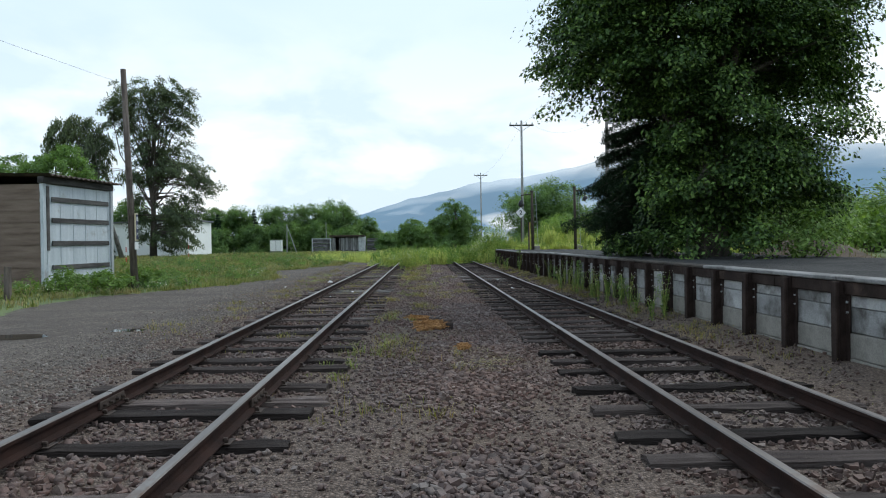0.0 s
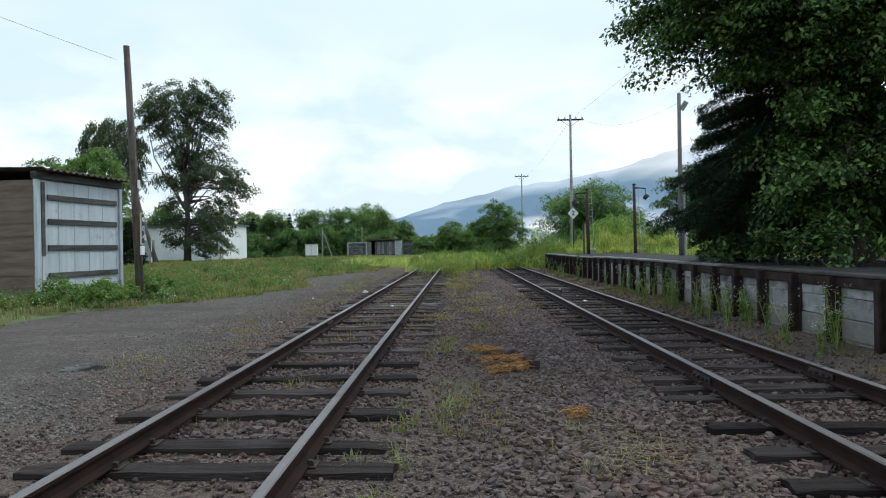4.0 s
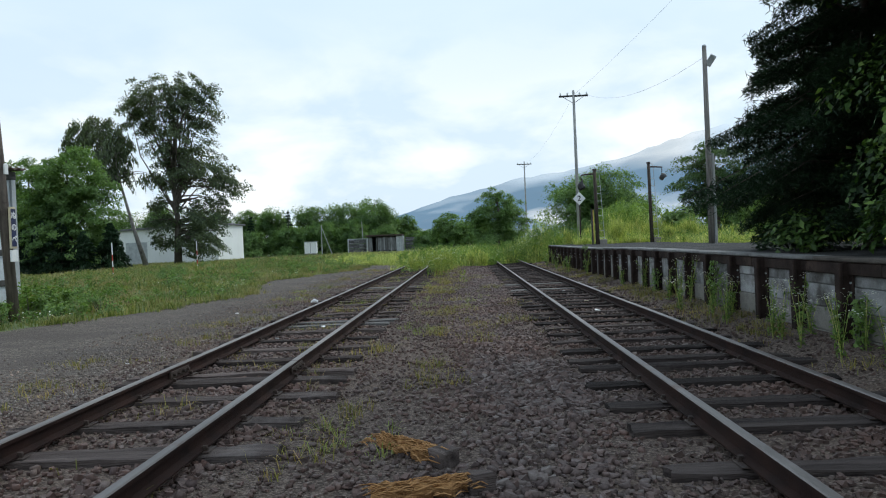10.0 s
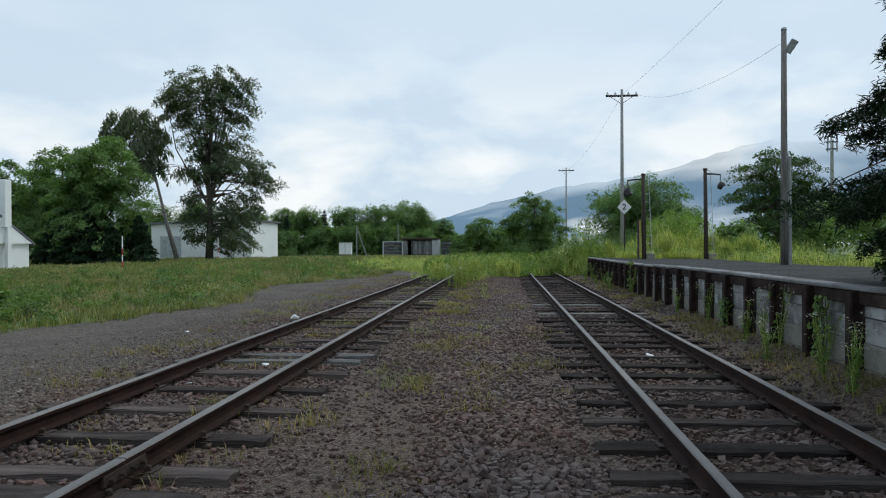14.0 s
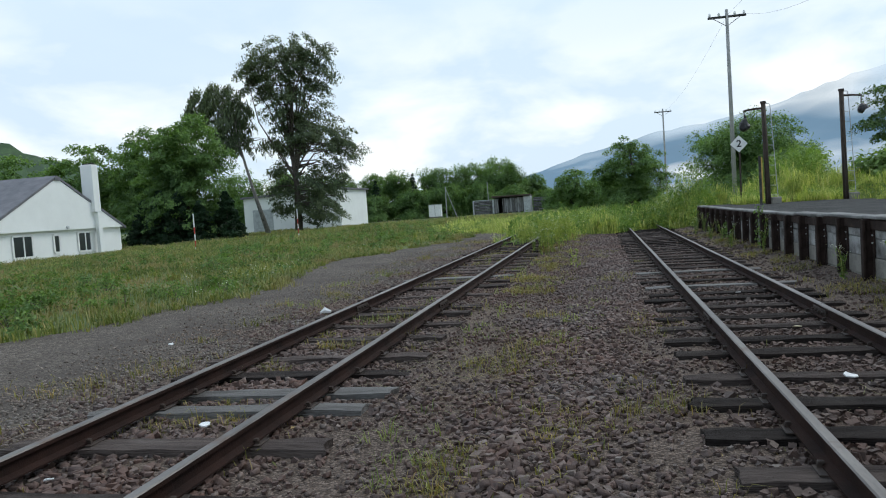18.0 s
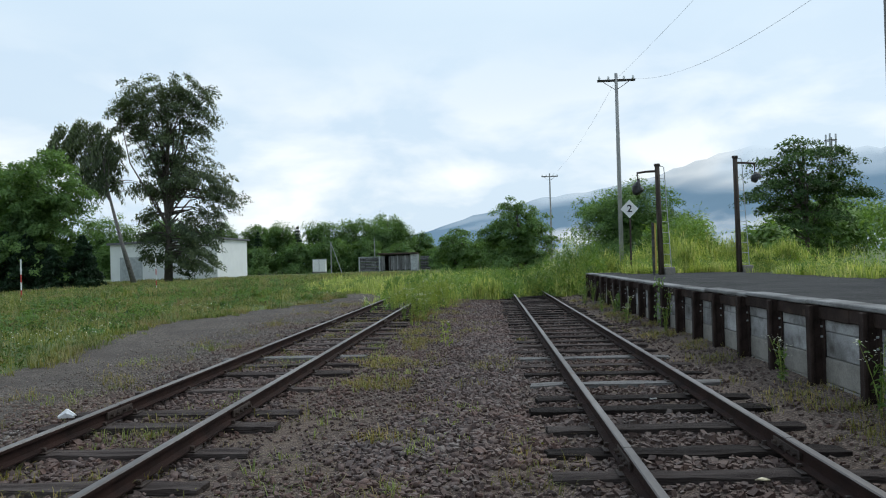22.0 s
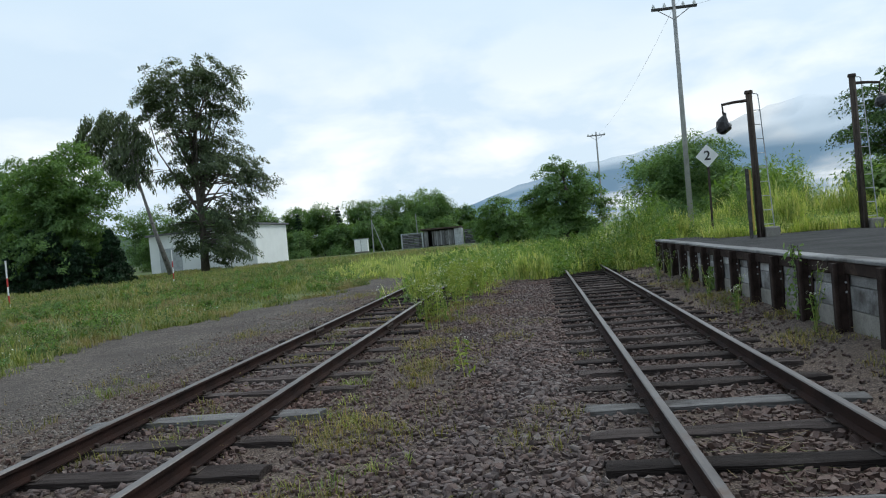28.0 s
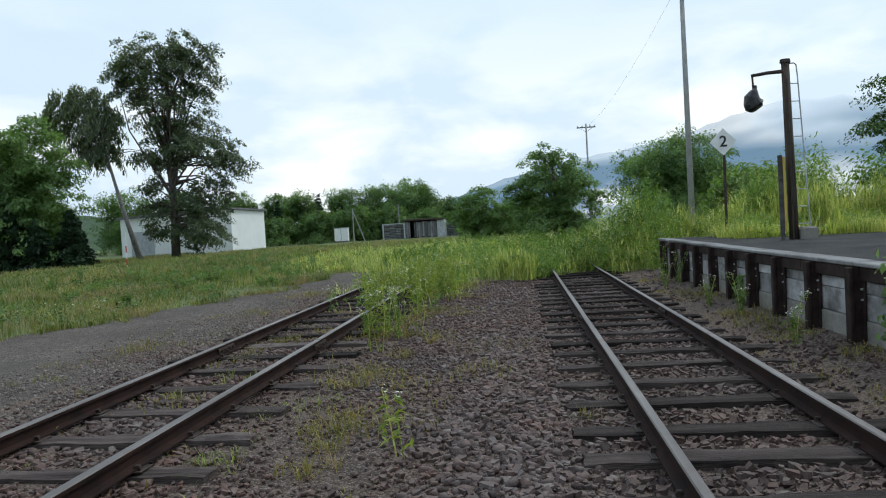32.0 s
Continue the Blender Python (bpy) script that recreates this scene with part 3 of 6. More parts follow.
def puddle(cx, cy, rx, ry):
    bm = bmesh.new()
    ring = []
    for k in range(28):
        a = 2 * math.pi * k / 28
        r = 1 + 0.35 * noise.noise((math.cos(a) * 1.5, math.sin(a) * 1.5, cx))
        ring.append(bm.verts.new((cx + rx * r * math.cos(a), cy + ry * r * math.sin(a), road_height(cx, cy) + 0.021)))
    bm.faces.new(ring)
    return part("puddle", bm, PUDDLE_M, None)


for cx, cy, rx, ry in POOLS:
    tagged(puddle(cx, cy, rx * 0.95, ry * 0.95), "small shallow rain puddle on the gravel", "puddle", "puddles on the yard", "structure")

# ---- platform ----
PX, PTOP, PEND = 6.17, 0.89, 42.2      # wall face, platform height, far end
PSTART = -8.0
PITCH, PFIRST = 1.063, 10.72


def ptop(y):
    """The platform dips a little towards its far end."""
    return PTOP - 0.065 * soft_step((y - 27.5) * 0.9)


platform = thing("platform", "old station platform faced with concrete planks between dark posts", "platform", kind="structure")
n_y = 80
sheet = strip_mesh("platform_surface", list(np.linspace(PSTART, PEND, n_y)), 10, lambda y: PX + 0.16, lambda y: 11.5, lambda x, y: ptop(y) - 0.006 + 0.018 * noise.noise((x * 0.7, y * 0.5, 4)) - 0.05 * max(0.0, (x - 9.5) / 2))
part("surface", sheet, ASPHALT, platform, "cracked dark asphalt", smooth=True)
part("fill", box(bmesh.new(), PX + 0.06, 9.2, PSTART, PEND - 0.1, -0.2, PTOP - 0.15), DARK_INSIDE, platform)
y = PSTART
while y < PEND - 0.1:
    step = min(1.82, PEND - y)
    # coping is dark brown from 8.5 to 15.6 along, paler elsewhere
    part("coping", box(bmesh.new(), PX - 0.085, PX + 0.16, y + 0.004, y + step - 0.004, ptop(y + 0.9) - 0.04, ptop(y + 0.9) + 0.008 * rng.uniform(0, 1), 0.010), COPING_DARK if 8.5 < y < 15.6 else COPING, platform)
    y += step
for a in np.arange(PSTART, PEND, PITCH * 3):
    b = min(a + PITCH * 3, PEND - 0.02)
    part("top_beam", box(bmesh.new(), PX - 0.06, PX + 0.04, a, b - 0.003, ptop((a + b) / 2) - 0.175, ptop((a + b) / 2) - 0.043, 0.01), POST, platform, "dark steel beam")


def post_mesh():
    """An old rail stood on end: foot plate against the wall, web and head towards the track."""
    bm = bmesh.new()
    box(bm, -0.045, -0.02, -0.075, 0.075, -0.25, PTOP - 0.043, 0.006)
    box(bm, -0.13, -0.045, -0.014, 0.014, -0.25, PTOP - 0.043)
    box(bm, -0.165, -0.125, -0.05, 0.05, -0.25, PTOP - 0.043, 0.008)
    me = bpy.data.meshes.new("post")
    bm.to_mesh(me); bm.free()
    return me


post_me = post_mesh()
bm = tube(bmesh.new(), [(-0.043, 0, 0), (-0.062, 0, 0)], 0.011, 6)
bolt_me = bpy.data.meshes.new("bolt")
bm.to_mesh(bolt_me); bm.free()
plank_mes = []
for k in range(4):
    bm = box(bmesh.new(), PX - 0.018 + 0.004 * (k % 2), PX + 0.06, -PITCH / 2 + 0.004, PITCH / 2 - 0.004, 0, 0.245, 0.006)
    me = bpy.data.meshes.new("plank")
    bm.to_mesh(me); bm.free()
    plank_mes.append(me)
low_planks = []
for k in range(2):
    me = plank_mes[0].copy()
    me.materials.append(CONCRETE)
    me.transform(Matrix.Translation((-0.012, 0, 0)))
    low_planks.append(me)
k = 0
y = PFIRST - PITCH * math.floor((PFIRST - PSTART) / PITCH)
while y < PEND - 0.3:
    ob = part("post", post_me, POST, platform)
    ob.location = (PX + rng.normal() * 0.006, y, ptop(y) - PTOP)
    ob.rotation_euler = (radians(rng.normal() * 0.8), 0, radians(rng.normal() * 3))
    for z in (PTOP - 0.25, PTOP - 0.35):
        part("bolt", bolt_me, TIN, ob).location = (0, -0.055, z)
    if y + PITCH < PEND:
        for j in range(4):
            ob = part("plank", plank_mes[(k + j) % 4] if j > 1 else low_planks[j], PLANK, platform, "" if j > 1 else "mossy brown-grey bottom plank")
            ob.location = (rng.normal() * 0.004, y + PITCH / 2, -0.16 + j * 0.252 + ptop(y) - PTOP)
            ob.rotation_euler.x = radians(rng.normal() * 0.25)
    y += PITCH
    k += 1
# end wall
for j in range(4):
    ob = part("plank", box(bmesh.new(), PX - 0.02, 9.2, PEND - 0.1, PEND - 0.02, -0.22 + j * 0.252, 0.025 + j * 0.252, 0.006), PLANK, platform)

# ---- tracks ----
LX, RX, GAUGE, RAIL_TOP = 0.0, 4.30, 1.13, 0.17
R_DROP = 0.05


def rail_profile():
    half = [(0.061, 0.0), (0.061, 0.010), (0.012, 0.024), (0.008, 0.080), (0.031, 0.092), (0.031, 0.114), (0.024, 0.122)]
    return [(u, v) for u, v in half] + [(-u, v) for u, v in half[::-1]]


def rail_piece(length, wobble):
    bm = bmesh.new()
    outline = rail_profile()
    steps = max(2, int(length / 1.0))
    rings = []
    for s in range(steps + 1):
        y = length * s / steps
        dx, dz = 0.006 * noise.noise((y * 0.3, wobble, 0)), 0.006 * noise.noise((y * 0.25, wobble, 9))
        rings.append([bm.verts.new((u + dx, y, v + dz)) for u, v in outline])
    n = len(outline)
    for a, b in zip(rings, rings[1:]):
        for k in range(n):
            f = bm.faces.new((a[k], b[k], b[(k + 1) % n], a[(k + 1) % n]))
            f.material_index = 1 if k in (5, 6, 7) else 0
    bm.faces.new(rings[0]); bm.faces.new(rings[-1][::-1])
    bmesh.ops.recalc_face_normals(bm, faces=bm.faces)
    me = bpy.data.meshes.new("rail")
    bm.to_mesh(me); bm.free()
    me.materials.append(RAIL_RUST); me.materials.append(RAIL_HEAD)
    return me


def fishplate():
    bm = bmesh.new()
    for s in (-1, 1):
        box(bm, s * 0.012 + (0 if s > 0 else -0.02), s * 0.012 + (0.02 if s > 0 else 0), -0.23, 0.23, 0.025, 0.088, 0.004)
        for y in (-0.17, -0.06, 0.06, 0.17):
            tube(bm, [(s * 0.03, y, 0.056), (s * 0.06, y, 0.056)], 0.016, 6)
    me = bpy.data.meshes.new("fishplate")
    bm.to_mesh(me); bm.free()
    return me


def sleeper_mesh(seed):
    """A squared timber, its edges broken and its top split along the grain."""
    r = random.Random(seed)
    bm = bmesh.new()
    L, W, H = 2.14 + r.uniform(-0.06, 0.06), 0.2 + r.uniform(-0.02, 0.02), 0.14
    nx, ny = 12, 3
    top, bot = [], []
    for i in range(nx + 1):
        x = -L / 2 + L * i / nx
        row_t, row_b = [], []
        for j in range(ny + 1):
            y = -W / 2 + W * j / ny
            end = 0.025 * r.uniform(-1, 1) if i in (0, nx) else 0
            sag = -0.014 * (j in (0, ny)) * r.random() - 0.012 * (i in (0, nx)) * r.random()
            wy = y + 0.006 * r.uniform(-1, 1)
            row_t.append(bm.verts.new((x + end, wy, sag + 0.004 * r.uniform(-1, 1))))
            row_b.append(bm.verts.new((x + end, wy, -H)))
        top.append(row_t); bot.append(row_b)
    for i in range(nx):
        for j in range(ny):
            bm.faces.new((top[i][j], top[i + 1][j], top[i + 1][j + 1], top[i][j + 1]))
        bm.faces.new((bot[i][0], bot[i + 1][0], top[i + 1][0], top[i][0]))
        bm.faces.new((top[i][ny], top[i + 1][ny], bot[i + 1][ny], bot[i][ny]))
    for i in (0, nx):
        for j in range(ny):
            bm.faces.new((bot[i][j], top[i][j], top[i][j + 1], bot[i][j + 1]))
    bmesh.ops.recalc_face_normals(bm, faces=bm.faces)
    me = bpy.data.meshes.new("sleeper")
    bm.to_mesh(me); bm.free()
    return me


def fastening_mesh():
    bm = bmesh.new()
    box(bm, -0.10, 0.10, -0.075, 0.075, 0.0, 0.010, 0.003)
    for s, y in ((-1, 0.04), (1, -0.04)):
        box(bm, s * 0.072 - 0.012, s * 0.072 + 0.012, y - 0.010, y + 0.010, 0.0, 0.03)
        box(bm, min(s * 0.05, s * 0.08), max(s * 0.05, s * 0.08), y - 0.014, y + 0.014, 0.026, 0.042, 0.003)
    me = bpy.data.meshes.new("fastening")
    bm.to_mesh(me); bm.free()
    return me


SLEEPERS = [sleeper_mesh(s) for s in range(8)]
FASTENING, FISHPLATE = fastening_mesh(), fishplate()


BLEACHED = ((0.0, 18.7), (0.0, 19.15), (0.0, 27.71), (4.30, 27.48), (4.30, 25.3))
BLEACHED_SHAPE = SLEEPERS[3].copy()
BLEACHED_SHAPE.materials.append(SLEEPER_PALE)


SLEEPERS_RIGHT = [me.copy() for me in SLEEPERS]


def railway_track(cx, drop, sleepers, joints, label, end, shapes, wood):
    track = thing("railway_track", label, "railway track", "tracks of the yard", "", (cx, 0, -drop))
    for side in (-1, 1):
        cuts = [-8.0] + sorted(joints[side]) + [end]
        for k, (a, b) in enumerate(zip(cuts, cuts[1:])):
            rail = part("rail", rail_piece(b - a - 0.008, cx + side + k * 3), None, track)
            rail.location = (side * GAUGE / 2, a + 0.004, RAIL_TOP - 0.122)
            if k:
                ob = part("fishplate", FISHPLATE, IRON, track)
                ob.location = (side * GAUGE / 2, a, RAIL_TOP - 0.122)
    for k, y in enumerate(sleepers):
        sl = part("sleeper", shapes[(k * 5 + int(cx)) % 8], wood, track) if (cx, y) not in BLEACHED else part("sleeper", BLEACHED_SHAPE, None, track, "bleached pale grey sleeper")
        sl.location = (rng.normal() * 0.03, y, RAIL_TOP - 0.132 + rng.normal() * 0.004)
        sl.rotation_euler = (radians(rng.normal() * 1.0), 0, radians(rng.normal() * 0.9) + (math.pi if k % 2 else 0))
        for side in (-1, 1):
            ob = part("fastening", FASTENING, IRON, sl)
            ob.matrix_parent_inverse = sl.matrix_basis.inverted()
            ob.location = (side * GAUGE / 2, y, RAIL_TOP - 0.132)
    return track


def spaced(start, end, pitch, seed):
    r, y, out = random.Random(seed), start, []
    while y < end:
        out.append(y + r.uniform(-0.05, 0.05))
        y += pitch
    return out


LEFT_TIES = spaced(-6.0, 3.3, 0.8, 1) + [3.86, 4.76, 5.17, 5.83, 6.83, 7.35, 8.25, 9.08, 9.79, 10.68, 11.69, 12.48, 13.36, 14.1, 14.52, 15.3, 16.15, 17.0, 17.89, 18.7, 19.15, 19.79, 20.51, 21.45, 22.3, 23.19, 23.75, 25.02, 26.17, 26.9, 27.71, 28.78, 29.5, 30.27, 31.18] + spaced(32.0, 44, 0.8, 3)
RIGHT_TIES = spaced(-6.0, 3.0, 0.73, 2) + [3.48, 4.05, 4.86, 5.68, 6.56, 7.2, 7.86, 8.9, 9.3, 9.8, 10.49, 11.21, 12.11, 12.78, 13.57, 14.37, 14.8, 15.47, 16.2, 16.9, 17.6, 18.25, 18.87, 19.61, 20.46, 21.09, 21.75, 22.36, 23.1, 23.88, 24.5, 25.3, 26.03, 26.75, 27.48, 28.24, 28.95, 29.51, 30.3, 31.0, 31.78, 32.47] + spaced(33.15, 45, 0.7, 4)
railway_track(LX, 0.0, LEFT_TIES, {-1: [4.95, 14.3, 23.5, 33.0], 1: [4.95, 14.3, 23.5, 33.0]}, "rusty narrow-gauge track on dark weathered wooden sleepers", 46, SLEEPERS, SLEEPER)
railway_track(RX, R_DROP, RIGHT_TIES, {-1: [9.42, 21.9, 34.7], 1: [9.53, 22.1, 35.1]}, "rusty narrow-gauge track beside the platform on wooden sleepers", 48, SLEEPERS_RIGHT, SLEEPER_DARK)


def stones(name, count, region, size, label, mat, round_off=True, grade=None):
    """Angular stones lying in the bed."""
    ico = np.array([(-1, -1, -1), (1, -1, -1), (1, 1, -1), (-1, 1, -1), (-1, -1, 1), (1, -1, 1), (1, 1, 1), (-1, 1, 1)], float) * 0.68
    tri = np.array([(0, 2, 1), (0, 3, 2), (4, 5, 6), (4, 6, 7), (0, 1, 5), (0, 5, 4), (1, 2, 6), (1, 6, 5), (2, 3, 7), (2, 7, 6), (3, 0, 4), (3, 4, 7)])
    p = region(count)
    n = len(p)
    r = (size * np.exp(rng.normal(0, 0.36, n)).clip(0.4, 1.75))[:, None, None]
    if grade is not None:
        r = r * grade(p)[:, None, None]
    v = ico[None] * (1 + rng.uniform(-0.38, 0.38, (n, 8, 3))) * np.stack([rng.uniform(0.8, 1.35, n), rng.uniform(0.6, 1.0, n), rng.uniform(0.4, 0.85, n)], 1)[:, None]
    a, b = rng.uniform(0, 2 * np.pi, n), rng.normal(0, 0.45, n)
    ca, sa, cb, sb = np.cos(a), np.sin(a), np.cos(b), np.sin(b)
    x = v[..., 0] * cb[:, None] + v[..., 2] * sb[:, None]
    z = -v[..., 0] * sb[:, None] + v[..., 2] * cb[:, None]
    v = np.stack([x * ca[:, None] - v[..., 1] * sa[:, None], x * sa[:, None] + v[..., 1] * ca[:, None], z], -1) * r
    v = v + p[:, None]
    faces = (tri[None] + (np.arange(n) * 8)[:, None, None]).reshape(-1, 3)
    me = mesh_np(name, v.reshape(-1, 3), faces)
    if round_off:
        me.shade_smooth()
    else:
        me.shade_flat()
    ob = part(name, me, mat, None, kind="stuff")
    return tagged(ob, label, "ballast")


def off_ties(x, y):
    """Which places lie clear of the sleepers."""
    clear = np.ones(len(x), bool)
    for cx, ties, half in ((LX, LEFT_TIES, 1.06), (RX, RIGHT_TIES, 1.06)):
        gap = np.abs(y[:, None] - np.array(ties)[None]).min(1)
        clear &= ~((gap < 0.115) & (np.abs(x - cx) < half))
    return clear


def coarse(x, y):
    """1 where clean stones lie, 0 where soil has filled the bed: the middle of the way stays clean, its sides are filled."""
    wave = np.array([noise.noise((a * 0.9, b * 0.55, 15)) + 0.5 * noise.noise((a * 2.6, b * 1.9, 25)) for a, b in zip(x, y)])
    mid = np.exp(-((x - 2.55 + 0.25 * np.sin(y * 0.4)) / 0.62) ** 2)
    rails = np.where((np.abs(x - LX) < 0.75) | (np.abs(x - RX) < 0.9), 0.62, 0.0)
    later = np.interp(y, (0, 12, 24), (-0.12, 0.0, 0.22))
    return (np.maximum(mid, rails) + later + 0.75 * wave).clip(0, 1)


def stone_grade(p):
    return 0.68 + 0.55 * coarse(p[:, 0], p[:, 1])


def bed_region(n, x0=-1.7, x1=3.3):
    x = rng.uniform(x0, x1, n) + rng.normal(0, 0.12, n)
    y = rng.uniform(-0.5, 43.0, n)
    keep = rng.uniform(size=n) < np.where(y > 34, 0.45, np.where(np.abs(x) < 0.55, 0.8, 1.0)) * np.where(x < -0.8, 0.6, 1.0) * np.where(x > 5.2, 0.5, 1.0)
    keep &= off_ties(x, y)
    keep &= rng.uniform(size=n) < 0.30 + 0.75 * coarse(x, y)
    x, y = x[keep], y[keep]
    return np.stack([x, y, [bed_height(a, b) + 0.010 for a, b in zip(x, y)]], 1)


def shoulder_region(n):
    x = -1.2 - np.abs(rng.normal(0, 0.75, n))
    y = rng.uniform(2, 44, n)
    keep = (x > -5) & (rng.uniform(size=n) < 0.9)
    for cx, cy, rx, ry in POOLS:
        keep &= ((x - cx) / rx) ** 2 + ((y - cy) / ry) ** 2 > 0.9
    x, y = x[keep], y[keep]
    return np.stack([x, y, [max(road_height(a, b), bed_height(a, b) if a > -1.6 else -1) + 0.004 for a, b in zip(x, y)]], 1)


def right_bed_region(n):
    return bed_region(n, 3.3, 6.0)


stones("ballast_stones", 68000, bed_region, 0.0205, "loose dark brown-grey ballast stones", STONE, False, stone_grade)
stones("worn_stones", 68000, bed_region, 0.0205, "worn rounded ballast stones among the sharp ones", STONE, True, stone_grade)
stones("darker_stones", 68000, right_bed_region, 0.0205, "darker brown ballast stones under the platform track", DARKER_STONE, False, stone_grade)
stones("road_pebbles", 32000, shoulder_region, 0.012, "small loose grey pebbles on the yard", ROAD_STONE)

# ---- trees and plants ----
def tree(name, base, trunk, blobs, clumps, per, leaf, clump_r, leaf_mat, bark, label, category="tree", trunk_r=0.2, limbs=14, droop=0.2, flat_up=0.8, aspect=0.55, group="", limb_from=0.25, layer=0.8, ragged=0.16, hang=0.25):
    """A tapered trunk along the given points, limbs out to the clumps, and a crown of single leaves.
    blobs: rows of centre and radii, relative to the base."""
    t = thing(name, label, category, group, "", base)
    centres = []
    vol = np.array([b[3] * b[4] * b[5] for b in blobs]) ** (2 / 3)
    share = np.maximum(1, (clumps * vol / vol.sum()).round().astype(int))
    for (cx, cy, cz, rx, ry, rz), n in zip(blobs, share):
        d = unit(rng.normal(size=(n, 3)))
        r = rng.uniform(0.25, 1.0, n) ** 0.45 * (1 + ragged * rng.normal(size=n)).clip(0.4, 1.16)
        centres.append(np.array([cx, cy, cz]) + d * r[:, None] * np.array([rx, ry, rz]))
    centres = np.concatenate(centres)
    centres = centres[centres[:, 2] > clump_r * 0.3]
    n = len(centres)
    # each clump is a spray: long outwards from the trunk, flatter across, hanging at its tip
    axis = np.array([[p[0], p[1]] for p in trunk]).mean(0)
    out = unit(np.concatenate([centres[:, :2] - axis, np.zeros((n, 1))], 1) + 0.35 * rng.normal(size=(n, 3)) * [1, 1, 0])
    side = np.stack([-out[:, 1], out[:, 0], np.zeros(n)], 1)
    size = np.exp(rng.normal(0, 0.16, n)) * clump_r
    ball = unit(rng.normal(size=(n, per, 3))) * rng.uniform(0, 1, (n, per, 1)) ** 0.45
    ball[:, :, 2] += 0.25 * rng.normal(size=(n, per)) * (1 - np.abs(ball[:, :, 0]))
    spread = (ball[:, :, :1] * 1.25 * out[:, None] + ball[:, :, 1:2] * 0.85 * side[:, None]) * size[:, None, None]
    spread[:, :, 2] += ball[:, :, 2] * layer * size[:, None] - droop * size[:, None] * (0.5 + 0.6 * ball[:, :, 0]).clip(0) ** 2
    spread = spread.reshape(-1, 3)
    pts = np.repeat(centres, per, 0) + spread
    keep = pts[:, 2] > 0.02
    pts, spread = pts[keep], spread[keep]
    mid = centres.mean(0)
    ups = unit(np.array([0, 0, 1.0]) * flat_up + unit(pts - mid) * 0.5 + unit(spread) * 0.3)
    part("crown", leaf_mesh("crown", pts, ups, leaf, aspect, hang), leaf_mat, t)
    bm = bmesh.new()
    tp = [Vector(p) for p in trunk]
    k = len(tp)
    tube(bm, tp, [trunk_r * (1.25 if i == 0 else 1) * (1 - 0.8 * i / (k - 1)) for i in range(k)], 10)
    pick = rng.choice(n, min(limbs, n), replace=False)
    for c in pick:
        f = rng.uniform(limb_from, 0.95) * (k - 1)
        i = int(f)
        a = tp[i].lerp(tp[min(i + 1, k - 1)], f - i)
        b = Vector(centres[c])
        if b.z < a.z - 1.0:
            f = min(0.9, max(limb_from * 0.6, b.z / max(tp[-1].z, 0.1))) * (k - 1)
            i = int(f)
            a = tp[i].lerp(tp[min(i + 1, k - 1)], f - i)
        m1 = a.lerp(b, 0.5) + Vector((0, 0, 0.1 * (b - a).length)) + Vector(rng.normal(size=3)) * 0.06 * (b - a).length
        r = trunk_r * (0.34 - 0.2 * f / (k - 1)) + 0.008
        tube(bm, [a, m1, b], [r, r * 0.6, r * 0.15], 6, cap=False)
    part("trunk", bm, bark, t, smooth=True)
    return t


def conifer(name, base, height, radius, tiers, label, leaf=0.10, lowest=0.15, dense=1.0, group="", narrow=0.34, sag=0.22, skirt=1.0):
    """A spruce: tiers of drooping branches with short needle sprays."""
    t = thing(name, label, "conifer", group, "", base)
    bm = bmesh.new()
    tube(bm, [(0, 0, 0), (0.02, 0, height * 0.5), (0, 0, height)], [0.05 + height * 0.014, height * 0.01, 0.012], 8)
    pts, ups = [], []
    for i in range(tiers):
        f = i / tiers
        z = height * (lowest + (1 - lowest) * f)
        r = radius * (1 - f) ** 0.8 * min(1.0, skirt + 2.2 * f) * rng.uniform(0.8, 1.14) + 0.08
        for k in range(int(rng.integers(7, 10))):
            a = rng.uniform(0, 2 * np.pi)
            rr = r * rng.uniform(0.75, 1.1)
            tip = Vector((rr * math.cos(a), rr * math.sin(a), z - sag * rr + rng.normal() * 0.05))
            midp = Vector((rr * 0.55 * math.cos(a), rr * 0.55 * math.sin(a), z + 0.02 * rr))
            tube(bm, [(0, 0, z), midp, tip], [0.02, 0.013, 0.004], 4, cap=False)
            m = int(70 * rr * dense) + 10
            s = rng.uniform(0.12, 1.05, m) ** 0.8
            w = 0.24 * rr * (1.15 - s) + 0.07
            across = rng.normal(size=m) * w * 0.7
            px = rr * s * math.cos(a) - across * math.sin(a)
            py = rr * s * math.sin(a) + across * math.cos(a)
            pz = z - sag * rr * s ** 2 - 0.25 * np.abs(across) + rng.normal(size=m) * 0.05
            pts.append(np.stack([px, py, pz], 1))
    pts = np.concatenate(pts)
    ups = np.tile([0, 0, 1.0], (len(pts), 1)) + rng.normal(size=(len(pts), 3)) * 0.3
    part("crown", leaf_mesh("crown", pts, ups, leaf, narrow, 0.35), LEAF_DARK, t)
    part("trunk", bm, BARK, t)
    return t


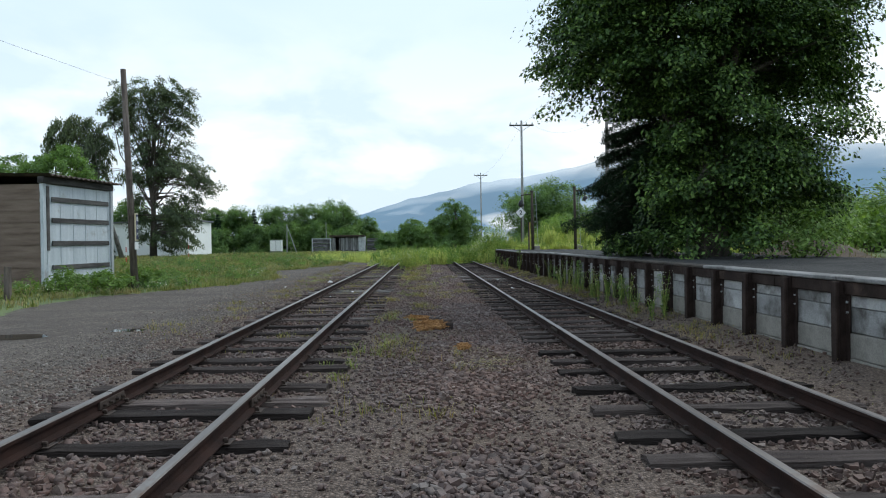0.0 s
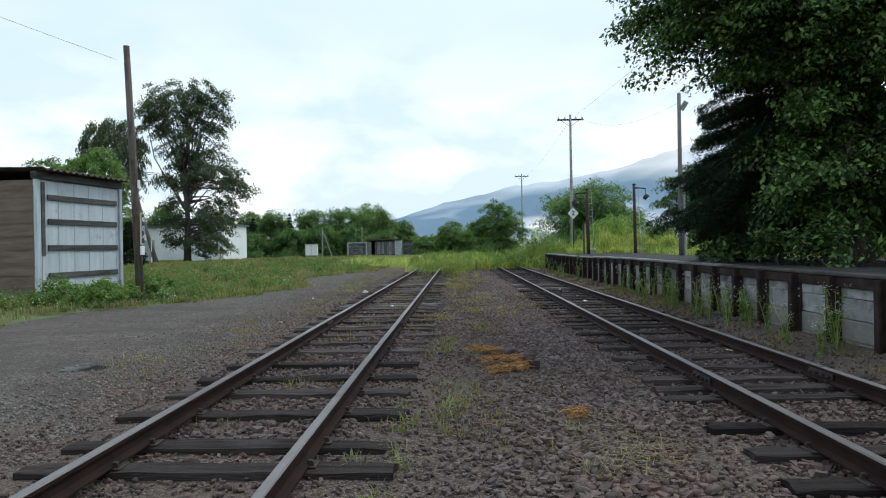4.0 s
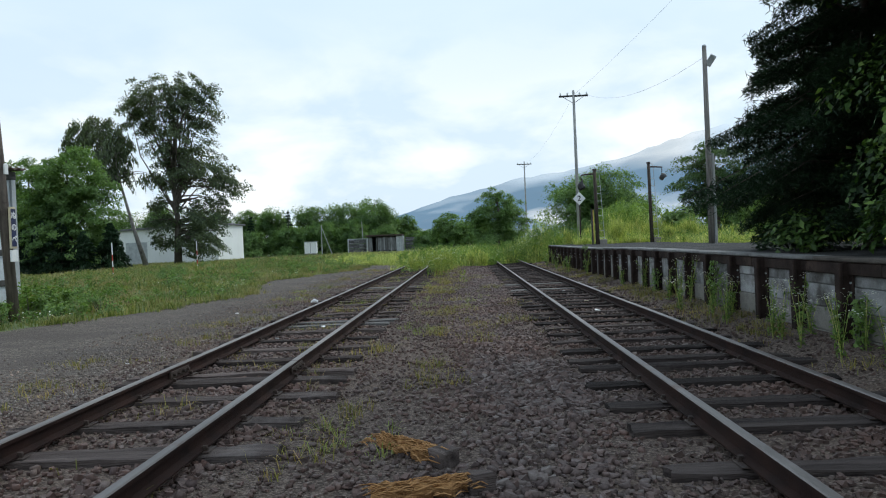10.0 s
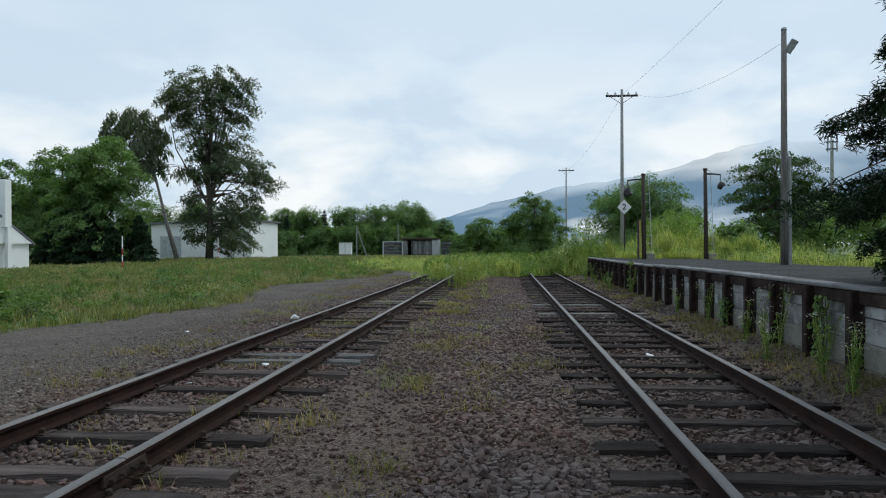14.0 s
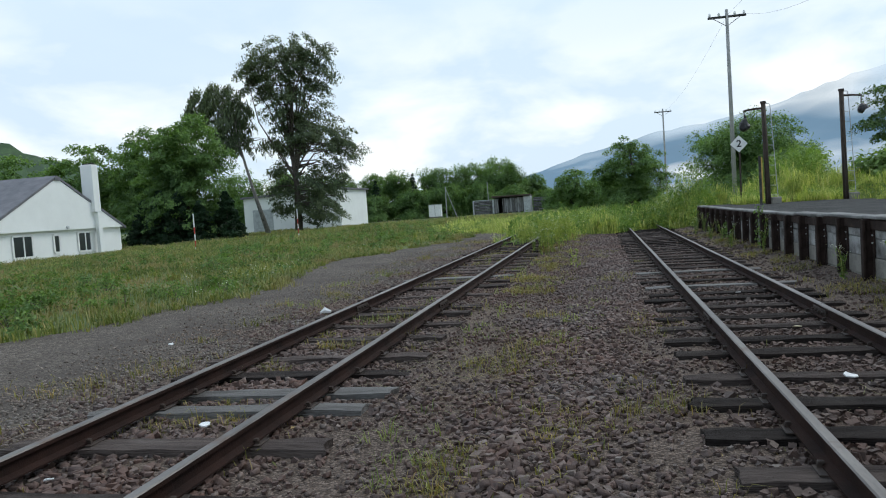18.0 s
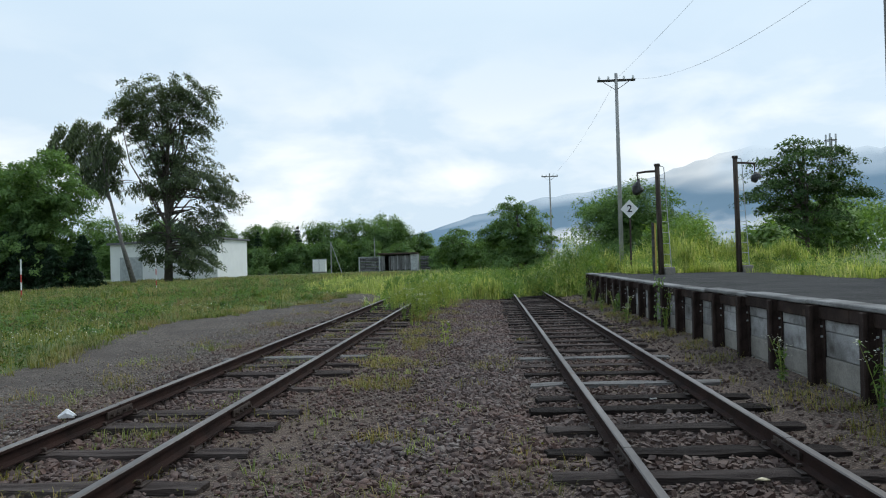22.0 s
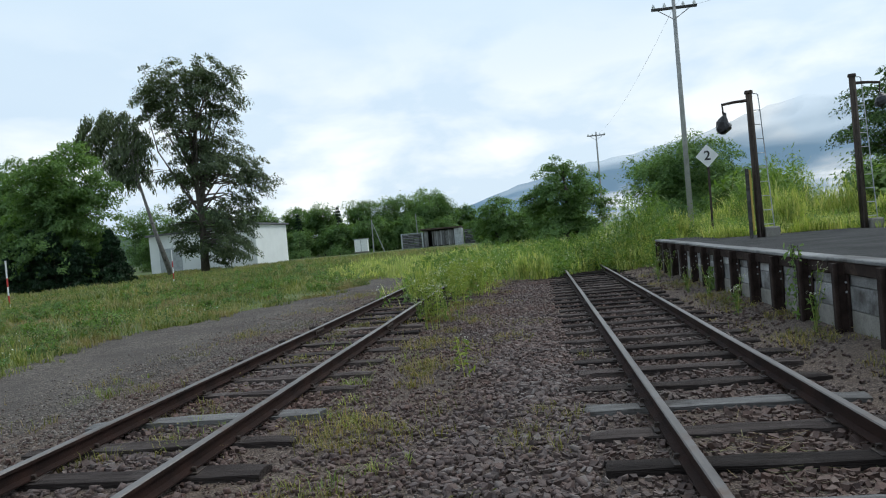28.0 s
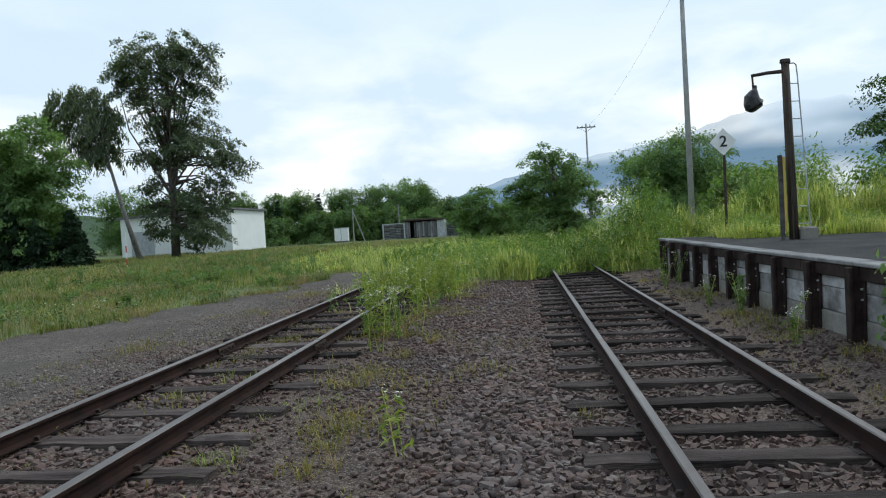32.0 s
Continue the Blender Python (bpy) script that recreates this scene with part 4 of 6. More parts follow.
def shrub(name, base, r, h, leaves, leaf, mat, label, category="bush", group="", clumps=24):
    t = thing(name, label, category, group, "", base)
    d = unit(rng.normal(size=(clumps, 3)))
    c = d * np.array([r, r, h * 0.5]) * rng.uniform(0.4, 1.0, (clumps, 1)) + np.array([0, 0, h * 0.5])
    per = leaves // clumps
    pts = np.repeat(c, per, 0) + rng.normal(size=(clumps * per, 3)) * np.array([r, r, h * 0.6]) * 0.17
    pts = pts[pts[:, 2] > 0.02]
    part("crown", leaf_mesh("crown", pts, unit(pts - [0, 0, 0.1 * h]) + [0, 0, 0.6], leaf), mat, t)
    bm = bmesh.new()
    for k in range(7):
        b = c[k % clumps]
        tube(bm, [(0.05 * d[k][0], 0.05 * d[k][1], 0), (b[0] * 0.5, b[1] * 0.5, b[2] * 0.6), tuple(b)], [0.02 * r, 0.014 * r, 0.004 * r], 5, cap=False)
    part("stem_tuft", bm, BARK, t, kind="stuff")
    return t


# the great broadleaf tree on the platform
tree("broadleaf_tree", (8.45, 16.0, PTOP), [(0, 0, -0.1), (0.05, 0.05, 2.0), (-0.1, 0.1, 4.5), (0.1, 0, 7.5), (0, 0, 9.6)],
     [(-0.3, 0, 6.4, 3.0, 2.8, 3.0), (-1.9, -0.1, 4.7, 1.9, 2.2, 1.5), (-1.6, 0, 6.6, 2.0, 2.2, 1.8), (0.9, -0.1, 4.2, 2.3, 2.3, 2.4), (0.1, -0.5, 2.2, 1.9, 1.7, 1.6), (0.9, -0.2, 1.7, 1.3, 1.6, 1.4), (-0.2, 0, 9.0, 2.4, 2.2, 1.9), (1.9, 0, 5.6, 1.6, 2.0, 2.0)],
     680, 430, 0.088, 0.66, LEAF_BIG, BARK, "huge dense dark green broadleaf tree growing on the platform", trunk_r=0.34, limbs=90, layer=0.42, ragged=0.08, droop=0.5, aspect=0.72, flat_up=1.1, hang=0.35)
for x, y, r, h in ((7.2, 14.1, 0.6, 0.8), (8.3, 13.6, 0.7, 0.9), (9.5, 13.9, 0.8, 1.0), (7.0, 15.4, 0.5, 0.7), (10.3, 14.8, 0.8, 1.1), (6.9, 17.6, 0.5, 0.6)):
    shrub("platform_bush", (x, y, PTOP - 0.03), r, h, 900, 0.1, LEAF_BIG if x < 9 else LEAF_FRESH, "low leafy green bush at the tree's foot", "bush", "bushes at the platform tree's foot")
conifer("spruce_tree", (8.1, 18.2, PTOP), 6.0, 2.6, 46, "dark green spruce beside the broadleaf tree", 0.11, 0.06, 6.0, narrow=0.13, sag=0.2, skirt=0.55)
tree("sapling", (11.0, 18.0, 0.85), [(0, 0, 0), (0.1, 0, 1.6), (0.35, 0, 3.4)], [(0.2, 0, 2.6, 0.9, 0.9, 1.2), (-0.3, 0, 1.5, 0.6, 0.6, 0.6)], 34, 90, 0.09, 0.35, LEAF_SUMAC, BARK, "slender young tree with sparse leaves beside the mound", trunk_r=0.05, limbs=12)

# the tall pair over the meadow
tree("tall_elm", (-36.4, 107.0, -0.5), [(0, 0, -0.5), (0.2, 0, 6), (-0.2, 0, 12), (0.5, 0, 18), (0, 0, 23)],
     [(-1.0, 0, 22.4, 5.0, 4.2, 3.5), (3.2, 0, 21.4, 3.8, 3.6, 3.7), (-4.4, 0, 20.0, 2.4, 2.6, 2.4), (1.4, 0, 16.6, 4.8, 4.0, 3.0), (4.4, 0, 12.2, 4.0, 3.4, 2.4), (7.0, 0, 10.4, 2.4, 2.4, 1.5), (0.2, 0, 12.6, 3.0, 3.0, 2.2), (4.2, 0, 6.8, 3.4, 3.4, 2.8), (3.4, 0, 3.4, 3.8, 3.4, 2.4), (-1.8, 0, 4.8, 2.0, 2.2, 2.6), (-2.4, 0, 8.4, 1.5, 1.6, 1.0)],
     640, 88, 0.30, 0.84, LEAF_BIRCH, BARK, "tall loose-crowned grey-green tree on the meadow", trunk_r=0.45, limbs=120, droop=0.9, layer=0.6, ragged=0.24, hang=0.35)
tree("weeping_birch", (-40.8, 107.5, -0.5), [(0, 0, -0.5), (-1.6, 0, 5), (-2.6, 0, 9), (-3.8, 0, 14), (-5.2, 0, 18)],
     [(-6.5, 0, 18.6, 3.3, 2.8, 1.8), (-8.8, 0, 16.4, 1.9, 2.0, 2.0), (-4.0, 0, 16.2, 3.0, 2.6, 2.6), (-3.6, 0, 12.6, 2.1, 2.0, 1.5), (1.2, 0, 12.0, 1.5, 1.6, 0.8), (-6.6, 0, 13.4, 1.4, 1.6, 1.6)],
     230, 62, 0.32, 0.7, LEAF_BIRCH, BIRCH_BARK, "leaning pale-stemmed birch with hanging twigs", trunk_r=0.3, limbs=44, droop=2.3, layer=0.9, limb_from=0.55, hang=1.2)


def round_tree(name, base, r, h, label, mat=None, leaf=0.55, clumps=90, per=75, low=0.25, group="", layer=0.55, clump=0.17):
    return tree(name, base, [(0, 0, -0.3), (0.1, 0, h * 0.4), (0, 0, h * 0.85)],
                [(0, 0, h * 0.66, r * 0.8, r * 0.8, h * 0.30), (-r * 0.35, 0, h * 0.5, r * 0.65, r * 0.6, h * 0.30), (r * 0.4, 0, h * 0.45, r * 0.65, r * 0.6, h * 0.30), (0, -r * 0.25, h * (low + 0.12), r * 0.85, r * 0.7, h * 0.24)],
                clumps, per, leaf, r * clump, mat or LEAF_FAR, BARK, label, trunk_r=0.1 + h * 0.015, limbs=16, group=group, layer=layer, droop=0.3, ragged=0.12)


WOODS = "trees along the meadow's far edge"
round_tree("acacia_tree", (-39.8, 86.0, -0.5), 5.3, 14.2, "dense dark green tree behind the white house", None, 0.3, 330, 150, 0.1)
round_tree("acacia_tree", (-47.5, 92.0, -0.5), 5.6, 13.5, "green tree behind the house roof", None, 0.34, 240, 120, 0.1)
round_tree("acacia_tree", (-57.0, 94.0, -0.5), 6.0, 13.0, "green tree beside the house", None, 0.4, 190, 100, 0.1)
round_tree("acacia_tree", (-68.0, 92.0, -0.5), 6.5, 12.0, "green tree beyond the house roof", None, 0.4, 190, 100, 0.1)
round_tree("acacia_tree", (-80.0, 96.0, -0.5), 7.0, 12.5, "green tree beyond the house roof", None, 0.45, 160, 90, 0.1)
for x, y, h, r in ((-34.4, 84.0, 5.2, 2.2), (-36.6, 82.6, 4.4, 2.3), (-38.8, 82.4, 5.4, 2.4), (-41.2, 83.0, 5.8, 2.4), (-43.8, 84.4, 5.0, 2.5)):
    conifer("low_conifer", (x, y, -0.5), h, r, 18, "low dark conifer at the green tree's foot", 0.34, 0.04, 0.9, "low conifers at the meadow's edge")
for x, y, r, h in ((-52, 168, 4.8, 11.5), (-45, 172, 4.2, 11), (-38, 165, 4.0, 11.0), (-31, 170, 4.8, 11.5), (-24.5, 172, 5.6, 11.6), (-17.5, 170, 5.6, 11.6), (-11.5, 176, 3.6, 8.0), (-60, 160, 5.2, 12.0), (-70, 158, 6.0, 13.0), (-82, 150, 6.5, 14.0), (-19.5, 180, 4.6, 12.6)):
    round_tree("far_tree", (x, y, -0.5), r, h, "rounded green tree on the meadow's far edge", None, 0.36, 190, 120, 0.05, WOODS, 0.8, 0.23)
for x, y, r, h in ((-48, 160, 3.6, 6.0), (-41, 158, 3.4, 5.5), (-34, 160, 3.8, 6.4), (-27.5, 160, 4.0, 7.0), (-21, 160, 4.0, 6.6), (-14.5, 164, 3.6, 5.6), (-9.5, 172, 3.0, 4.4), (-56, 155, 4.0, 6.5), (-65, 152, 4.2, 7)):
    round_tree("far_tree", (x, y, -0.6), r, h, "low green tree filling the meadow's far edge", None, 0.38, 120, 100, 0.0, WOODS, 0.8, 0.25)
for x, y, h in ((-41.5, 160, 8.6), (-34.5, 163, 9.6), (-2.3, 190, 7.0)):
    conifer("far_conifer", (x, y, -0.5), h, 1.6, 14, "slim dark conifer among the far trees", 0.45, 0.1, 0.6, WOODS)
for x, y, r, h in ((0.5, 150, 3.5, 5.0), (4, 140, 4.0, 5.6), (9, 150, 4.0, 5.2), (-6, 185, 4.0, 4.4), (-4.5, 150, 3.0, 3.6)):
    round_tree("far_tree", (x, y, -0.3), r, h, "low green tree beyond the end of the track", None, 0.36, 110, 90, 0.05, WOODS, 0.8, 0.23)
round_tree("black_locust", (4.4, 56.0, 0.0), 2.0, 4.55, "spreading green locust tree in the tall grass", LEAF_FAR, 0.115, 300, 130, 0.06, layer=0.55)
round_tree("black_locust", (1.3, 62.0, 0.0), 1.8, 3.3, "lower green locust bush in the tall grass", LEAF_FAR, 0.13, 170, 110, 0.05, layer=0.6)
round_tree("broad_tree", (19.5, 105.0, 0.0), 7.0, 9.8, "broad green tree beyond the platform", LEAF_FAR, 0.28, 380, 150, 0.05, layer=0.6)
tree("sumac_tree", (16.2, 49.5, 0.6), [(0, 0, -0.2), (0.2, 0, 1.6), (-0.1, 0, 3.6), (0.2, 0, 5.2)],
     [(0, 0, 4.4, 1.9, 1.9, 1.0), (-1.2, 0, 3.2, 1.3, 1.4, 0.8), (1.3, 0, 3.3, 1.4, 1.4, 0.8), (0, 0, 2.0, 1.8, 1.6, 0.9)], 170, 130, 0.13, 0.45, LEAF_SUMAC, BARK, "open-branched dark green tree behind the lamp posts", trunk_r=0.12, limbs=50, layer=0.4, droop=0.4)
BANK = "bushes behind the platform"
for x, y, r, h in ((13.5, 22, 1.6, 1.5), (15.5, 17, 2.0, 1.8), (14, 27, 1.8, 1.6), (16.5, 33, 2.2, 2.0), (13.8, 12.5, 1.3, 1.1), (17, 24, 2.4, 2.6), (19, 41, 3.0, 3.0), (23, 50, 3.5, 3.4), (20, 58, 3.2, 3.6), (27, 44, 3.5, 3.2), (22, 33, 3.0, 2.6), (12.6, 44, 1.2, 1.6), (25, 66, 4, 4.2), (13.0, 58, 2.2, 2.6), (30, 58, 4, 4.0)):
    shrub("bush", (x, y, 0.7), r, h, int(4200 * min(1.6, r / 1.6)), 0.10 + 0.0025 * y, LEAF_FRESH if (x + y) % 2 else LEAF_FAR, "leafy green bush on the bank", "bush", BANK)


# ---- grass ----
def scatter(n, x0, x1, y0, y1, keep=None):
    p = np.stack([rng.uniform(x0, x1, n), rng.uniform(y0, y1, n)], 1)
    return p if keep is None else p[keep(p)]


def on_ground(p, lift=0.0):
    return np.stack([p[:, 0], p[:, 1], [ground_height(x, y) + lift for x, y in p]], 1)


def patchy(p, scale, seed, cut):
    return np.array([noise.noise((x * scale, y * scale, seed)) for x, y in p]) > cut


near_field = scatter(110000, -20, -3.0, 4, 62, lambda p: p[:, 0] < np.array([road_edge(y) for y in p[:, 1]]) + rng.normal(0, 0.18, len(p)))
far_field = scatter(60000, -60, -8, 30, 120)
h_near = np.array([0.13 + 0.20 * noise.noise((x * 0.4, y * 0.4, 2)) + 0.12 * noise.noise((x * 1.3, y * 1.3, 6)) for x, y in near_field]).clip(0.04) * rng.uniform(0.6, 1.5, len(near_field))
tuft_at = scatter(5200, -22, -3.0, 10, 66, lambda p: (p[:, 0] < np.array([road_edge(y) for y in p[:, 1]]) + 0.1) & patchy(p, 0.35, 41, -0.1))
tuft_up = rng.uniform(0.12, 0.34, len(tuft_at)) * np.array([1 + 0.6 * noise.noise((x * 0.3, y * 0.3, 12)) for x, y in tuft_at])
verge = np.array([(road_edge(y) + rng.normal(0.02, 0.2), y) for y in rng.uniform(8, 52, 1300)])
verge = verge[patchy(verge, 0.8, 61, -0.15)]
far_tuft = scatter(9000, -48, -5, 48, 128, lambda p: patchy(p, 0.16, 44, -0.12))
far_tuft_up = rng.uniform(0.15, 0.5, len(far_tuft)) * np.array([1 + 0.7 * noise.noise((x * 0.12, y * 0.12, 19)) for x, y in far_tuft])
me = join_np("meadow_grass", [
    tuft_mesh("c", on_ground(tuft_at), 16, 0.07, tuft_up, 0.009, 0.9),
    tuft_mesh("d", on_ground(verge, 0.04), 12, 0.06, rng.uniform(0.06, 0.24, len(verge)), 0.008, 1.1),
    blade_mesh("a", on_ground(near_field), h_near, 0.008, 0.9),
    tuft_mesh("e", on_ground(far_tuft), 11, 0.16, far_tuft_up, 0.022, 0.8),
    blade_mesh("b", on_ground(far_field), rng.uniform(0.08, 0.26, len(far_field)), 0.025, 0.9)])
tagged(part("meadow_grass", me, GRASS, None, kind="stuff"), "short meadow grass with dry tufts", "grass")


def tall_height(x, y):
    """Height of the overgrowth behind the end of the tracks, with two lush mounds in it."""
    lush = 1.15 * math.exp(-((x - 6.5) / 1.3) ** 2 - ((y - 46.2) / 2.0) ** 2) + 1.2 * math.exp(-((x - 10.2) / 1.5) ** 2 - ((y - 46.0) / 2.4) ** 2)
    behind = 0.25 * soft_step((x - 6.0) * 2)
    low = 1 - 0.45 * soft_step((-1.0 - x) * 2)
    return ((0.66 + 0.016 * (y - 42)) * low + behind + lush) * (1 + 0.5 * noise.noise((x * 0.6, y * 0.6, 7)) + 0.25 * noise.noise((x * 2.0, y * 2.0, 3)))


def over_ends(p):
    """The overgrowth begins raggedly where the rails vanish."""
    x, y = p[:, 0], p[:, 1]
    front = np.where(x < 6, 43.2 + 1.6 * np.abs(np.sin(x * 0.9)), 42.3) + rng.normal(0, 0.25, len(p))
    front = np.where(x < -0.6, 47.0 - 1.2 * x + rng.normal(0, 1.2, len(p)), front)
    return y > front


tall = scatter(12000, -7, 16, 42, 66, over_ends)
tall = np.concatenate([tall, scatter(1500, -1.2, 1.9, 36, 45.5, lambda p: rng.uniform(size=len(p)) < ((p[:, 1] - 36.0) / 9).clip(0) ** 2.4), scatter(3000, 5.2, 11.8, 43.5, 48.5)])
hs = np.array([tall_height(x, y) for x, y in tall]) * rng.uniform(0.35, 1.15, len(tall))
roots = on_ground(tall)
stems = blade_mesh("a", roots, hs, 0.007, 0.8)
side_leaf = np.repeat(roots, 3, 0) + np.stack([rng.normal(0, 0.06, len(roots) * 3), rng.normal(0, 0.06, len(roots) * 3), np.repeat(hs, 3) * rng.uniform(0.05, 0.75, len(roots) * 3)], 1)
lv = blade_mesh("b", side_leaf, rng.uniform(0.15, 0.42, len(side_leaf)), 0.008, 1.3)
mid = np.concatenate([scatter(1500, -6, 14, 42, 58, over_ends), scatter(90, -1.0, 1.8, 38, 45, lambda p: rng.uniform(size=len(p)) < ((p[:, 1] - 36.0) / 9).clip(0) ** 1.5)])
mid = mid[patchy(mid, 0.9, 17, -0.22)]
tuft_h = np.array([tall_height(x, y) for x, y in mid]) * rng.uniform(0.55, 1.35, len(mid))
tf = tuft_mesh("c", on_ground(mid), 34, 0.05 + 0.13 * rng.uniform(size=len(mid)), tuft_h, 0.009, 1.0)
tagged(part("tall_grass", join_np("tall_grass", [stems, lv, tf]), TALL_GRASS, None, kind="stuff"), "tall green and straw-coloured grass over the end of the tracks", "grass")
# leafy weeds standing among the grass, with white heads on some
weeds = np.concatenate([scatter(2600, -1.5, 7.0, 41.5, 52, lambda p: over_ends(p + [0, 0.8]) & patchy(p, 0.6, 21, -0.12)), scatter(260, -0.9, 1.7, 37, 44, lambda p: rng.uniform(size=len(p)) < ((p[:, 1] - 36) / 9) ** 1.2), rng.normal((9.9, 45.4), (0.75, 0.8), (620, 2)), rng.normal((6.6, 46.0), (0.8, 0.9), (260, 2))])
wroot = on_ground(weeds)
wtall = np.array([tall_height(x, y) for x, y in weeds]) * rng.uniform(0.6, 1.25, len(weeds))
lp = np.repeat(wroot, 30, 0)
lf = rng.uniform(0.08, 1.0, len(lp))
ang = rng.uniform(0, 2 * np.pi, len(lp))
reach = 0.13 * (1.1 - lf) + 0.03
lp = lp + np.stack([np.cos(ang) * reach, np.sin(ang) * reach, np.repeat(wtall, 30) * lf], 1)
tagged(part("tall_weeds", leaf_mesh("tall_weeds", lp, np.tile([0, 0, 1.0], (len(lp), 1)), 0.12, 0.34, 0.4), LEAF_FRESH, None, kind="stuff"), "leafy green weeds standing in the tall grass", "weeds")
bloom = patchy(weeds, 0.7, 31, 0.14) & (weeds[:, 1] < 46) & (weeds[:, 0] < 6)
fl, fh = wroot[bloom], wtall[bloom]
heads = np.repeat(fl, 12, 0) + np.concatenate([rng.normal(0, 0.08, (len(fl) * 12, 2)), np.repeat(fh, 12)[:, None] * rng.uniform(0.92, 1.12, (len(fl) * 12, 1))], 1)
tagged(part("wildflowers", leaf_mesh("wildflowers", heads, np.tile([0, 0, 1.0], (len(heads), 1)), 0.026, 0.9), FLOWER, None, kind="stuff"), "small white wildflowers in the tall grass", "flowers")

herb_at = scatter(8000, -26, -3.0, 10, 80, lambda p: (p[:, 0] < np.array([road_edge(y) for y in p[:, 1]]) + 0.05) & patchy(p, 0.5, 51, 0.02))
herb_up = rng.uniform(0.10, 0.42, len(herb_at)) * np.array([1 + 0.7 * noise.noise((x * 0.35, y * 0.35, 29)) for x, y in herb_at])
hp = np.repeat(on_ground(herb_at), 24, 0)
hf, hr = rng.uniform(0.1, 1.0, len(hp)), rng.normal(size=(len(hp), 2)) * 0.09
hp = hp + np.concatenate([hr, (np.repeat(herb_up, 24) * hf)[:, None]], 1)
tagged(part("meadow_herbs", leaf_mesh("meadow_herbs", hp, np.tile([0, 0, 1.0], (len(hp), 1)), 0.075, 0.45, 0.3), LEAF_HERB, None, kind="stuff"), "low leafy herbs scattered through the meadow", "herbs")
# grass creeping over the back of the platform
ledge = np.concatenate([scatter(520, 7.2, 13.5, 39.4, 42.0), scatter(420, 10.2, 13.0, 22, 40)])
ledge = np.stack([ledge[:, 0], ledge[:, 1], [max(ptop(y) - 0.02 - 0.05 * max(0.0, (x - 9.5) / 2), ground_height(x, y)) for x, y in ledge]], 1)
ledge_h = rng.uniform(0.12, 0.5, len(ledge))
lq = np.repeat(ledge[::2], 20, 0)
lq = lq + np.concatenate([rng.normal(size=(len(lq), 2)) * 0.1, (np.repeat(ledge_h[::2], 20) * rng.uniform(0.1, 1.1, len(lq)))[:, None]], 1)
tagged(part("ledge_grass", tuft_mesh("ledge_grass", ledge, 22, 0.08, ledge_h, 0.008, 1.0), TALL_GRASS, None, kind="stuff"), "grass tufts creeping over the back of the platform", "grass")
tagged(part("ledge_weeds", leaf_mesh("ledge_weeds", lq, np.tile([0, 0, 1.0], (len(lq), 1)), 0.08, 0.4, 0.3), LEAF_FRESH, None, kind="stuff"), "leafy weeds along the back of the platform", "weeds")

edge = np.array([(road_edge(y) - abs(rng.normal(0, 1.6)), y) for y in rng.uniform(14, 52, 1500)])
edge = edge[patchy(edge, 0.45, 11, 0.16)]
ez = on_ground(edge) + np.stack([np.zeros(len(edge)), np.zeros(len(edge)), rng.uniform(0.15, 0.32, len(edge))], 1)
tagged(part("daisies", leaf_mesh("daisies", ez, np.tile([0, 0, 1.0], (len(ez), 1)), 0.035, 0.95, 0.0), FLOWER, None, kind="stuff"), "small white daisies along the meadow's edge", "flowers")

GROVE = "grass bushes behind the platform end"
for x, y, r, h in ((8.3, 44.2, 0.8, 1.7), (9.4, 43.2, 0.9, 1.9), (10.2, 45.5, 1.0, 2.1), (7.4, 46.0, 0.9, 1.8), (11.3, 43.0, 0.8, 1.5), (9.0, 40.6, 0.55, 1.1), (12.2, 41.0, 0.8, 1.2), (11.2, 40.4, 0.5, 0.9)):
    t = thing("grass_bush", "tall lush green grass bush behind the platform end", "grass clump", GROVE, "", (x, y, ground_height(x, y) - 0.05 if x > 9.2 or y > PEND else PTOP - 0.1))
    n = int(420 * r)
    root = np.concatenate([rng.normal(0, r * 0.4, (n, 2)), np.zeros((n, 1))], 1)
    hh = h * np.exp(-(root[:, 0] ** 2 + root[:, 1] ** 2) / (r * r * 1.2)) * rng.uniform(0.65, 1.1, n)
    q = np.repeat(root, 4, 0) + np.stack([rng.normal(0, 0.04, n * 4), rng.normal(0, 0.04, n * 4), np.repeat(hh, 4) * rng.uniform(0.1, 0.9, n * 4)], 1)
    part("foliage", join_np("foliage", [blade_mesh("a", root, hh, 0.008, 0.3), blade_mesh("b", q, rng.uniform(0.15, 0.35, n * 4), 0.009, 1.0)]), TALL_GRASS, t, kind="stuff")

# ---- buildings ----
def window(parent, x, y, z, w, h, mullion=True):
    """A white-framed window in a wall that faces +x."""
    win = part("window", box(bmesh.new(), x - 0.02, x + 0.02, y - w / 2, y + w / 2, z, z + h), GLASS, parent, "dark glass window in a white frame")
    for a, b, c, d in ((-w / 2 - 0.1, -w / 2 + 0.06, 0, h), (w / 2 - 0.06, w / 2 + 0.1, 0, h), (-w / 2, w / 2, -0.1, 0.05), (-w / 2, w / 2, h - 0.05, h + 0.1)) + (((0.05, 0.14, 0.05, h - 0.05),) if mullion else ()):
        part("window_frame", box(bmesh.new(), x, x + 0.07, y + a, y + b, z + c, z + d), WHITE_PAINT, win)
    return win


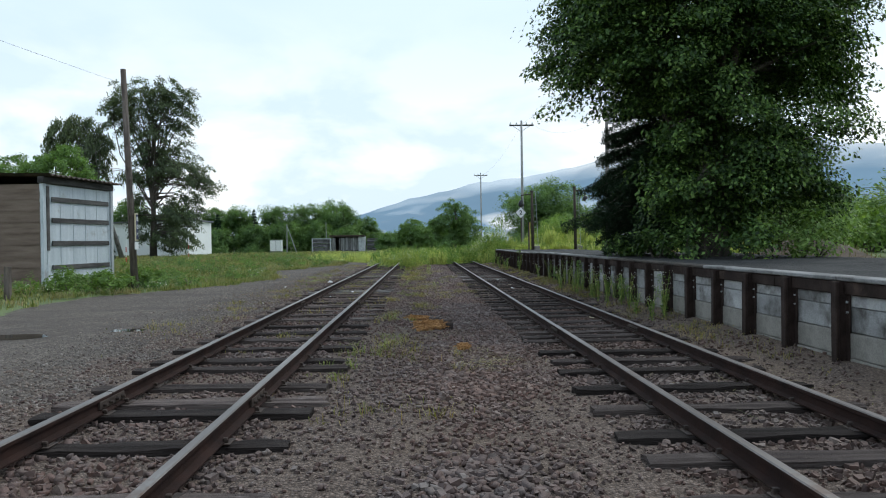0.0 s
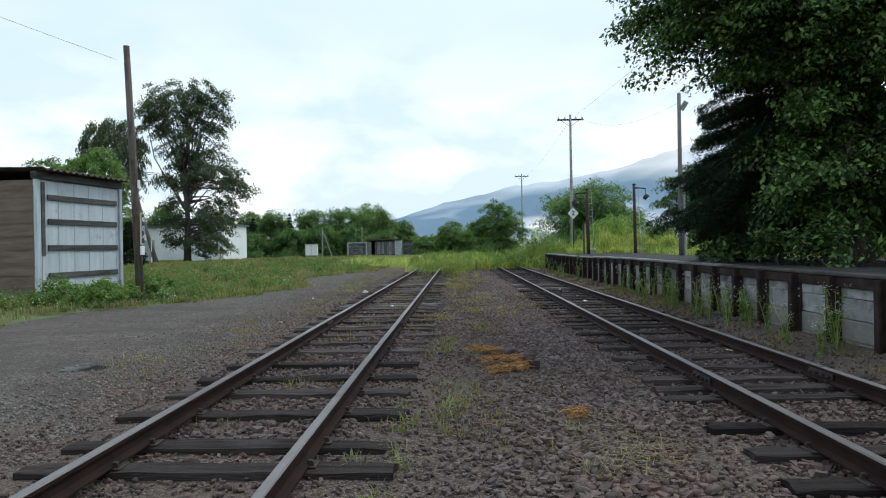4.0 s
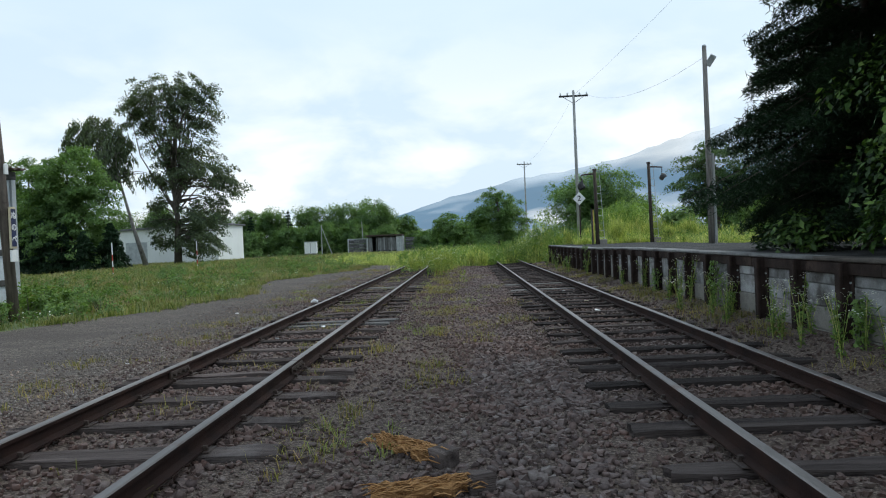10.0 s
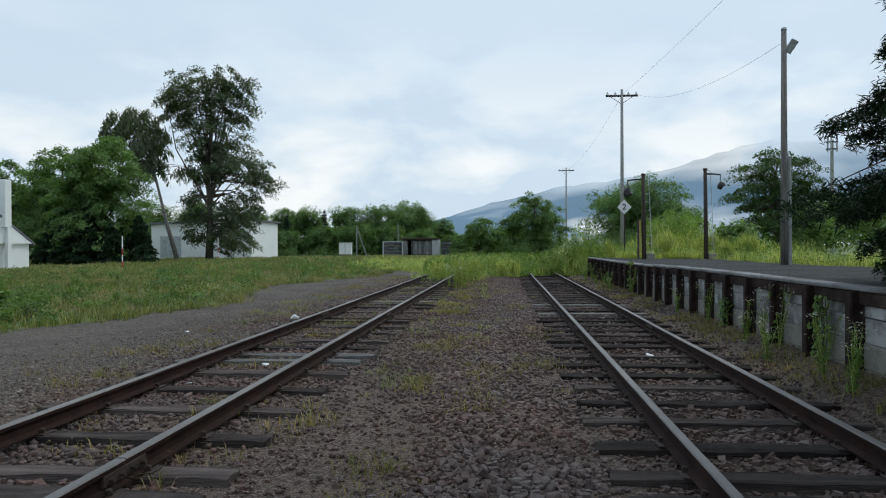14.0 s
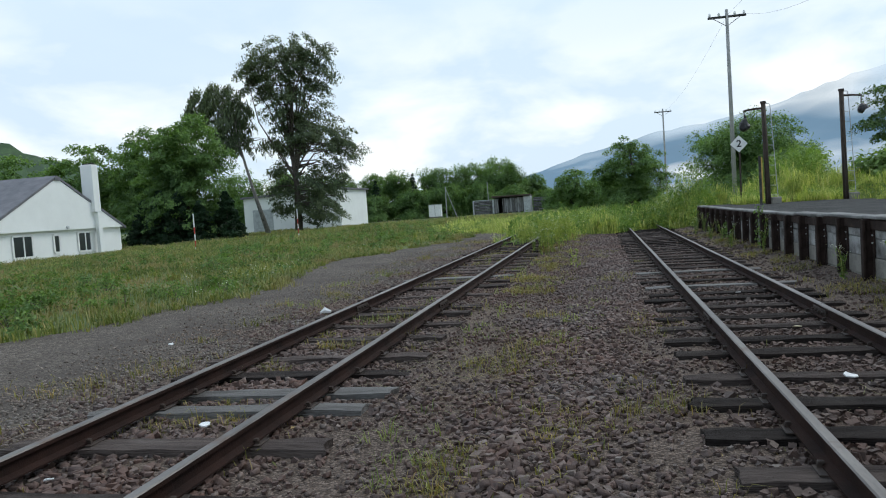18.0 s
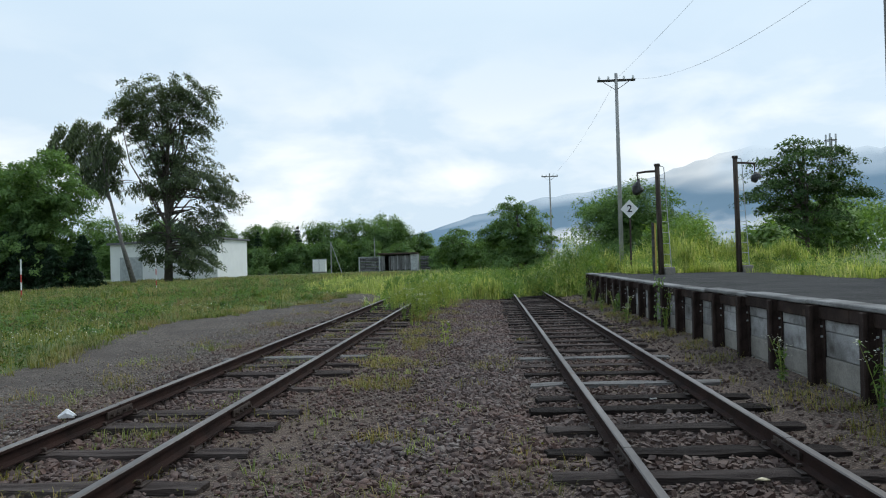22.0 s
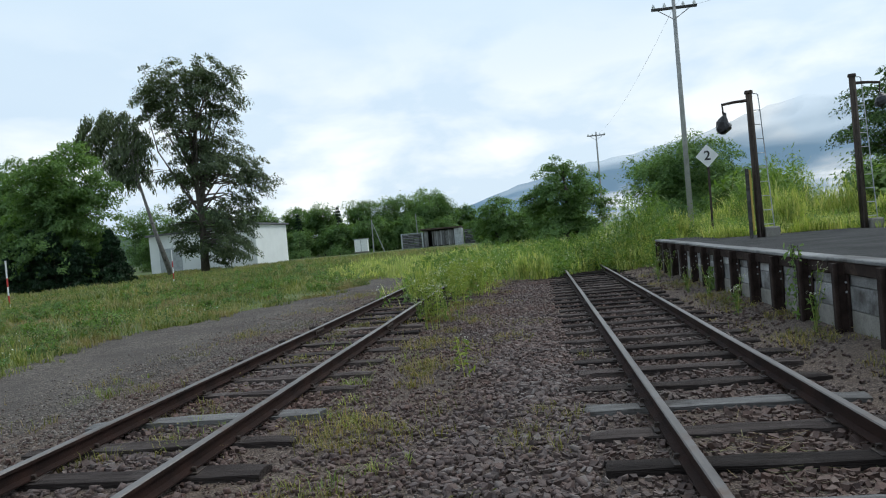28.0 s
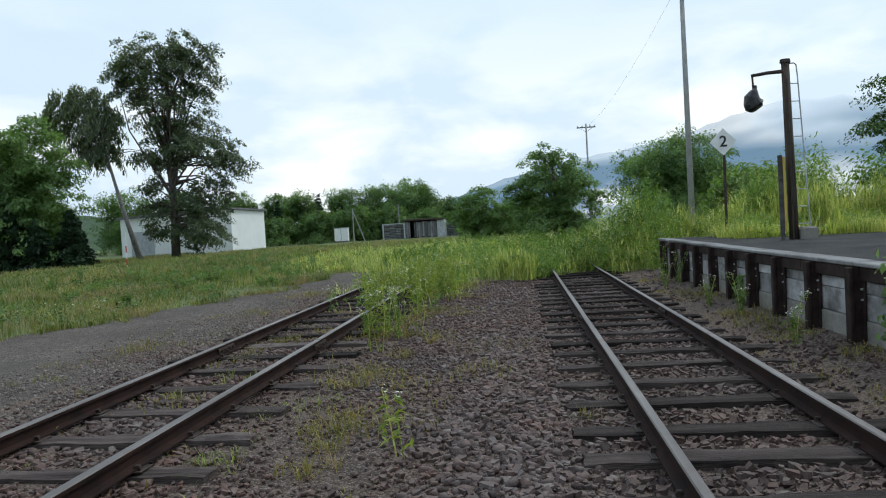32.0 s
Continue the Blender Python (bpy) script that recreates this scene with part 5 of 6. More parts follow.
def house():
    hs = thing("house", "white gabled house with a slate-grey roof and a tall chimney", "house", at=(-38.5, 64.7, -0.6))
    w, eave, apex, deep = 7.7, 2.3, 6.3, 13.0
    part("wall", prism(bmesh.new(), [(-w, 0), (w, 0), (w, eave), (0, apex), (-w, eave)], "x", -deep, 0), WHITE_WALL, hs, "white rendered wall")
    for s in (-1, 1):
        bm = bmesh.new()
        n = Vector((0, s * (apex - eave), w)).normalized() * 0.16
        o = [(s * (w + 0.35), eave - 0.18), (0, apex + 0.02), (0, apex + 0.2), (s * (w + 0.35), eave + 0.02)]
        prism(bm, o, "x", -deep - 0.3, 0.35)
        part("roof", bm, ROOF, hs, "slate-grey metal roof")
    part("fascia", box(bmesh.new(), 0.36, 0.4, -0.3, 0.3, apex - 0.2, apex + 0.1), ROOF, hs)
    part("gable", prism(bmesh.new(), [(-w + 0.02, 2.28), (-w + 0.02, eave + 0.0), (0, apex - 0.02), (w - 0.02, eave), (w - 0.02, 2.28)], "x", 0.004, 0.30), WHITE_WALL, hs, "white gable that overhangs the lower wall")
    ch = part("chimney", box(bmesh.new(), -0.45, 0.62, 3.75, 4.55, 3.6, 7.5, 0.03), WHITE_WALL, hs, "tall white chimney")
    part("chimney_breast", box(bmesh.new(), 0.302, 0.62, 4.05, 4.55, 0, 3.6, 0.02), WHITE_WALL, ch)
    part("chimney_cap", box(bmesh.new(), -0.3, 0.47, 3.9, 4.4, 7.45, 7.62), DARK_INSIDE, ch)
    part("porch_lamp", box(bmesh.new(), 0.3, 0.42, 0.55, 0.8, 2.35, 2.55, 0.02), TIN, hs)
    window(hs, 0.02, -3.8, 0.45, 1.9, 1.55)
    window(hs, 0.02, -0.3, 0.6, 0.6, 1.3, False)
    window(hs, 0.02, 2.9, 0.5, 1.5, 1.5)
    part("door_recess", box(bmesh.new(), -0.4, 0.03, -7.6, -6.2, 0, 2.1), CONCRETE, hs, "grey recessed entrance")
    part("lean_to", box(bmesh.new(), -6, -0.8, 7.7, 8.6, 0, 1.9), WHITE_WALL, hs)
    return hs


house()
back = thing("house", "grey-roofed house half hidden behind the white one", "house", at=(-70, 78, -0.6))
part("wall", prism(bmesh.new(), [(-6, 0), (6, 0), (6, 4.2), (0, 6.8), (-6, 4.2)], "x", -8, 8), WHITE_WALL, back)
part("roof", prism(bmesh.new(), [(-6.5, 4.1), (0, 7.0), (6.5, 4.1), (6.5, 4.3), (0, 7.2), (-6.5, 4.3)], "x", -8.4, 8.4), TIN, back, "pale metal roof")
part("flue", tube(bmesh.new(), [(6, 0, 6.6), (6, 0, 8.2)], 0.15, 8), TIN, back)

barn = thing("warehouse", "long white warehouse behind the tall trees", "warehouse", at=(-45.5, 128, -0.5))
part("wall", prism(bmesh.new(), [(-9, 0), (7.6, 0), (7.6, 6.0), (-9, 5.5)], "y", 0, 14), WHITE_WALL, barn, "white sheet wall")
part("roof", prism(bmesh.new(), [(-9.4, 5.5), (8.0, 6.04), (8.0, 6.3), (-9.4, 5.8)], "y", -0.4, 14.4), ROOF, barn, "low dark roof edge")
part("door", box(bmesh.new(), -7.5, -4, -0.05, 0, 0, 3.6), TIN, barn, "grey roller door")

far_shed = thing("open_shed", "weathered grey timber shed with a pale tin end wall", "shed", at=(-13.1, 150, -0.3))
far_shed.scale = (0.86, 0.86, 0.86)
part("back_wall", box(bmesh.new(), -3.6, 3.4, 4.2, 4.4, 0, 3.3), DARK_INSIDE, far_shed)
part("side_wall", box(bmesh.new(), -3.6, -3.4, 0.1, 4.2, 0, 3.2), DARK_INSIDE, far_shed)
part("roof", prism(bmesh.new(), [(-0.7, 3.45), (4.8, 3.15), (4.8, 3.4), (-0.7, 3.72)], "x", -4.2, 4.0), RUST_ROOF, far_shed, "flat dark roof sheet")
for k in range(15):
    x = -3.6 + 0.4 * k
    if k not in (2, 3):
        part("board", box(bmesh.new(), x + 0.02, x + 0.38, 0.0, 0.06, 0.05 + 0.1 * (k % 3), 3.2 - 0.06 * (k % 4)), SHED_BOARD, far_shed)
for k in range(4):
    x = 2.5 + 0.36 * k
    part("tin_sheet", box(bmesh.new(), x + 0.01, x + 0.35, -0.05 - 0.02 * (k % 2), 0.0, 0, 3.35), TIN, far_shed, "pale tin sheet")
part("side_wall", box(bmesh.new(), 3.8, 3.95, -0.02, 4.2, 0, 3.35), TIN, far_shed, "pale tin end wall")
for x in (-1.7, 0.6):
    part("post", box(bmesh.new(), x - 0.1, x + 0.1, -0.16, -0.01, 0, 3.3), BATTEN, far_shed)
for x0, n, z, deep in ((-8.2, 4, 2.9, 0.4), (4.3, 5, 3.0, 2.2)):
    stack = thing("crate_stack", "stacked grey slatted crates beside the timber shed", "crates", "crates by the shed", at=(-13.1, 150.5, -0.3))
    stack.scale = (0.86, 0.86, 0.86)
    for i in range(n):
        for k in range(3):
            crate = part("crate", box(bmesh.new(), x0 + 1.15 * i + 0.05, x0 + 1.15 * i + 1.1, deep + 0.05, deep + 1.1, k * z / 3 + 0.02, (k + 1) * z / 3 - 0.04), DARK_INSIDE, stack)
            for q in range(3):
                part("slat", box(bmesh.new(), x0 + 1.15 * i, x0 + 1.15 * i + 1.12, deep, deep + 0.04, k * z / 3 + 0.06 + q * 0.31, k * z / 3 + 0.27 + q * 0.31), SHED_BOARD, crate)
for x0, x1, z in ((-8.3, -8.1, 3.0), (-4.1, -3.8, 3.0)):
    part("upright", box(bmesh.new(), x0, x1, -0.1, 0.3, 0, z), TIN, far_shed, "pale upright beside the crates")
part("rail_board", box(bmesh.new(), -8.3, -3.8, -0.05, 0.2, 2.9, 3.05), TIN, far_shed)
cab = thing("cabinet_box", "small white equipment cabinet in the grass", "cabinet", at=(-27.3, 150, -0.3))
part("body", box(bmesh.new(), -1.15, 1.15, -0.55, 0.55, 0.2, 2.35, 0.05), WHITE_PAINT, cab)
part("base", box(bmesh.new(), -1.2, 1.2, -0.6, 0.6, 0, 0.2), CONCRETE, cab)
part("seam", box(bmesh.new(), -0.02, 0.04, -0.56, -0.54, 0.3, 2.25), BATTEN, cab)
part("lid", box(bmesh.new(), -1.25, 1.25, -0.62, 0.62, 2.36, 2.46), TIN, cab, "pale tin lid")
yard = thing("braced_pole", "thin grey pole with a slanting brace beside the cabinet", "pole", at=(-25.0, 149, -0.4))
part("shaft", tube(bmesh.new(), [(0, 0, 0), (0.05, 0, 5.6)], [0.11, 0.08], 8), POLE_GREY, yard)
part("brace", tube(bmesh.new(), [(1.9, 0, 0), (0.05, 0, 5.3)], [0.08, 0.06], 8), POLE_GREY, yard)
thin = thing("thin_pole", "thin pale pole behind the crates", "pole", at=(-17.4, 151, -0.4))
part("shaft", tube(bmesh.new(), [(0, 0, 0), (-0.1, 0, 6.0)], [0.09, 0.06], 8), POLE_GREY, thin)

# ---- the shed by the road ----
def road_shed():
    sh = thing("storage_shed", "pale blue sheet-iron shed with grey battens and a rusty roof", "shed", at=SHED_AT, turn=SHED_TURN)
    L, D, H = 3.8, 5.0, 3.5          # along the slatted wall, deep, high
    part("wall", box(bmesh.new(), -L / 2 + 0.12, L / 2 - 0.05, 0.0, 0.06, 0, H - 0.25), SHEET, sh, "pale blue sheet wall")
    n_rib = 6
    for i in range(n_rib):
        x = -L / 2 + 0.2 + (L - 0.4) * i / (n_rib - 1)
        part("rib", box(bmesh.new(), x - 0.012, x + 0.012, -0.012, 0.0, 0.02, H - 0.3), SHEET, sh)
    for z in (0.68, 1.42, 2.12, 2.76, 3.28):
        part("batten", box(bmesh.new(), -L / 2 + 0.4, L / 2 - 0.2, -0.05, -0.013, z - 0.075, z + 0.075, 0.008), BATTEN, sh)
    part("corner_post", box(bmesh.new(), L / 2 - 0.08, L / 2 + 0.06, -0.06, 0.08, 0, H - 0.2), TIN, sh, "grey corner post")
    part("corner_post", box(bmesh.new(), -L / 2 - 0.02, -L / 2 + 0.12, -0.03, 0.08, 0, H - 0.2), SHEET, sh)
    part("strip", box(bmesh.new(), -L / 2 + 0.16, -L / 2 + 0.3, -0.03, -0.013, 1.2, H - 0.35), BATTEN, sh)
    part("side_wall", box(bmesh.new(), -L / 2, -L / 2 + 0.08, 0.06, D, 0, H - 0.3), BROWN_WALL, sh, "brown board side wall")
    part("door", box(bmesh.new(), -L / 2 - 0.045, -L / 2 - 0.02, 1.45, D, 0.05, H - 0.35), WHITE_WALL, sh, "pale sheet door")
    for k in range(9):
        part("board", box(bmesh.new(), -L / 2 - 0.02, -L / 2, 0.06, 1.45, 0.02 + 0.34 * k, 0.34 * (k + 1)), BROWN_WALL, sh)
    part("side_wall", box(bmesh.new(), L / 2 - 0.08, L / 2, 0.06, D, 0, H - 0.3), BROWN_WALL, sh)
    part("back_wall", box(bmesh.new(), -L / 2, L / 2, D - 0.06, D, 0, H - 0.3), BROWN_WALL, sh)
    part("eave_beam", box(bmesh.new(), -L / 2 - 0.1, L / 2 + 0.05, -0.1, 0.1, H - 0.28, H - 0.08, 0.02), BATTEN, sh)
    bm = bmesh.new()
    n = 60
    rows = []
    for i in range(n + 1):
        x = -L / 2 - 0.15 + (L + 0.25) * i / n
        rows.append([bm.verts.new((x, yy, H + 0.03 * math.cos(i * math.pi / 2) + zz)) for yy, zz in ((-0.35, -0.05), (D + 0.3, 0.1), (D + 0.3, 0.12), (-0.35, -0.03))])
    for a, b in zip(rows, rows[1:]):
        for k in range(4):
            bm.faces.new((a[k], b[k], b[(k + 1) % 4], a[(k + 1) % 4]))
    bmesh.ops.recalc_face_normals(bm, faces=bm.faces)
    part("roof", bm, RUST_ROOF, sh, "rusty corrugated roof sheet")
    return sh


SHED_AT, SHED_TURN = (-9.2, 23.7, 0.0), radians(83)
road_shed()

# ---- poles, lamps, signs ----
def wood_pole(name, foot, top, r, label, group="", mat=None):
    p = thing(name, label, "pole", group, "", foot)
    d = Vector(top) - Vector(foot)
    part("shaft", tube(bmesh.new(), [(0, 0, -0.3), d * 0.5, d], [r * 1.15, r, r * 0.8], 12), mat or POLE_WOOD, p, smooth=True)
    return p


old = wood_pole("station_pole", (-6.75, 21.85, 0.0), (-6.82, 21.4, 6.5), 0.095, "leaning weathered wooden pole with a blue station name plate")
plate = part("name_plate", box(bmesh.new(), 0.092, 0.132, -0.22, -0.03, 1.46, 2.28, 0.006), CREAM, old, "cream wooden name board")
part("enamel", box(bmesh.new(), 0.133, 0.140, -0.198, -0.052, 1.50, 2.24), BLUE_ENAMEL, plate, "navy blue enamel sign")
part("notice", box(bmesh.new(), 0.08, 0.12, -0.20, 0.01, 1.20, 1.43, 0.006), WHITE_PAINT, old, "blank white notice")
part("tag", box(bmesh.new(), 0.05, 0.085, -0.24, -0.12, 2.92, 3.12, 0.006), WHITE_PAINT, old, "small pale tag")


def lettering(text, size, m, mat, parent, name="lettering"):
    """Flat raised letters from the built-in font."""
    cu = bpy.data.curves.new(name, "FONT")
    cu.offset = size * 0.018
    cu.body, cu.size, cu.extrude, cu.align_x, cu.align_y = text, size, 0.002, "CENTER", "CENTER"
    tmp = bpy.data.objects.new(name, cu)
    me = bpy.data.meshes.new_from_object(tmp)
    bpy.data.objects.remove(tmp)
    me.transform(m)
    me.materials.clear()
    return part(name, me, mat, parent)


for ch, z in (("\u306c", 2.10), ("\u306e", 1.87), ("\u3079", 1.64)):
    lettering(ch, 0.165, pose(0.143, -0.125, z, 90, 0, 90), WHITE_PAINT, plate)


def cross_pole(foot, h, label, r=0.092):
    p = thing("utility_pole", label, "utility pole", "line poles beside the track", "", foot)
    part("shaft", tube(bmesh.new(), [(0, 0, -0.3), (0, 0, h * 0.5), (0, 0, h)], [r * 1.2, r, r * 0.75], 12), POLE_GREY, p, smooth=True)
    part("cross_arm", box(bmesh.new(), -0.85, 0.85, -0.05, 0.05, h - 0.38, h - 0.28, 0.01), BATTEN, p)
    for x in (-0.76, -0.35, 0.35, 0.76):
        part("insulator", tube(bmesh.new(), [(x, 0, h - 0.29), (x, 0, h - 0.2), (x, 0, h - 0.12)], [0.05, 0.06, 0.03], 8), WHITE_PAINT, p)
    for s in (-1, 1):
        part("brace", tube(bmesh.new(), [(s * 0.6, 0.07, h - 0.36), (0, 0.09, h - 0.75)], 0.014, 6), IRON, p)
    return p


cross_pole((8.9, 51.4, 0.2), 9.48, "tall grey utility pole with one cross-arm")
cross_pole((9.4, 94.6, -0.3), 10.3, "distant grey utility pole with one cross-arm")

pc = wood_pole("lighting_pole", (9.4, 29.3, PTOP - 0.05), (9.4, 29.3, 6.57), 0.076, "weathered grey wooden pole with a floodlight on the platform", mat=POLE_PALE)
part("splint", tube(bmesh.new(), [(0.13, 0, -0.1), (0.12, 0, 2.6)], [0.055, 0.05], 8), POLE_GREY, pc, "grey stub bound to the pole")
fl = part("floodlight", box(bmesh.new(), -0.09, 0.09, -0.03, 0.03, -0.17, 0.17, 0.012), TIN, pc, "small tilted grey floodlight panel")
fl.location, fl.rotation_euler = (0.15, -0.06, 5.28), (radians(25), radians(30), 0)
part("lamp_arm", tube(bmesh.new(), [(0, 0, 5.25), (0.14, -0.05, 5.27)], 0.02, 6), IRON, pc)
part("pole_cap", tube(bmesh.new(), [(0, 0, 5.70), (0, 0, 5.75)], [0.072, 0.05], 10), TIN, pc)


def lamp_with_ladder(foot, h, side, label, hood):
    p = thing("platform_lamp", label, "platform lamp", "lamps at the platform end", "", foot)
    part("post", tube(bmesh.new(), [(0.03, 0, -0.1), (0, 0, h)], [0.08, 0.064], 12), LAMP_POST, p, smooth=True)
    part("post_cap", tube(bmesh.new(), [(0, 0, h - 0.02), (0, 0, h + 0.04)], [0.088, 0.08], 12), IRON, p)
    part("footing", box(bmesh.new(), 0.1, 0.38, -0.16, 0.16, -0.1, 0.22, 0.03), CONCRETE, p, "mossy concrete block")
    part("conduit", tube(bmesh.new(), [(-0.02, -0.12, 0.0), (-0.02, -0.11, h - 0.3)], 0.014, 6), IRON, p, "dark conduit")
    part("bracket", tube(bmesh.new(), [(0, 0, h - 0.16), (side * 0.3, 0, h - 0.17), (side * 0.56, 0, h - 0.20)], [0.035, 0.03, 0.028], 8), IRON, p)
    part("hook", tube(bmesh.new(), [(side * 0.55, 0, h - 0.2), (side * 0.54, 0, h - 0.42)], 0.016, 6), IRON, p)
    # one slanting stile, hooked over the top of the post, with rungs let into the post
    part("ladder_stile", tube(bmesh.new(), [(0.32, 0.02, 0.05), (0.20, 0.02, h - 0.25), (0.185, 0.02, h - 0.06), (0.15, 0.02, h - 0.03), (0.03, 0.02, h - 0.03)], 0.011, 6), TIN, p)
    for k in range(9):
        z = 0.28 + k * 0.30
        part("ladder_rung", tube(bmesh.new(), [(0.03, 0.02, z), (0.324 - 0.12 * z / (h - 0.25), 0.02, z - 0.01)], 0.009, 6), TIN, p)
    c = Vector((side * 0.54, 0, h - 0.44))
    bm = bmesh.new()
    if hood == "bag":
        prof = [(0.015, 0.12), (0.05, 0.08), (0.035, 0.03), (0.09, -0.05), (0.15, -0.16), (0.19, -0.27), (0.20, -0.34), (0.15, -0.38), (0.03, -0.385)]
        tube(bm, [c + Vector((0.03 * math.sin(i * 1.1), 0.02 * math.cos(i), z * 0.78)) for i, (r, z) in enumerate(prof)], [r * 0.82 for r, z in prof], 12)
        for v in bm.verts:
            v.co += Vector((noise.noise(v.co * 9), noise.noise(v.co * 9 + Vector((5, 0, 0))), noise.noise(v.co * 9 + Vector((0, 7, 0))))) * 0.025
        part("lamp_bag", bm, BLACK, p, "lamp wrapped in a tied black bag")
    else:
        prof = [(0.02, 0.0), (0.06, -0.03), (0.12, -0.07), (0.16, -0.15), (0.165, -0.21), (0.11, -0.225), (0.02, -0.23)]
        tube(bm, [c + Vector((0.09 * i / 6, 0, z)) for i, (r, z) in enumerate(prof)], [r for r, z in prof], 14)
        part("lamp_shade", bm, BLACK, p, "black enamel lamp shade")
    return p


lamp_with_ladder((7.6, 38.0, PTOP - 0.08), 3.05, -1, "dark platform lamp post with a bagged lamp and iron ladder", "bag")
board = thing("warning_board", "leaning grey board with a yellow stripe against the lamp post", "board", at=(7.42, 37.9, PTOP - 0.07))
part("panel", box(bmesh.new(), -0.05, 0.02, -0.04, 0.0, 0.0, 1.45, 0.006), BATTEN, board)
part("stripe", box(bmesh.new(), 0.022, 0.06, -0.05, -0.01, 0.15, 1.42, 0.004), YELLOW_PAINT, board, "faded yellow stripe")
lamp_with_ladder((10.0, 38.85, PTOP - 0.1), 3.32, 1, "dark platform lamp post with a black shade and iron ladder", "shade")

sg = thing("platform_sign", "white diamond sign with a black 2 on a dark stake", "sign", at=(7.52, 41.8, 0.4))
part("stake", tube(bmesh.new(), [(0, 0.03, 0), (0.02, 0.03, 2.5)], 0.03, 8), IRON, sg)
bm = bmesh.new()
prism(bm, [(0, 2.2), (0.29, 2.5), (0, 2.8), (-0.29, 2.5)], "y", -0.012, 0.0)
dia = part("diamond", bm, WHITE_PAINT, sg)
lettering("2", 0.34, pose(0, -0.016, 2.5, 90, 0, 0), BLACK, dia, "numeral")


def wire(a, b, sag, label, r=0.004):
    pts = [Vector(a).lerp(Vector(b), k / 16) - Vector((0, 0, sag * 4 * (k / 16) * (1 - k / 16))) for k in range(17)]
    return tagged(part("overhead_wire", tube(bmesh.new(), pts, r, 5), BATTEN, None), label, "wire", "overhead wires")


wire((8.9, 51.4, 9.4), (9.4, 94.6, 9.7), 0.7, "thin dark wire between the utility poles")
wire((9.7, 51.4, 9.4), (9.4, 29.3, 6.25), 0.6, "thin dark wire from the utility pole to the lighting pole")
wire((8.9, 51.4, 9.4), (12.0, -20, 12), 1.2, "thin dark wire along the platform")
wire((-7.15, 21.6, 6.2), (-18, 2, 9.5), 0.2, "thin wire off the old wooden pole")

mast = thing("signal_mast", "tall grey antenna mast behind the trees", "mast", at=(40.0, 100.0, 0.0))
part("shaft", tube(bmesh.new(), [(0, 0, -0.2), (0, 0, 13.4)], [0.28, 0.18], 8), POLE_GREY, mast)
for a in (0, 2.1, 4.2):
    part("antenna", tube(bmesh.new(), [(0.55 * math.cos(a), 0.55 * math.sin(a), 12.0), (0.55 * math.cos(a), 0.55 * math.sin(a), 13.8)], 0.09, 6), TIN, mast)
for z in (12.3, 13.1):
    part("ring", tube(bmesh.new(), [(0.6 * math.cos(q), 0.6 * math.sin(q), z) for q in np.linspace(0, 6.28, 13)], 0.05, 5), IRON, mast)
for z in (0.0, -0.35):
    wire((21.5, 40, 3.9 + z), (46, 40, 5.0 + z), 0.25, "dark cable behind the platform", 0.018)

# ---- rotten sleeper stumps ----
def stump(x, y, length, turn, seed):
    """What is left of a sleeper: a crumbled ridge with fibres lying along it and a dark sound end."""
    r = random.Random(seed)
    t = thing("rotten_sleeper", "crumbling orange remains of a rotten wooden sleeper", "rotten wood", "rotten sleepers between the tracks", "", (x, y, 0.0), turn)
    bm = bmesh.new()
    for k in range(int(420 * length)):
        a = r.uniform(-length / 2, length / 2)
        l = r.uniform(0.03, 0.14)
        yy = r.gauss(0, 0.045)
        z = 0.012 + 0.055 * max(0.1, 1 - abs(yy) * 9) * r.uniform(0.5, 1.05)
        h = r.uniform(0.003, 0.007)
        tilt = r.gauss(0, 0.35)
        tube(bm, [(a - l / 2, yy - tilt * l * 0.5, z - r.uniform(0, 0.012)), (a, yy, z + r.uniform(0, 0.008)), (a + l / 2, yy + tilt * l * 0.5, z - r.uniform(0, 0.02))], [h * 0.5, h, h * 0.3], 3)
    part("fibre_mat", bm, ROTTEN, t, "loose orange wood fibres", kind="stuff")
    n = 14
    bm = bmesh.new()
    tube(bm, [(-length / 2 + length * q / (n - 1), 0.02 * math.sin(q * 1.7 + seed), 0.0) for q in range(n)], [0.015 + 0.05 * r.uniform(0.6, 1) * math.sin(math.pi * (0.06 + 0.88 * q / (n - 1))) for q in range(n)], 10)
    for v in bm.verts:
        v.co += Vector((0, noise.noise(v.co * 14), noise.noise(v.co * 14 + Vector((3, 0, 0))))) * 0.03
    part("core", bm, ROTTEN, t, "crumbled orange core")
    if length < 0.4:
        return t
    bm = box(bmesh.new(), length / 2 - 0.06, length / 2 + 0.07, -0.07, 0.07, -0.05, 0.06, 0.012)
    for v in bm.verts:
        v.co += Vector((noise.noise(v.co * 20), noise.noise(v.co * 20 + Vector((5, 0, 0))), noise.noise(v.co * 20 + Vector((0, 5, 0))))) * 0.03
    part("sound_end", bm, SLEEPER, t, "dark sound end of the sleeper")
    return t


stump(1.85, 11.7, 0.62, -0.8, 1)
stump(2.0, 10.93, 0.54, 0.3, 2)
stump(2.02, 10.33, 0.56, 0.6, 3)
stump(2.38, 8.2, 0.12, 0.4, 4)
lit = part("litter", tube(bmesh.new(), [(-0.06, 0, 0.02), (0.0, 0.05, 0.05), (0.09, 0.02, 0.03)], [0.02, 0.05, 0.02], 6), LITTER, None)
lit.location = (-1.15, 23.65, 0.0)
tagged(lit, "scrap of white plastic beside the rail", "litter")

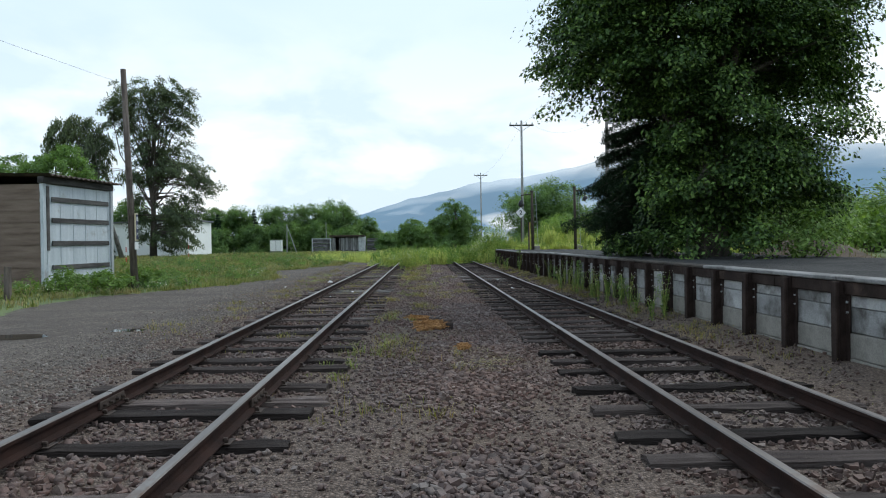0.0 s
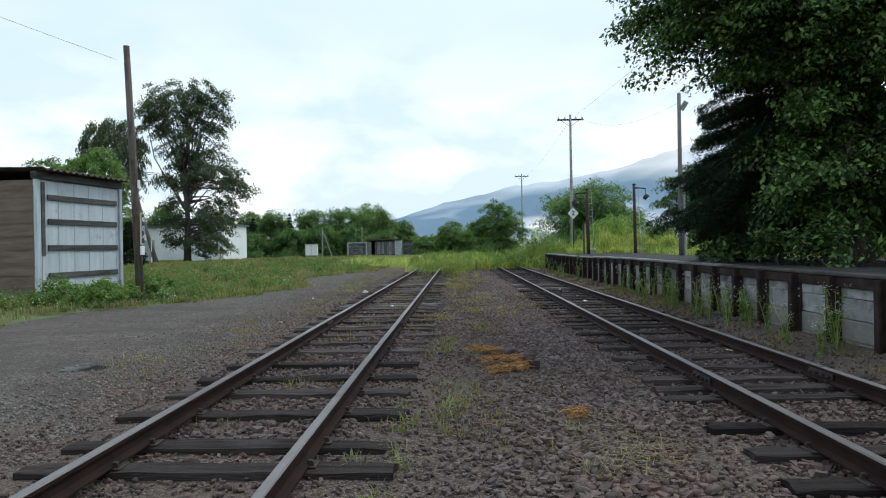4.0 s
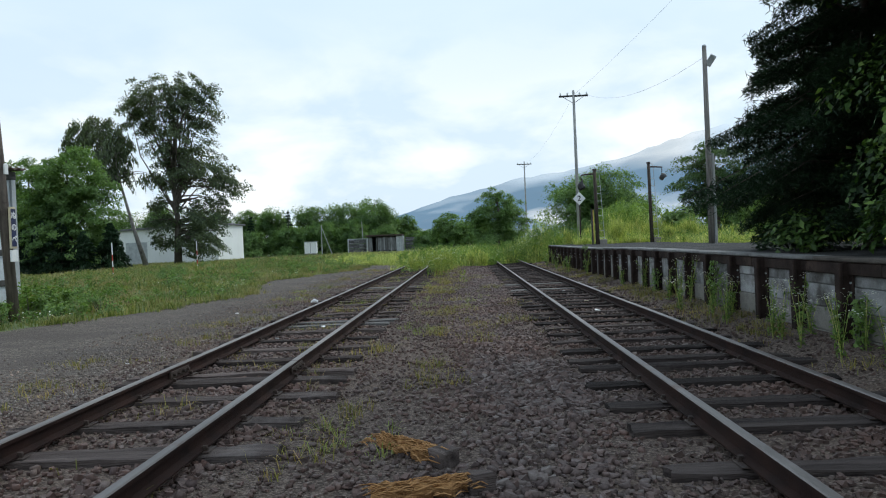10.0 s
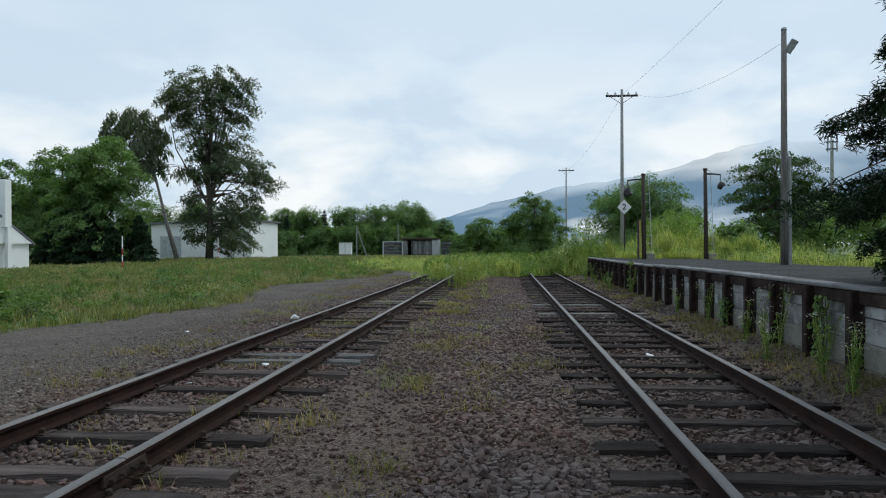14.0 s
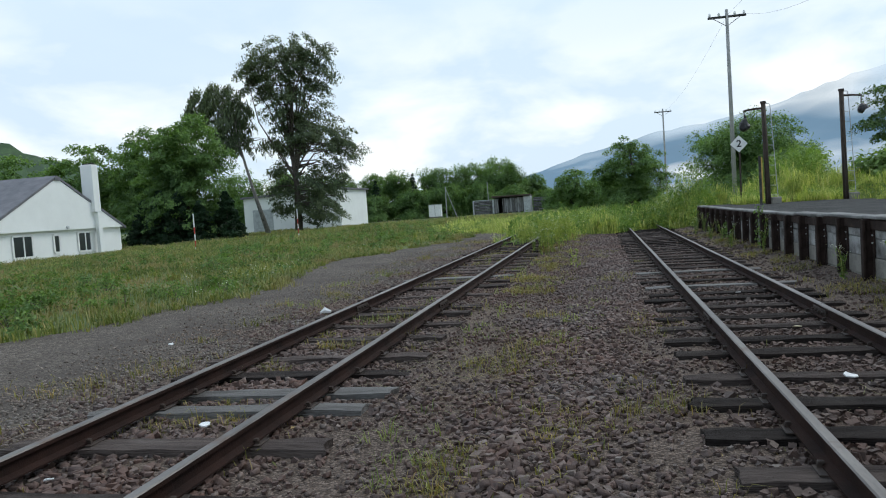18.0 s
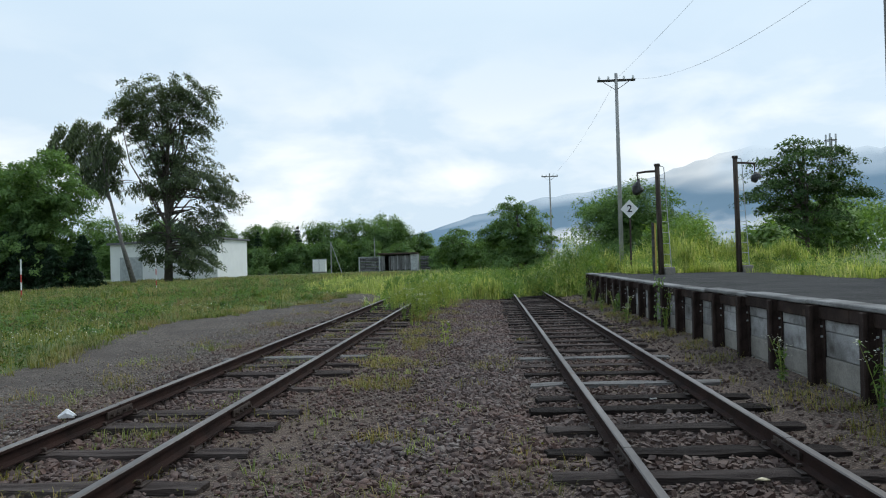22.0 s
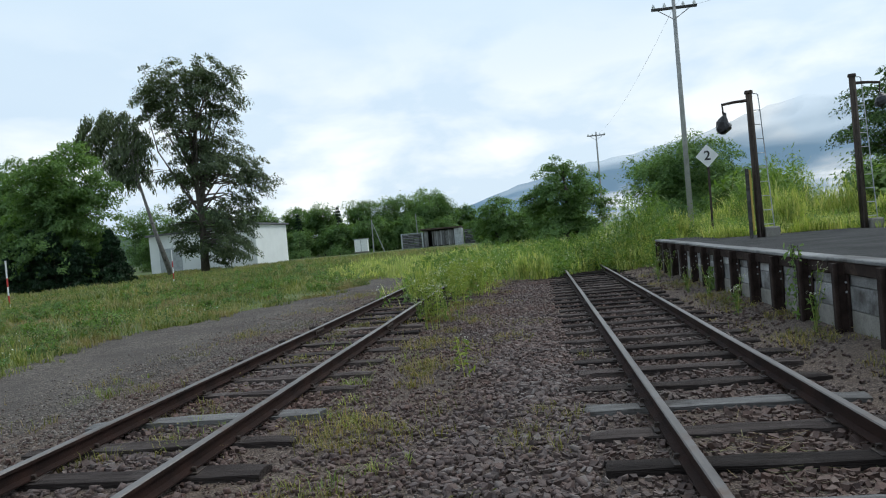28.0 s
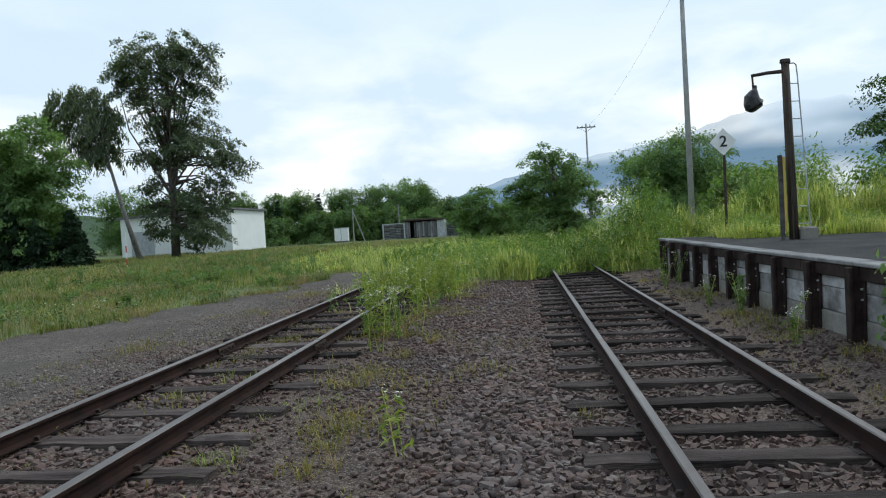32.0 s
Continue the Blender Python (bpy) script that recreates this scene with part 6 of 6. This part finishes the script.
# ---- far hills ----
def hills(name, dist, table, steps, mat, label, rough):
    az = np.linspace(table[0][0], table[-1][0], steps)
    el = np.interp(az, [a for a, _ in table], [e for _, e in table])
    rows = 14
    verts = []
    for r in range(rows + 1):
        f = r / rows
        for a, e in zip(az, el):
            d = dist * (0.72 + 0.28 * f) if f < 1 else dist
            h = math.tan(radians(e)) * dist * (f ** 0.8)
            h *= 1 + rough * noise.fractal((a * 0.6, f * 4, dist), 0.8, 2.0, 6)
            verts.append((d * math.sin(radians(a)), d * math.cos(radians(a)), h - 3 * (1 - f)))
    w = steps
    faces = [(j * w + i, j * w + i + 1, (j + 1) * w + i + 1, (j + 1) * w + i) for j in range(rows) for i in range(w - 1)]
    ob = part(name, mesh_np(name, verts, faces), mat, None, kind="structure", smooth=True)
    return tagged(ob, label, "mountain")


def hill_material(name, tone, haze_glow, cloud_lo, cloud_hi):
    """Distant land, its haze painted as a glowing blue tone, fading into the cloud that lies on it."""
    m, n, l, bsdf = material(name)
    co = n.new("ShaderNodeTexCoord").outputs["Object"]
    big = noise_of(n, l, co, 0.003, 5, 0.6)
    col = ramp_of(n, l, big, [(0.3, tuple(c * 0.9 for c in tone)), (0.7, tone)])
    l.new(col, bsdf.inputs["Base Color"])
    bsdf.inputs["Roughness"].default_value = 1.0
    em = n.new("ShaderNodeEmission"); em.inputs[1].default_value = haze_glow
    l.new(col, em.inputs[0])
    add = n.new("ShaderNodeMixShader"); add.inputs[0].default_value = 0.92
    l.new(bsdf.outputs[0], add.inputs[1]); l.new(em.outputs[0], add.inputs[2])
    sp = n.new("ShaderNodeSeparateXYZ"); l.new(co, sp.inputs[0])
    cl = noise_of(n, l, co, 0.0014, 2, 0.45, (1, 1, 2.0))
    k = n.new("ShaderNodeMath"); k.operation = "MULTIPLY_ADD"; k.inputs[1].default_value = 560.0
    l.new(cl, k.inputs[0]); l.new(sp.outputs["Z"], k.inputs[2])
    fade = n.new("ShaderNodeMapRange")
    fade.inputs["From Min"].default_value, fade.inputs["From Max"].default_value = cloud_lo, cloud_hi
    l.new(k.outputs[0], fade.inputs["Value"])
    mist = noise_of(n, l, co, 0.0026, 5, 0.5, (1, 1, 2.2))
    low = n.new("ShaderNodeMapRange")
    low.inputs["From Min"].default_value, low.inputs["From Max"].default_value = 190.0, 60.0
    l.new(sp.outputs["Z"], low.inputs["Value"])
    wisp = mix_of(n, l, 1.0, low.outputs[0], ramp_of(n, l, mist, [(0.48, (0, 0, 0)), (0.64, (1, 1, 1))]), "MULTIPLY")
    most = n.new("ShaderNodeMath"); most.operation = "MAXIMUM"
    l.new(fade.outputs[0], most.inputs[0]); l.new(wisp, most.inputs[1])
    tr = n.new("ShaderNodeBsdfTransparent")
    mx = n.new("ShaderNodeMixShader")
    l.new(most.outputs[0], mx.inputs[0]); l.new(add.outputs[0], mx.inputs[1]); l.new(tr.outputs[0], mx.inputs[2])
    l.new(mx.outputs[0], n["Material Output"].inputs[0])
    return m


# the haze's blue is painted into the tone and lit by its own emission
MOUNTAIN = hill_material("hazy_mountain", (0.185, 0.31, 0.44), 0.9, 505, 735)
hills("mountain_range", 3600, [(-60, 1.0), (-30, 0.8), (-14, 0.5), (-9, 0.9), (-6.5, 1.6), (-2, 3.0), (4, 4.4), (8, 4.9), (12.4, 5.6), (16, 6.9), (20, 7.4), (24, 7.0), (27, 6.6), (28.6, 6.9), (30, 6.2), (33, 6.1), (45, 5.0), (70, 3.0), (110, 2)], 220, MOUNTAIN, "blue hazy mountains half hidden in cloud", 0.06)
HILL = surface("wooded_hill", (0.02, 0.045, 0.02), (0.05, 0.09, 0.035), 0.05, 0.4, 0.95, 0, 0.5)
hills("wooded_hill", 480, [(-100, 3), (-70, 5), (-52, 7.6), (-44, 7.2), (-40, 6.2), (-37, 4.8), (-30, 2.2), (-22, 1.2), (-14, 0.6)], 120, HILL, "low wooded green hill behind the house", 0.12)

# ---- weeds and small growth on the track bed ----
def bed_lift(x, y):
    return bed_height(x, y) if x > -1.6 else road_height(x, y)


def weed_places(n):
    """Thin growth: a band between the tracks, patches between the rails, the foot of the platform wall, the road's edge."""
    bands = ((1.5, 0.32, 0.42, 4, 43), (0.0, 0.35, 0.24, 8, 43), (2.7, 0.4, 0.10, 16, 34), (5.75, 0.2, 0.2, 3, 41), (-1.8, 0.4, 0.14, 8, 42))
    out = []
    for cx, sx, share, y0, y1 in bands:
        m = int(n * share)
        p = np.stack([rng.normal(cx, sx, m), rng.uniform(y0, y1, m)], 1)
        out.append(p[patchy(p, 1.1, cx + 3, 0.12 if cx < 5 else -0.1)])
    p = np.concatenate(out)
    p = p[rng.uniform(size=len(p)) < np.interp(p[:, 1], (4, 10, 18), (0.12, 0.35, 1.0))]
    return p[off_ties(p[:, 0], p[:, 1])]


wp = weed_places(26000)
wz = np.stack([wp[:, 0], wp[:, 1], [bed_lift(x, y) for x, y in wp]], 1)
wh = np.array([0.085 + 0.09 * noise.noise((x * 1.7, y * 1.7, 4)) for x, y in wp]).clip(0.03) * rng.uniform(0.5, 1.5, len(wp))
tp = weed_places(4200)
tz = np.stack([tp[:, 0], tp[:, 1], [bed_lift(x, y) for x, y in tp]], 1)
# arched grass tufts in small colonies along the filled sides of the bed
colony = [(1.22, 27.9), (1.45, 27.2), (1.1, 30.5), (1.25, 25.3), (1.5, 18.3), (1.62, 17.6), (1.4, 21.6), (1.3, 23.4), (2.4, 22.6), (2.25, 21.2), (2.55, 23.9), (1.15, 29.0), (1.7, 25.9), (0.05, 27.3), (-0.1, 22.7), (0.2, 24.1), (1.0, 6.9), (1.15, 8.1), (1.5, 9.3), (1.45, 11.8), (-1.75, 24.9), (-2.2, 27.6), (-1.9, 29.5), (0.1, 31.6), (1.35, 35.2)]
tuft_at2 = np.concatenate([rng.normal(c, (0.16, 0.3), (int(rng.integers(7, 16)), 2)) for c in colony])
tuft_at2 = np.stack([tuft_at2[:, 0], tuft_at2[:, 1], [bed_lift(x, y) for x, y in tuft_at2]], 1)
tagged(part("arched_grass", tuft_mesh("arched_grass", tuft_at2, 8, 0.03, rng.uniform(0.05, 0.17, len(tuft_at2)), 0.003, 1.6), ARCHED, None, kind="stuff"), "small arched yellow-green grass tufts in the ballast", "grass")
tuft_set = tuft_mesh("b", tz, 12, 0.045, rng.uniform(0.04, 0.15, len(tz)), 0.0032, 1.4)
tagged(part("track_weeds", join_np("track_weeds", [blade_mesh("a", wz, wh, 0.003, 1.3), tuft_set]), WEED, None, kind="stuff"), "thin yellow-green weeds growing in the ballast", "weeds")
lp = weed_places(7000)
lz = np.stack([lp[:, 0], lp[:, 1], [bed_lift(x, y) + 0.03 for x, y in lp]], 1) + np.concatenate([np.zeros((len(lp), 2)), rng.uniform(0, 0.06, (len(lp), 1))], 1)
tagged(part("low_leaves", leaf_mesh("low_leaves", lz, np.tile([0, 0, 1.0], (len(lz), 1)), 0.035, 0.45), WEED, None, kind="stuff"), "small low weed leaves among the stones", "weeds")


def flower_plant(seed, h):
    """A white-flowered weed: stems, narrow leaves, flat heads."""
    r = np.random.default_rng(seed)
    t = thing("fleabane", "slender weed with small white flowers beside the platform wall", "wildflower", "wildflowers along the platform")
    bm = bmesh.new()
    pts, heads = [], []
    for k in range(7):
        a, lean = r.uniform(0, 6.3), r.uniform(0.05, 0.3)
        hh = h * r.uniform(0.6, 1.1)
        tip = np.array([math.cos(a) * lean * hh, math.sin(a) * lean * hh, hh])
        tube(bm, [(0, 0, 0), tuple(tip * [0.35, 0.35, 0.5]), tuple(tip)], [0.004, 0.003, 0.002], 4, cap=False)
        s = r.uniform(0.05, 0.95, 12)[:, None]
        pts.append(tip * s * np.hstack([s, s, np.ones_like(s)]) + r.normal(0, 0.025, (12, 3)))
        heads.append(tip + r.normal(0, 0.035, (9, 3)) * [1, 1, 0.4])
    part("stem_tuft", bm, TALL_GRASS, t, kind="stuff")
    pts = np.concatenate(pts)
    part("foliage", leaf_mesh("foliage", pts, np.tile([0, 0, 1.0], (len(pts), 1)), 0.075, 0.25, 0.3), LEAF_FRESH, t, kind="stuff")
    heads = np.concatenate(heads)
    part("blossom", leaf_mesh("blossom", heads, np.tile([0, 0, 1.0], (len(heads), 1)), 0.022, 0.95, 0.0, 0.3), FLOWER, t, "white flower heads", kind="stuff")
    return t


kinds = [flower_plant(40 + k, 0.45 + 0.08 * k) for k in range(4)]
places = [(rng.uniform(5.55, 5.98), rng.uniform(10.5, 21)) for _ in range(20)] + [(rng.uniform(5.6, 5.98), rng.uniform(21, 41)) for _ in range(9)] + [(rng.uniform(0.8, 1.6), rng.uniform(33, 37)) for _ in range(6)]
for k, (x, y) in enumerate(places):
    m = pose(x, y, bed_height(x, y), 0, 0, rng.uniform(0, 360))
    if k < 4:
        kinds[k].matrix_basis = m
    else:
        copy_thing(kinds[k % 4], m)


def creeper(y, w, h, n):
    t = thing("creeper", "green creeper hanging on the platform wall", "creeper", "creepers on the platform wall", "", (PX - 0.14, y, 0))
    p = np.stack([rng.normal(0, 0.04, n), rng.normal(0, w * 0.4, n), rng.uniform(0.02, h, n)], 1)
    p[:, 1] *= 0.5 + 0.6 * np.abs(np.sin(p[:, 2] * 5))
    part("leaves", leaf_mesh("leaves", p, np.tile([-1.0, 0, 0.6], (n, 1)), 0.07, 0.6, 0.4), LEAF_FRESH, t, kind="stuff")
    bm = bmesh.new()
    for k in range(4):
        a = rng.normal(0, w * 0.3)
        tube(bm, [(0, a * 0.4, 0), (0.02, a, h * 0.5), (0, a * 0.8, h)], 0.005, 4, cap=False)
    part("vine", bm, BARK, t, kind="stuff")


for y, w, h in ((18.8, 0.2, 0.75), (22.4, 0.16, 0.5), (31.1, 0.35, 0.95), (35.5, 0.16, 0.45), (14.6, 0.16, 0.5)):
    creeper(y, w, h, 190)

# tall reed clump at the rail and weeds standing in the meadow
def reed(x, y, n, h, label):
    t = thing("reed_clump", label, "grass clump", "reed clumps at the track", "", (x, y, 0.0))
    r = np.concatenate([rng.normal(0, 0.16, (n, 2)), np.zeros((n, 1))], 1)
    hs = h * rng.uniform(0.5, 1.1, n)
    part("stalk_tuft", blade_mesh("stalks", r, hs, 0.008, 0.22), TALL_GRASS, t, kind="stuff")
    q = np.repeat(r, 5, 0) + np.stack([rng.normal(0, 0.03, n * 5), rng.normal(0, 0.03, n * 5), np.repeat(hs, 5) * rng.uniform(0.1, 0.95, n * 5)], 1)
    part("blade_tuft", blade_mesh("blades", q, rng.uniform(0.12, 0.3, n * 5), 0.010, 1.0), TALL_GRASS, t, kind="stuff")


def tall_weed(x, y, h, stalks, seed, spread=0.07, red=True):
    """Upright stalks set with narrow leaves all the way up, white heads on top, withered red leaves at the foot."""
    r = np.random.default_rng(seed)
    t = thing("tall_weed", "tall yellow-green leafy weed with small white flowers at the rail", "weed", "tall weeds at the track", "", (x, y, bed_lift(x, y) if y < 45 else 0.0))
    bm = bmesh.new()
    pts, low, heads = [], [], []
    for k in range(stalks):
        foot = np.array([*r.normal(0, spread, 2), 0.0])
        hh = h * r.uniform(0.6, 1.08)
        tip = foot + np.array([*r.normal(0, 0.07 * hh, 2), hh])
        bow = (foot + tip) / 2 + np.array([*r.normal(0, 0.03, 2), 0])
        tube(bm, [tuple(foot), tuple(bow), tuple(tip)], [0.006, 0.005, 0.002], 4, cap=False)
        m = int(46 * hh)
        f = r.uniform(0.12, 0.97, m)[:, None]
        a = r.uniform(0, 6.28, m)
        out = np.stack([np.cos(a), np.sin(a), 0.35 * np.ones(m)], 1) * (0.065 * (1.15 - f))
        q = foot * (1 - f) ** 2 + 2 * bow * f * (1 - f) + tip * f ** 2 + out
        pts.append(q[f[:, 0] > 0.28])
        low.append(q[f[:, 0] <= 0.28])
        heads.append(tip + r.normal(0, 0.03, (7, 3)) * [1, 1, 0.5])
    part("stem_tuft", bm, TALL_GRASS, t, kind="stuff")
    pts, low, heads = np.concatenate(pts), np.concatenate(low), np.concatenate(heads)
    part("foliage", leaf_mesh("foliage", pts, np.tile([0, 0, 1.0], (len(pts), 1)), 0.10, 0.24, 0.1), WEED_LEAF, t, kind="stuff")
    part("low_foliage", leaf_mesh("low_foliage", low, np.tile([0, 0, 1.0], (len(low), 1)), 0.08, 0.24, 0.6), DRY_RED if red else WEED_LEAF, t, "withered red-brown foot leaves" if red else "", kind="stuff")
    part("blossom", leaf_mesh("blossom", heads, np.tile([0, 0, 1.0], (len(heads), 1)), 0.022, 0.95, 0.0, 0.3), FLOWER, t, "white flower heads", kind="stuff")


tall_weed(1.27, 33.1, 0.95, 8, 1, 0.06)
tall_weed(1.52, 34.4, 0.85, 5, 2)
tall_weed(2.14, 29.1, 0.42, 2, 3, 0.02, False)
for k in range(20):
    far = rng.uniform() ** 0.7
    x, y = 1.0 + rng.normal(0, 0.55), 38.0 + 4.8 * far
    tall_weed(x, y, rng.uniform(0.5, 0.92), int(rng.integers(5, 9)), 60 + k, 0.16, k % 4 == 0)
reed(-0.2, 42.0, 50, 0.7, "tall grass clump growing between the rails")
reed(3.0, 42.6, 70, 0.75, "pale tall grass clump at the end of the bed")
reed(2.5, 43.0, 60, 0.7, "pale tall grass clump at the end of the bed")
for k in range(190):
    y = rng.uniform(12, 66)
    x = road_edge(y) - abs(rng.normal(0, 5.0)) - 0.4
    shrub("meadow_weed", (x, y, ground_height(x, y) - 0.02), rng.uniform(0.2, 0.5), rng.uniform(0.25, 0.6), 260, 0.07, LEAF_FRESH if k % 3 else LEAF_FAR, "leafy green weed clump in the meadow", "weed", "weed clumps in the meadow", 8)
for k in range(30):
    x, y = -6.3 - rng.uniform(0, 2.6), rng.uniform(19.3, 24.5)
    shrub("meadow_weed", (x, y, ground_height(x, y) - 0.02), rng.uniform(0.3, 0.5), rng.uniform(0.4, 0.8), 320, 0.09, LEAF_FRESH, "leafy green weed clump at the shed", "weed", "weed clumps in the meadow", 8)

# a heap of earth with dry grass beside the platform tree
def mound_height(x, y):
    return 0.52 + 0.72 * math.exp(-((x - 11.8) / 1.3) ** 2 - ((y - 18.0) / 1.8) ** 2) * (1 + 0.3 * noise.noise((x * 1.5, y * 1.5, 6)))


mound = part("earth_mound", grid_mesh("earth_mound", list(np.linspace(9.4, 14.4, 26)), list(np.linspace(14.4, 21.8, 32)), mound_height), EARTH, None, smooth=True)
tagged(mound, "low brown earth mound with dry grass behind the platform", "mound", kind="structure")
mp = scatter(1600, 9.6, 14.2, 14.6, 21.4, lambda p: patchy(p, 0.8, 13, -0.1))
tagged(part("mound_grass", blade_mesh("mound_grass", np.stack([mp[:, 0], mp[:, 1], [mound_height(x, y) for x, y in mp]], 1), rng.uniform(0.08, 0.3, len(mp)), 0.007, 1.0), DRY_GRASS, None, kind="stuff"), "dry yellow-brown grass on the earth mound", "grass")

# straw lying on the stones
def straw(n, spots):
    p = np.concatenate([np.stack([rng.normal(x, s, m), rng.normal(y, s * 1.5, m)], 1) for x, y, s, m in spots])
    z = np.array([bed_lift(a, b) for a, b in p]) + rng.uniform(0.012, 0.035, len(p))
    a, h = rng.uniform(0, 6.3, len(p)), rng.uniform(0.05, 0.16, len(p))
    d = np.stack([np.cos(a), np.sin(a), rng.normal(0, 0.12, len(p))], 1) * h[:, None]
    w = np.stack([-np.sin(a), np.cos(a), np.zeros(len(p))], 1) * 0.002
    c = np.stack([p[:, 0], p[:, 1], z], 1)
    verts = np.stack([c - d - w, c - d + w, c + d + w, c + d - w], 1).reshape(-1, 3)
    i = np.arange(len(p))[:, None] * 4
    return mesh_np("straw", verts, np.concatenate([i + [[0, 1, 2]], i + [[0, 2, 3]]]))


tagged(part("straw", straw(0, ((2.55, 7.3, 0.22, 260), (2.4, 8.2, 0.12, 120), (5.6, 9.0, 0.25, 200), (5.7, 12.0, 0.25, 200), (4.6, 18.8, 0.3, 90), (4.3, 26.2, 0.25, 70), (1.7, 20.0, 0.5, 200), (5.0, 6.0, 0.4, 150), (1.8, 9.5, 0.35, 120))), DRY_GRASS, None, kind="stuff"), "scattered dry straw on the ballast", "straw")


def snow_pole(x, y, h):
    t = thing("snow_pole", "thin white and red snow marker pole in the grass", "marker pole", "snow marker poles", "", (x, y, ground_height(x, y) - 0.1))
    n = 6
    for k in range(n):
        part("band", tube(bmesh.new(), [(0, 0, h * k / n), (0, 0, h * (k + 1) / n)], 0.03, 8), WHITE_PAINT if k % 2 == 0 or k > 3 else RED, t)


RED = surface("red_paint", (0.35, 0.03, 0.025), (0.5, 0.05, 0.04), 4, 80, 0.6, 0, 0.05)
snow_pole(-17.2, 48.0, 2.0)
snow_pole(-17.4, 61.6, 2.0)
stake = thing("wooden_stake", "short weathered wooden stake in the weeds", "stake", at=(-8.0, 17.2, 0.0))
part("shaft", tube(bmesh.new(), [(0, 0, -0.2), (0.02, 0, 0.85)], [0.09, 0.08], 9), POLE_WOOD, stake)


def scrap(x, y, z, size, mat, label, category, turn):
    bm = bmesh.new()
    n = 7
    ring = [bm.verts.new((size * (0.7 + 0.5 * noise.noise((k * 1.3, x, y))) * math.cos(6.283 * k / n), 0.7 * size * math.sin(6.283 * k / n), 0.012 * noise.noise((k, y, 1)))) for k in range(n)]
    f = bm.faces.new(ring)
    ex = bmesh.ops.extrude_face_region(bm, geom=[f])
    for v in ex["geom"]:
        if isinstance(v, bmesh.types.BMVert):
            v.co.z += 0.008
    ob = part("litter", bm, mat, None)
    ob.location, ob.rotation_euler = (x, y, z), (0.15, 0.1, turn)
    return tagged(ob, label, category, "litter on the tracks")


for x, y, z, s, c in ((4.33, 19.4, 0.02, 0.07, 0), (-0.36, 17.33, 0.01, 0.04, 0), (0.1, 18.2, 0.06, 0.05, 0), (-0.2, 19.2, 0.01, 0.05, 0), (4.5, 21.6, -0.02, 0.06, 1), (-1.6, 15.5, 0.02, 0.04, 0), (4.7, 11.5, 0.0, 0.06, 1), (-2.2, 21.5, 0.02, 0.04, 0), (4.4, 24.2, 0.0, 0.05, 0)):
    scrap(x, y, z, s, LITTER if c == 0 else CREAM, "small white scrap of litter on the track" if c == 0 else "pale yellowish leaf scrap on the track", "litter", rng.uniform(0, 6))
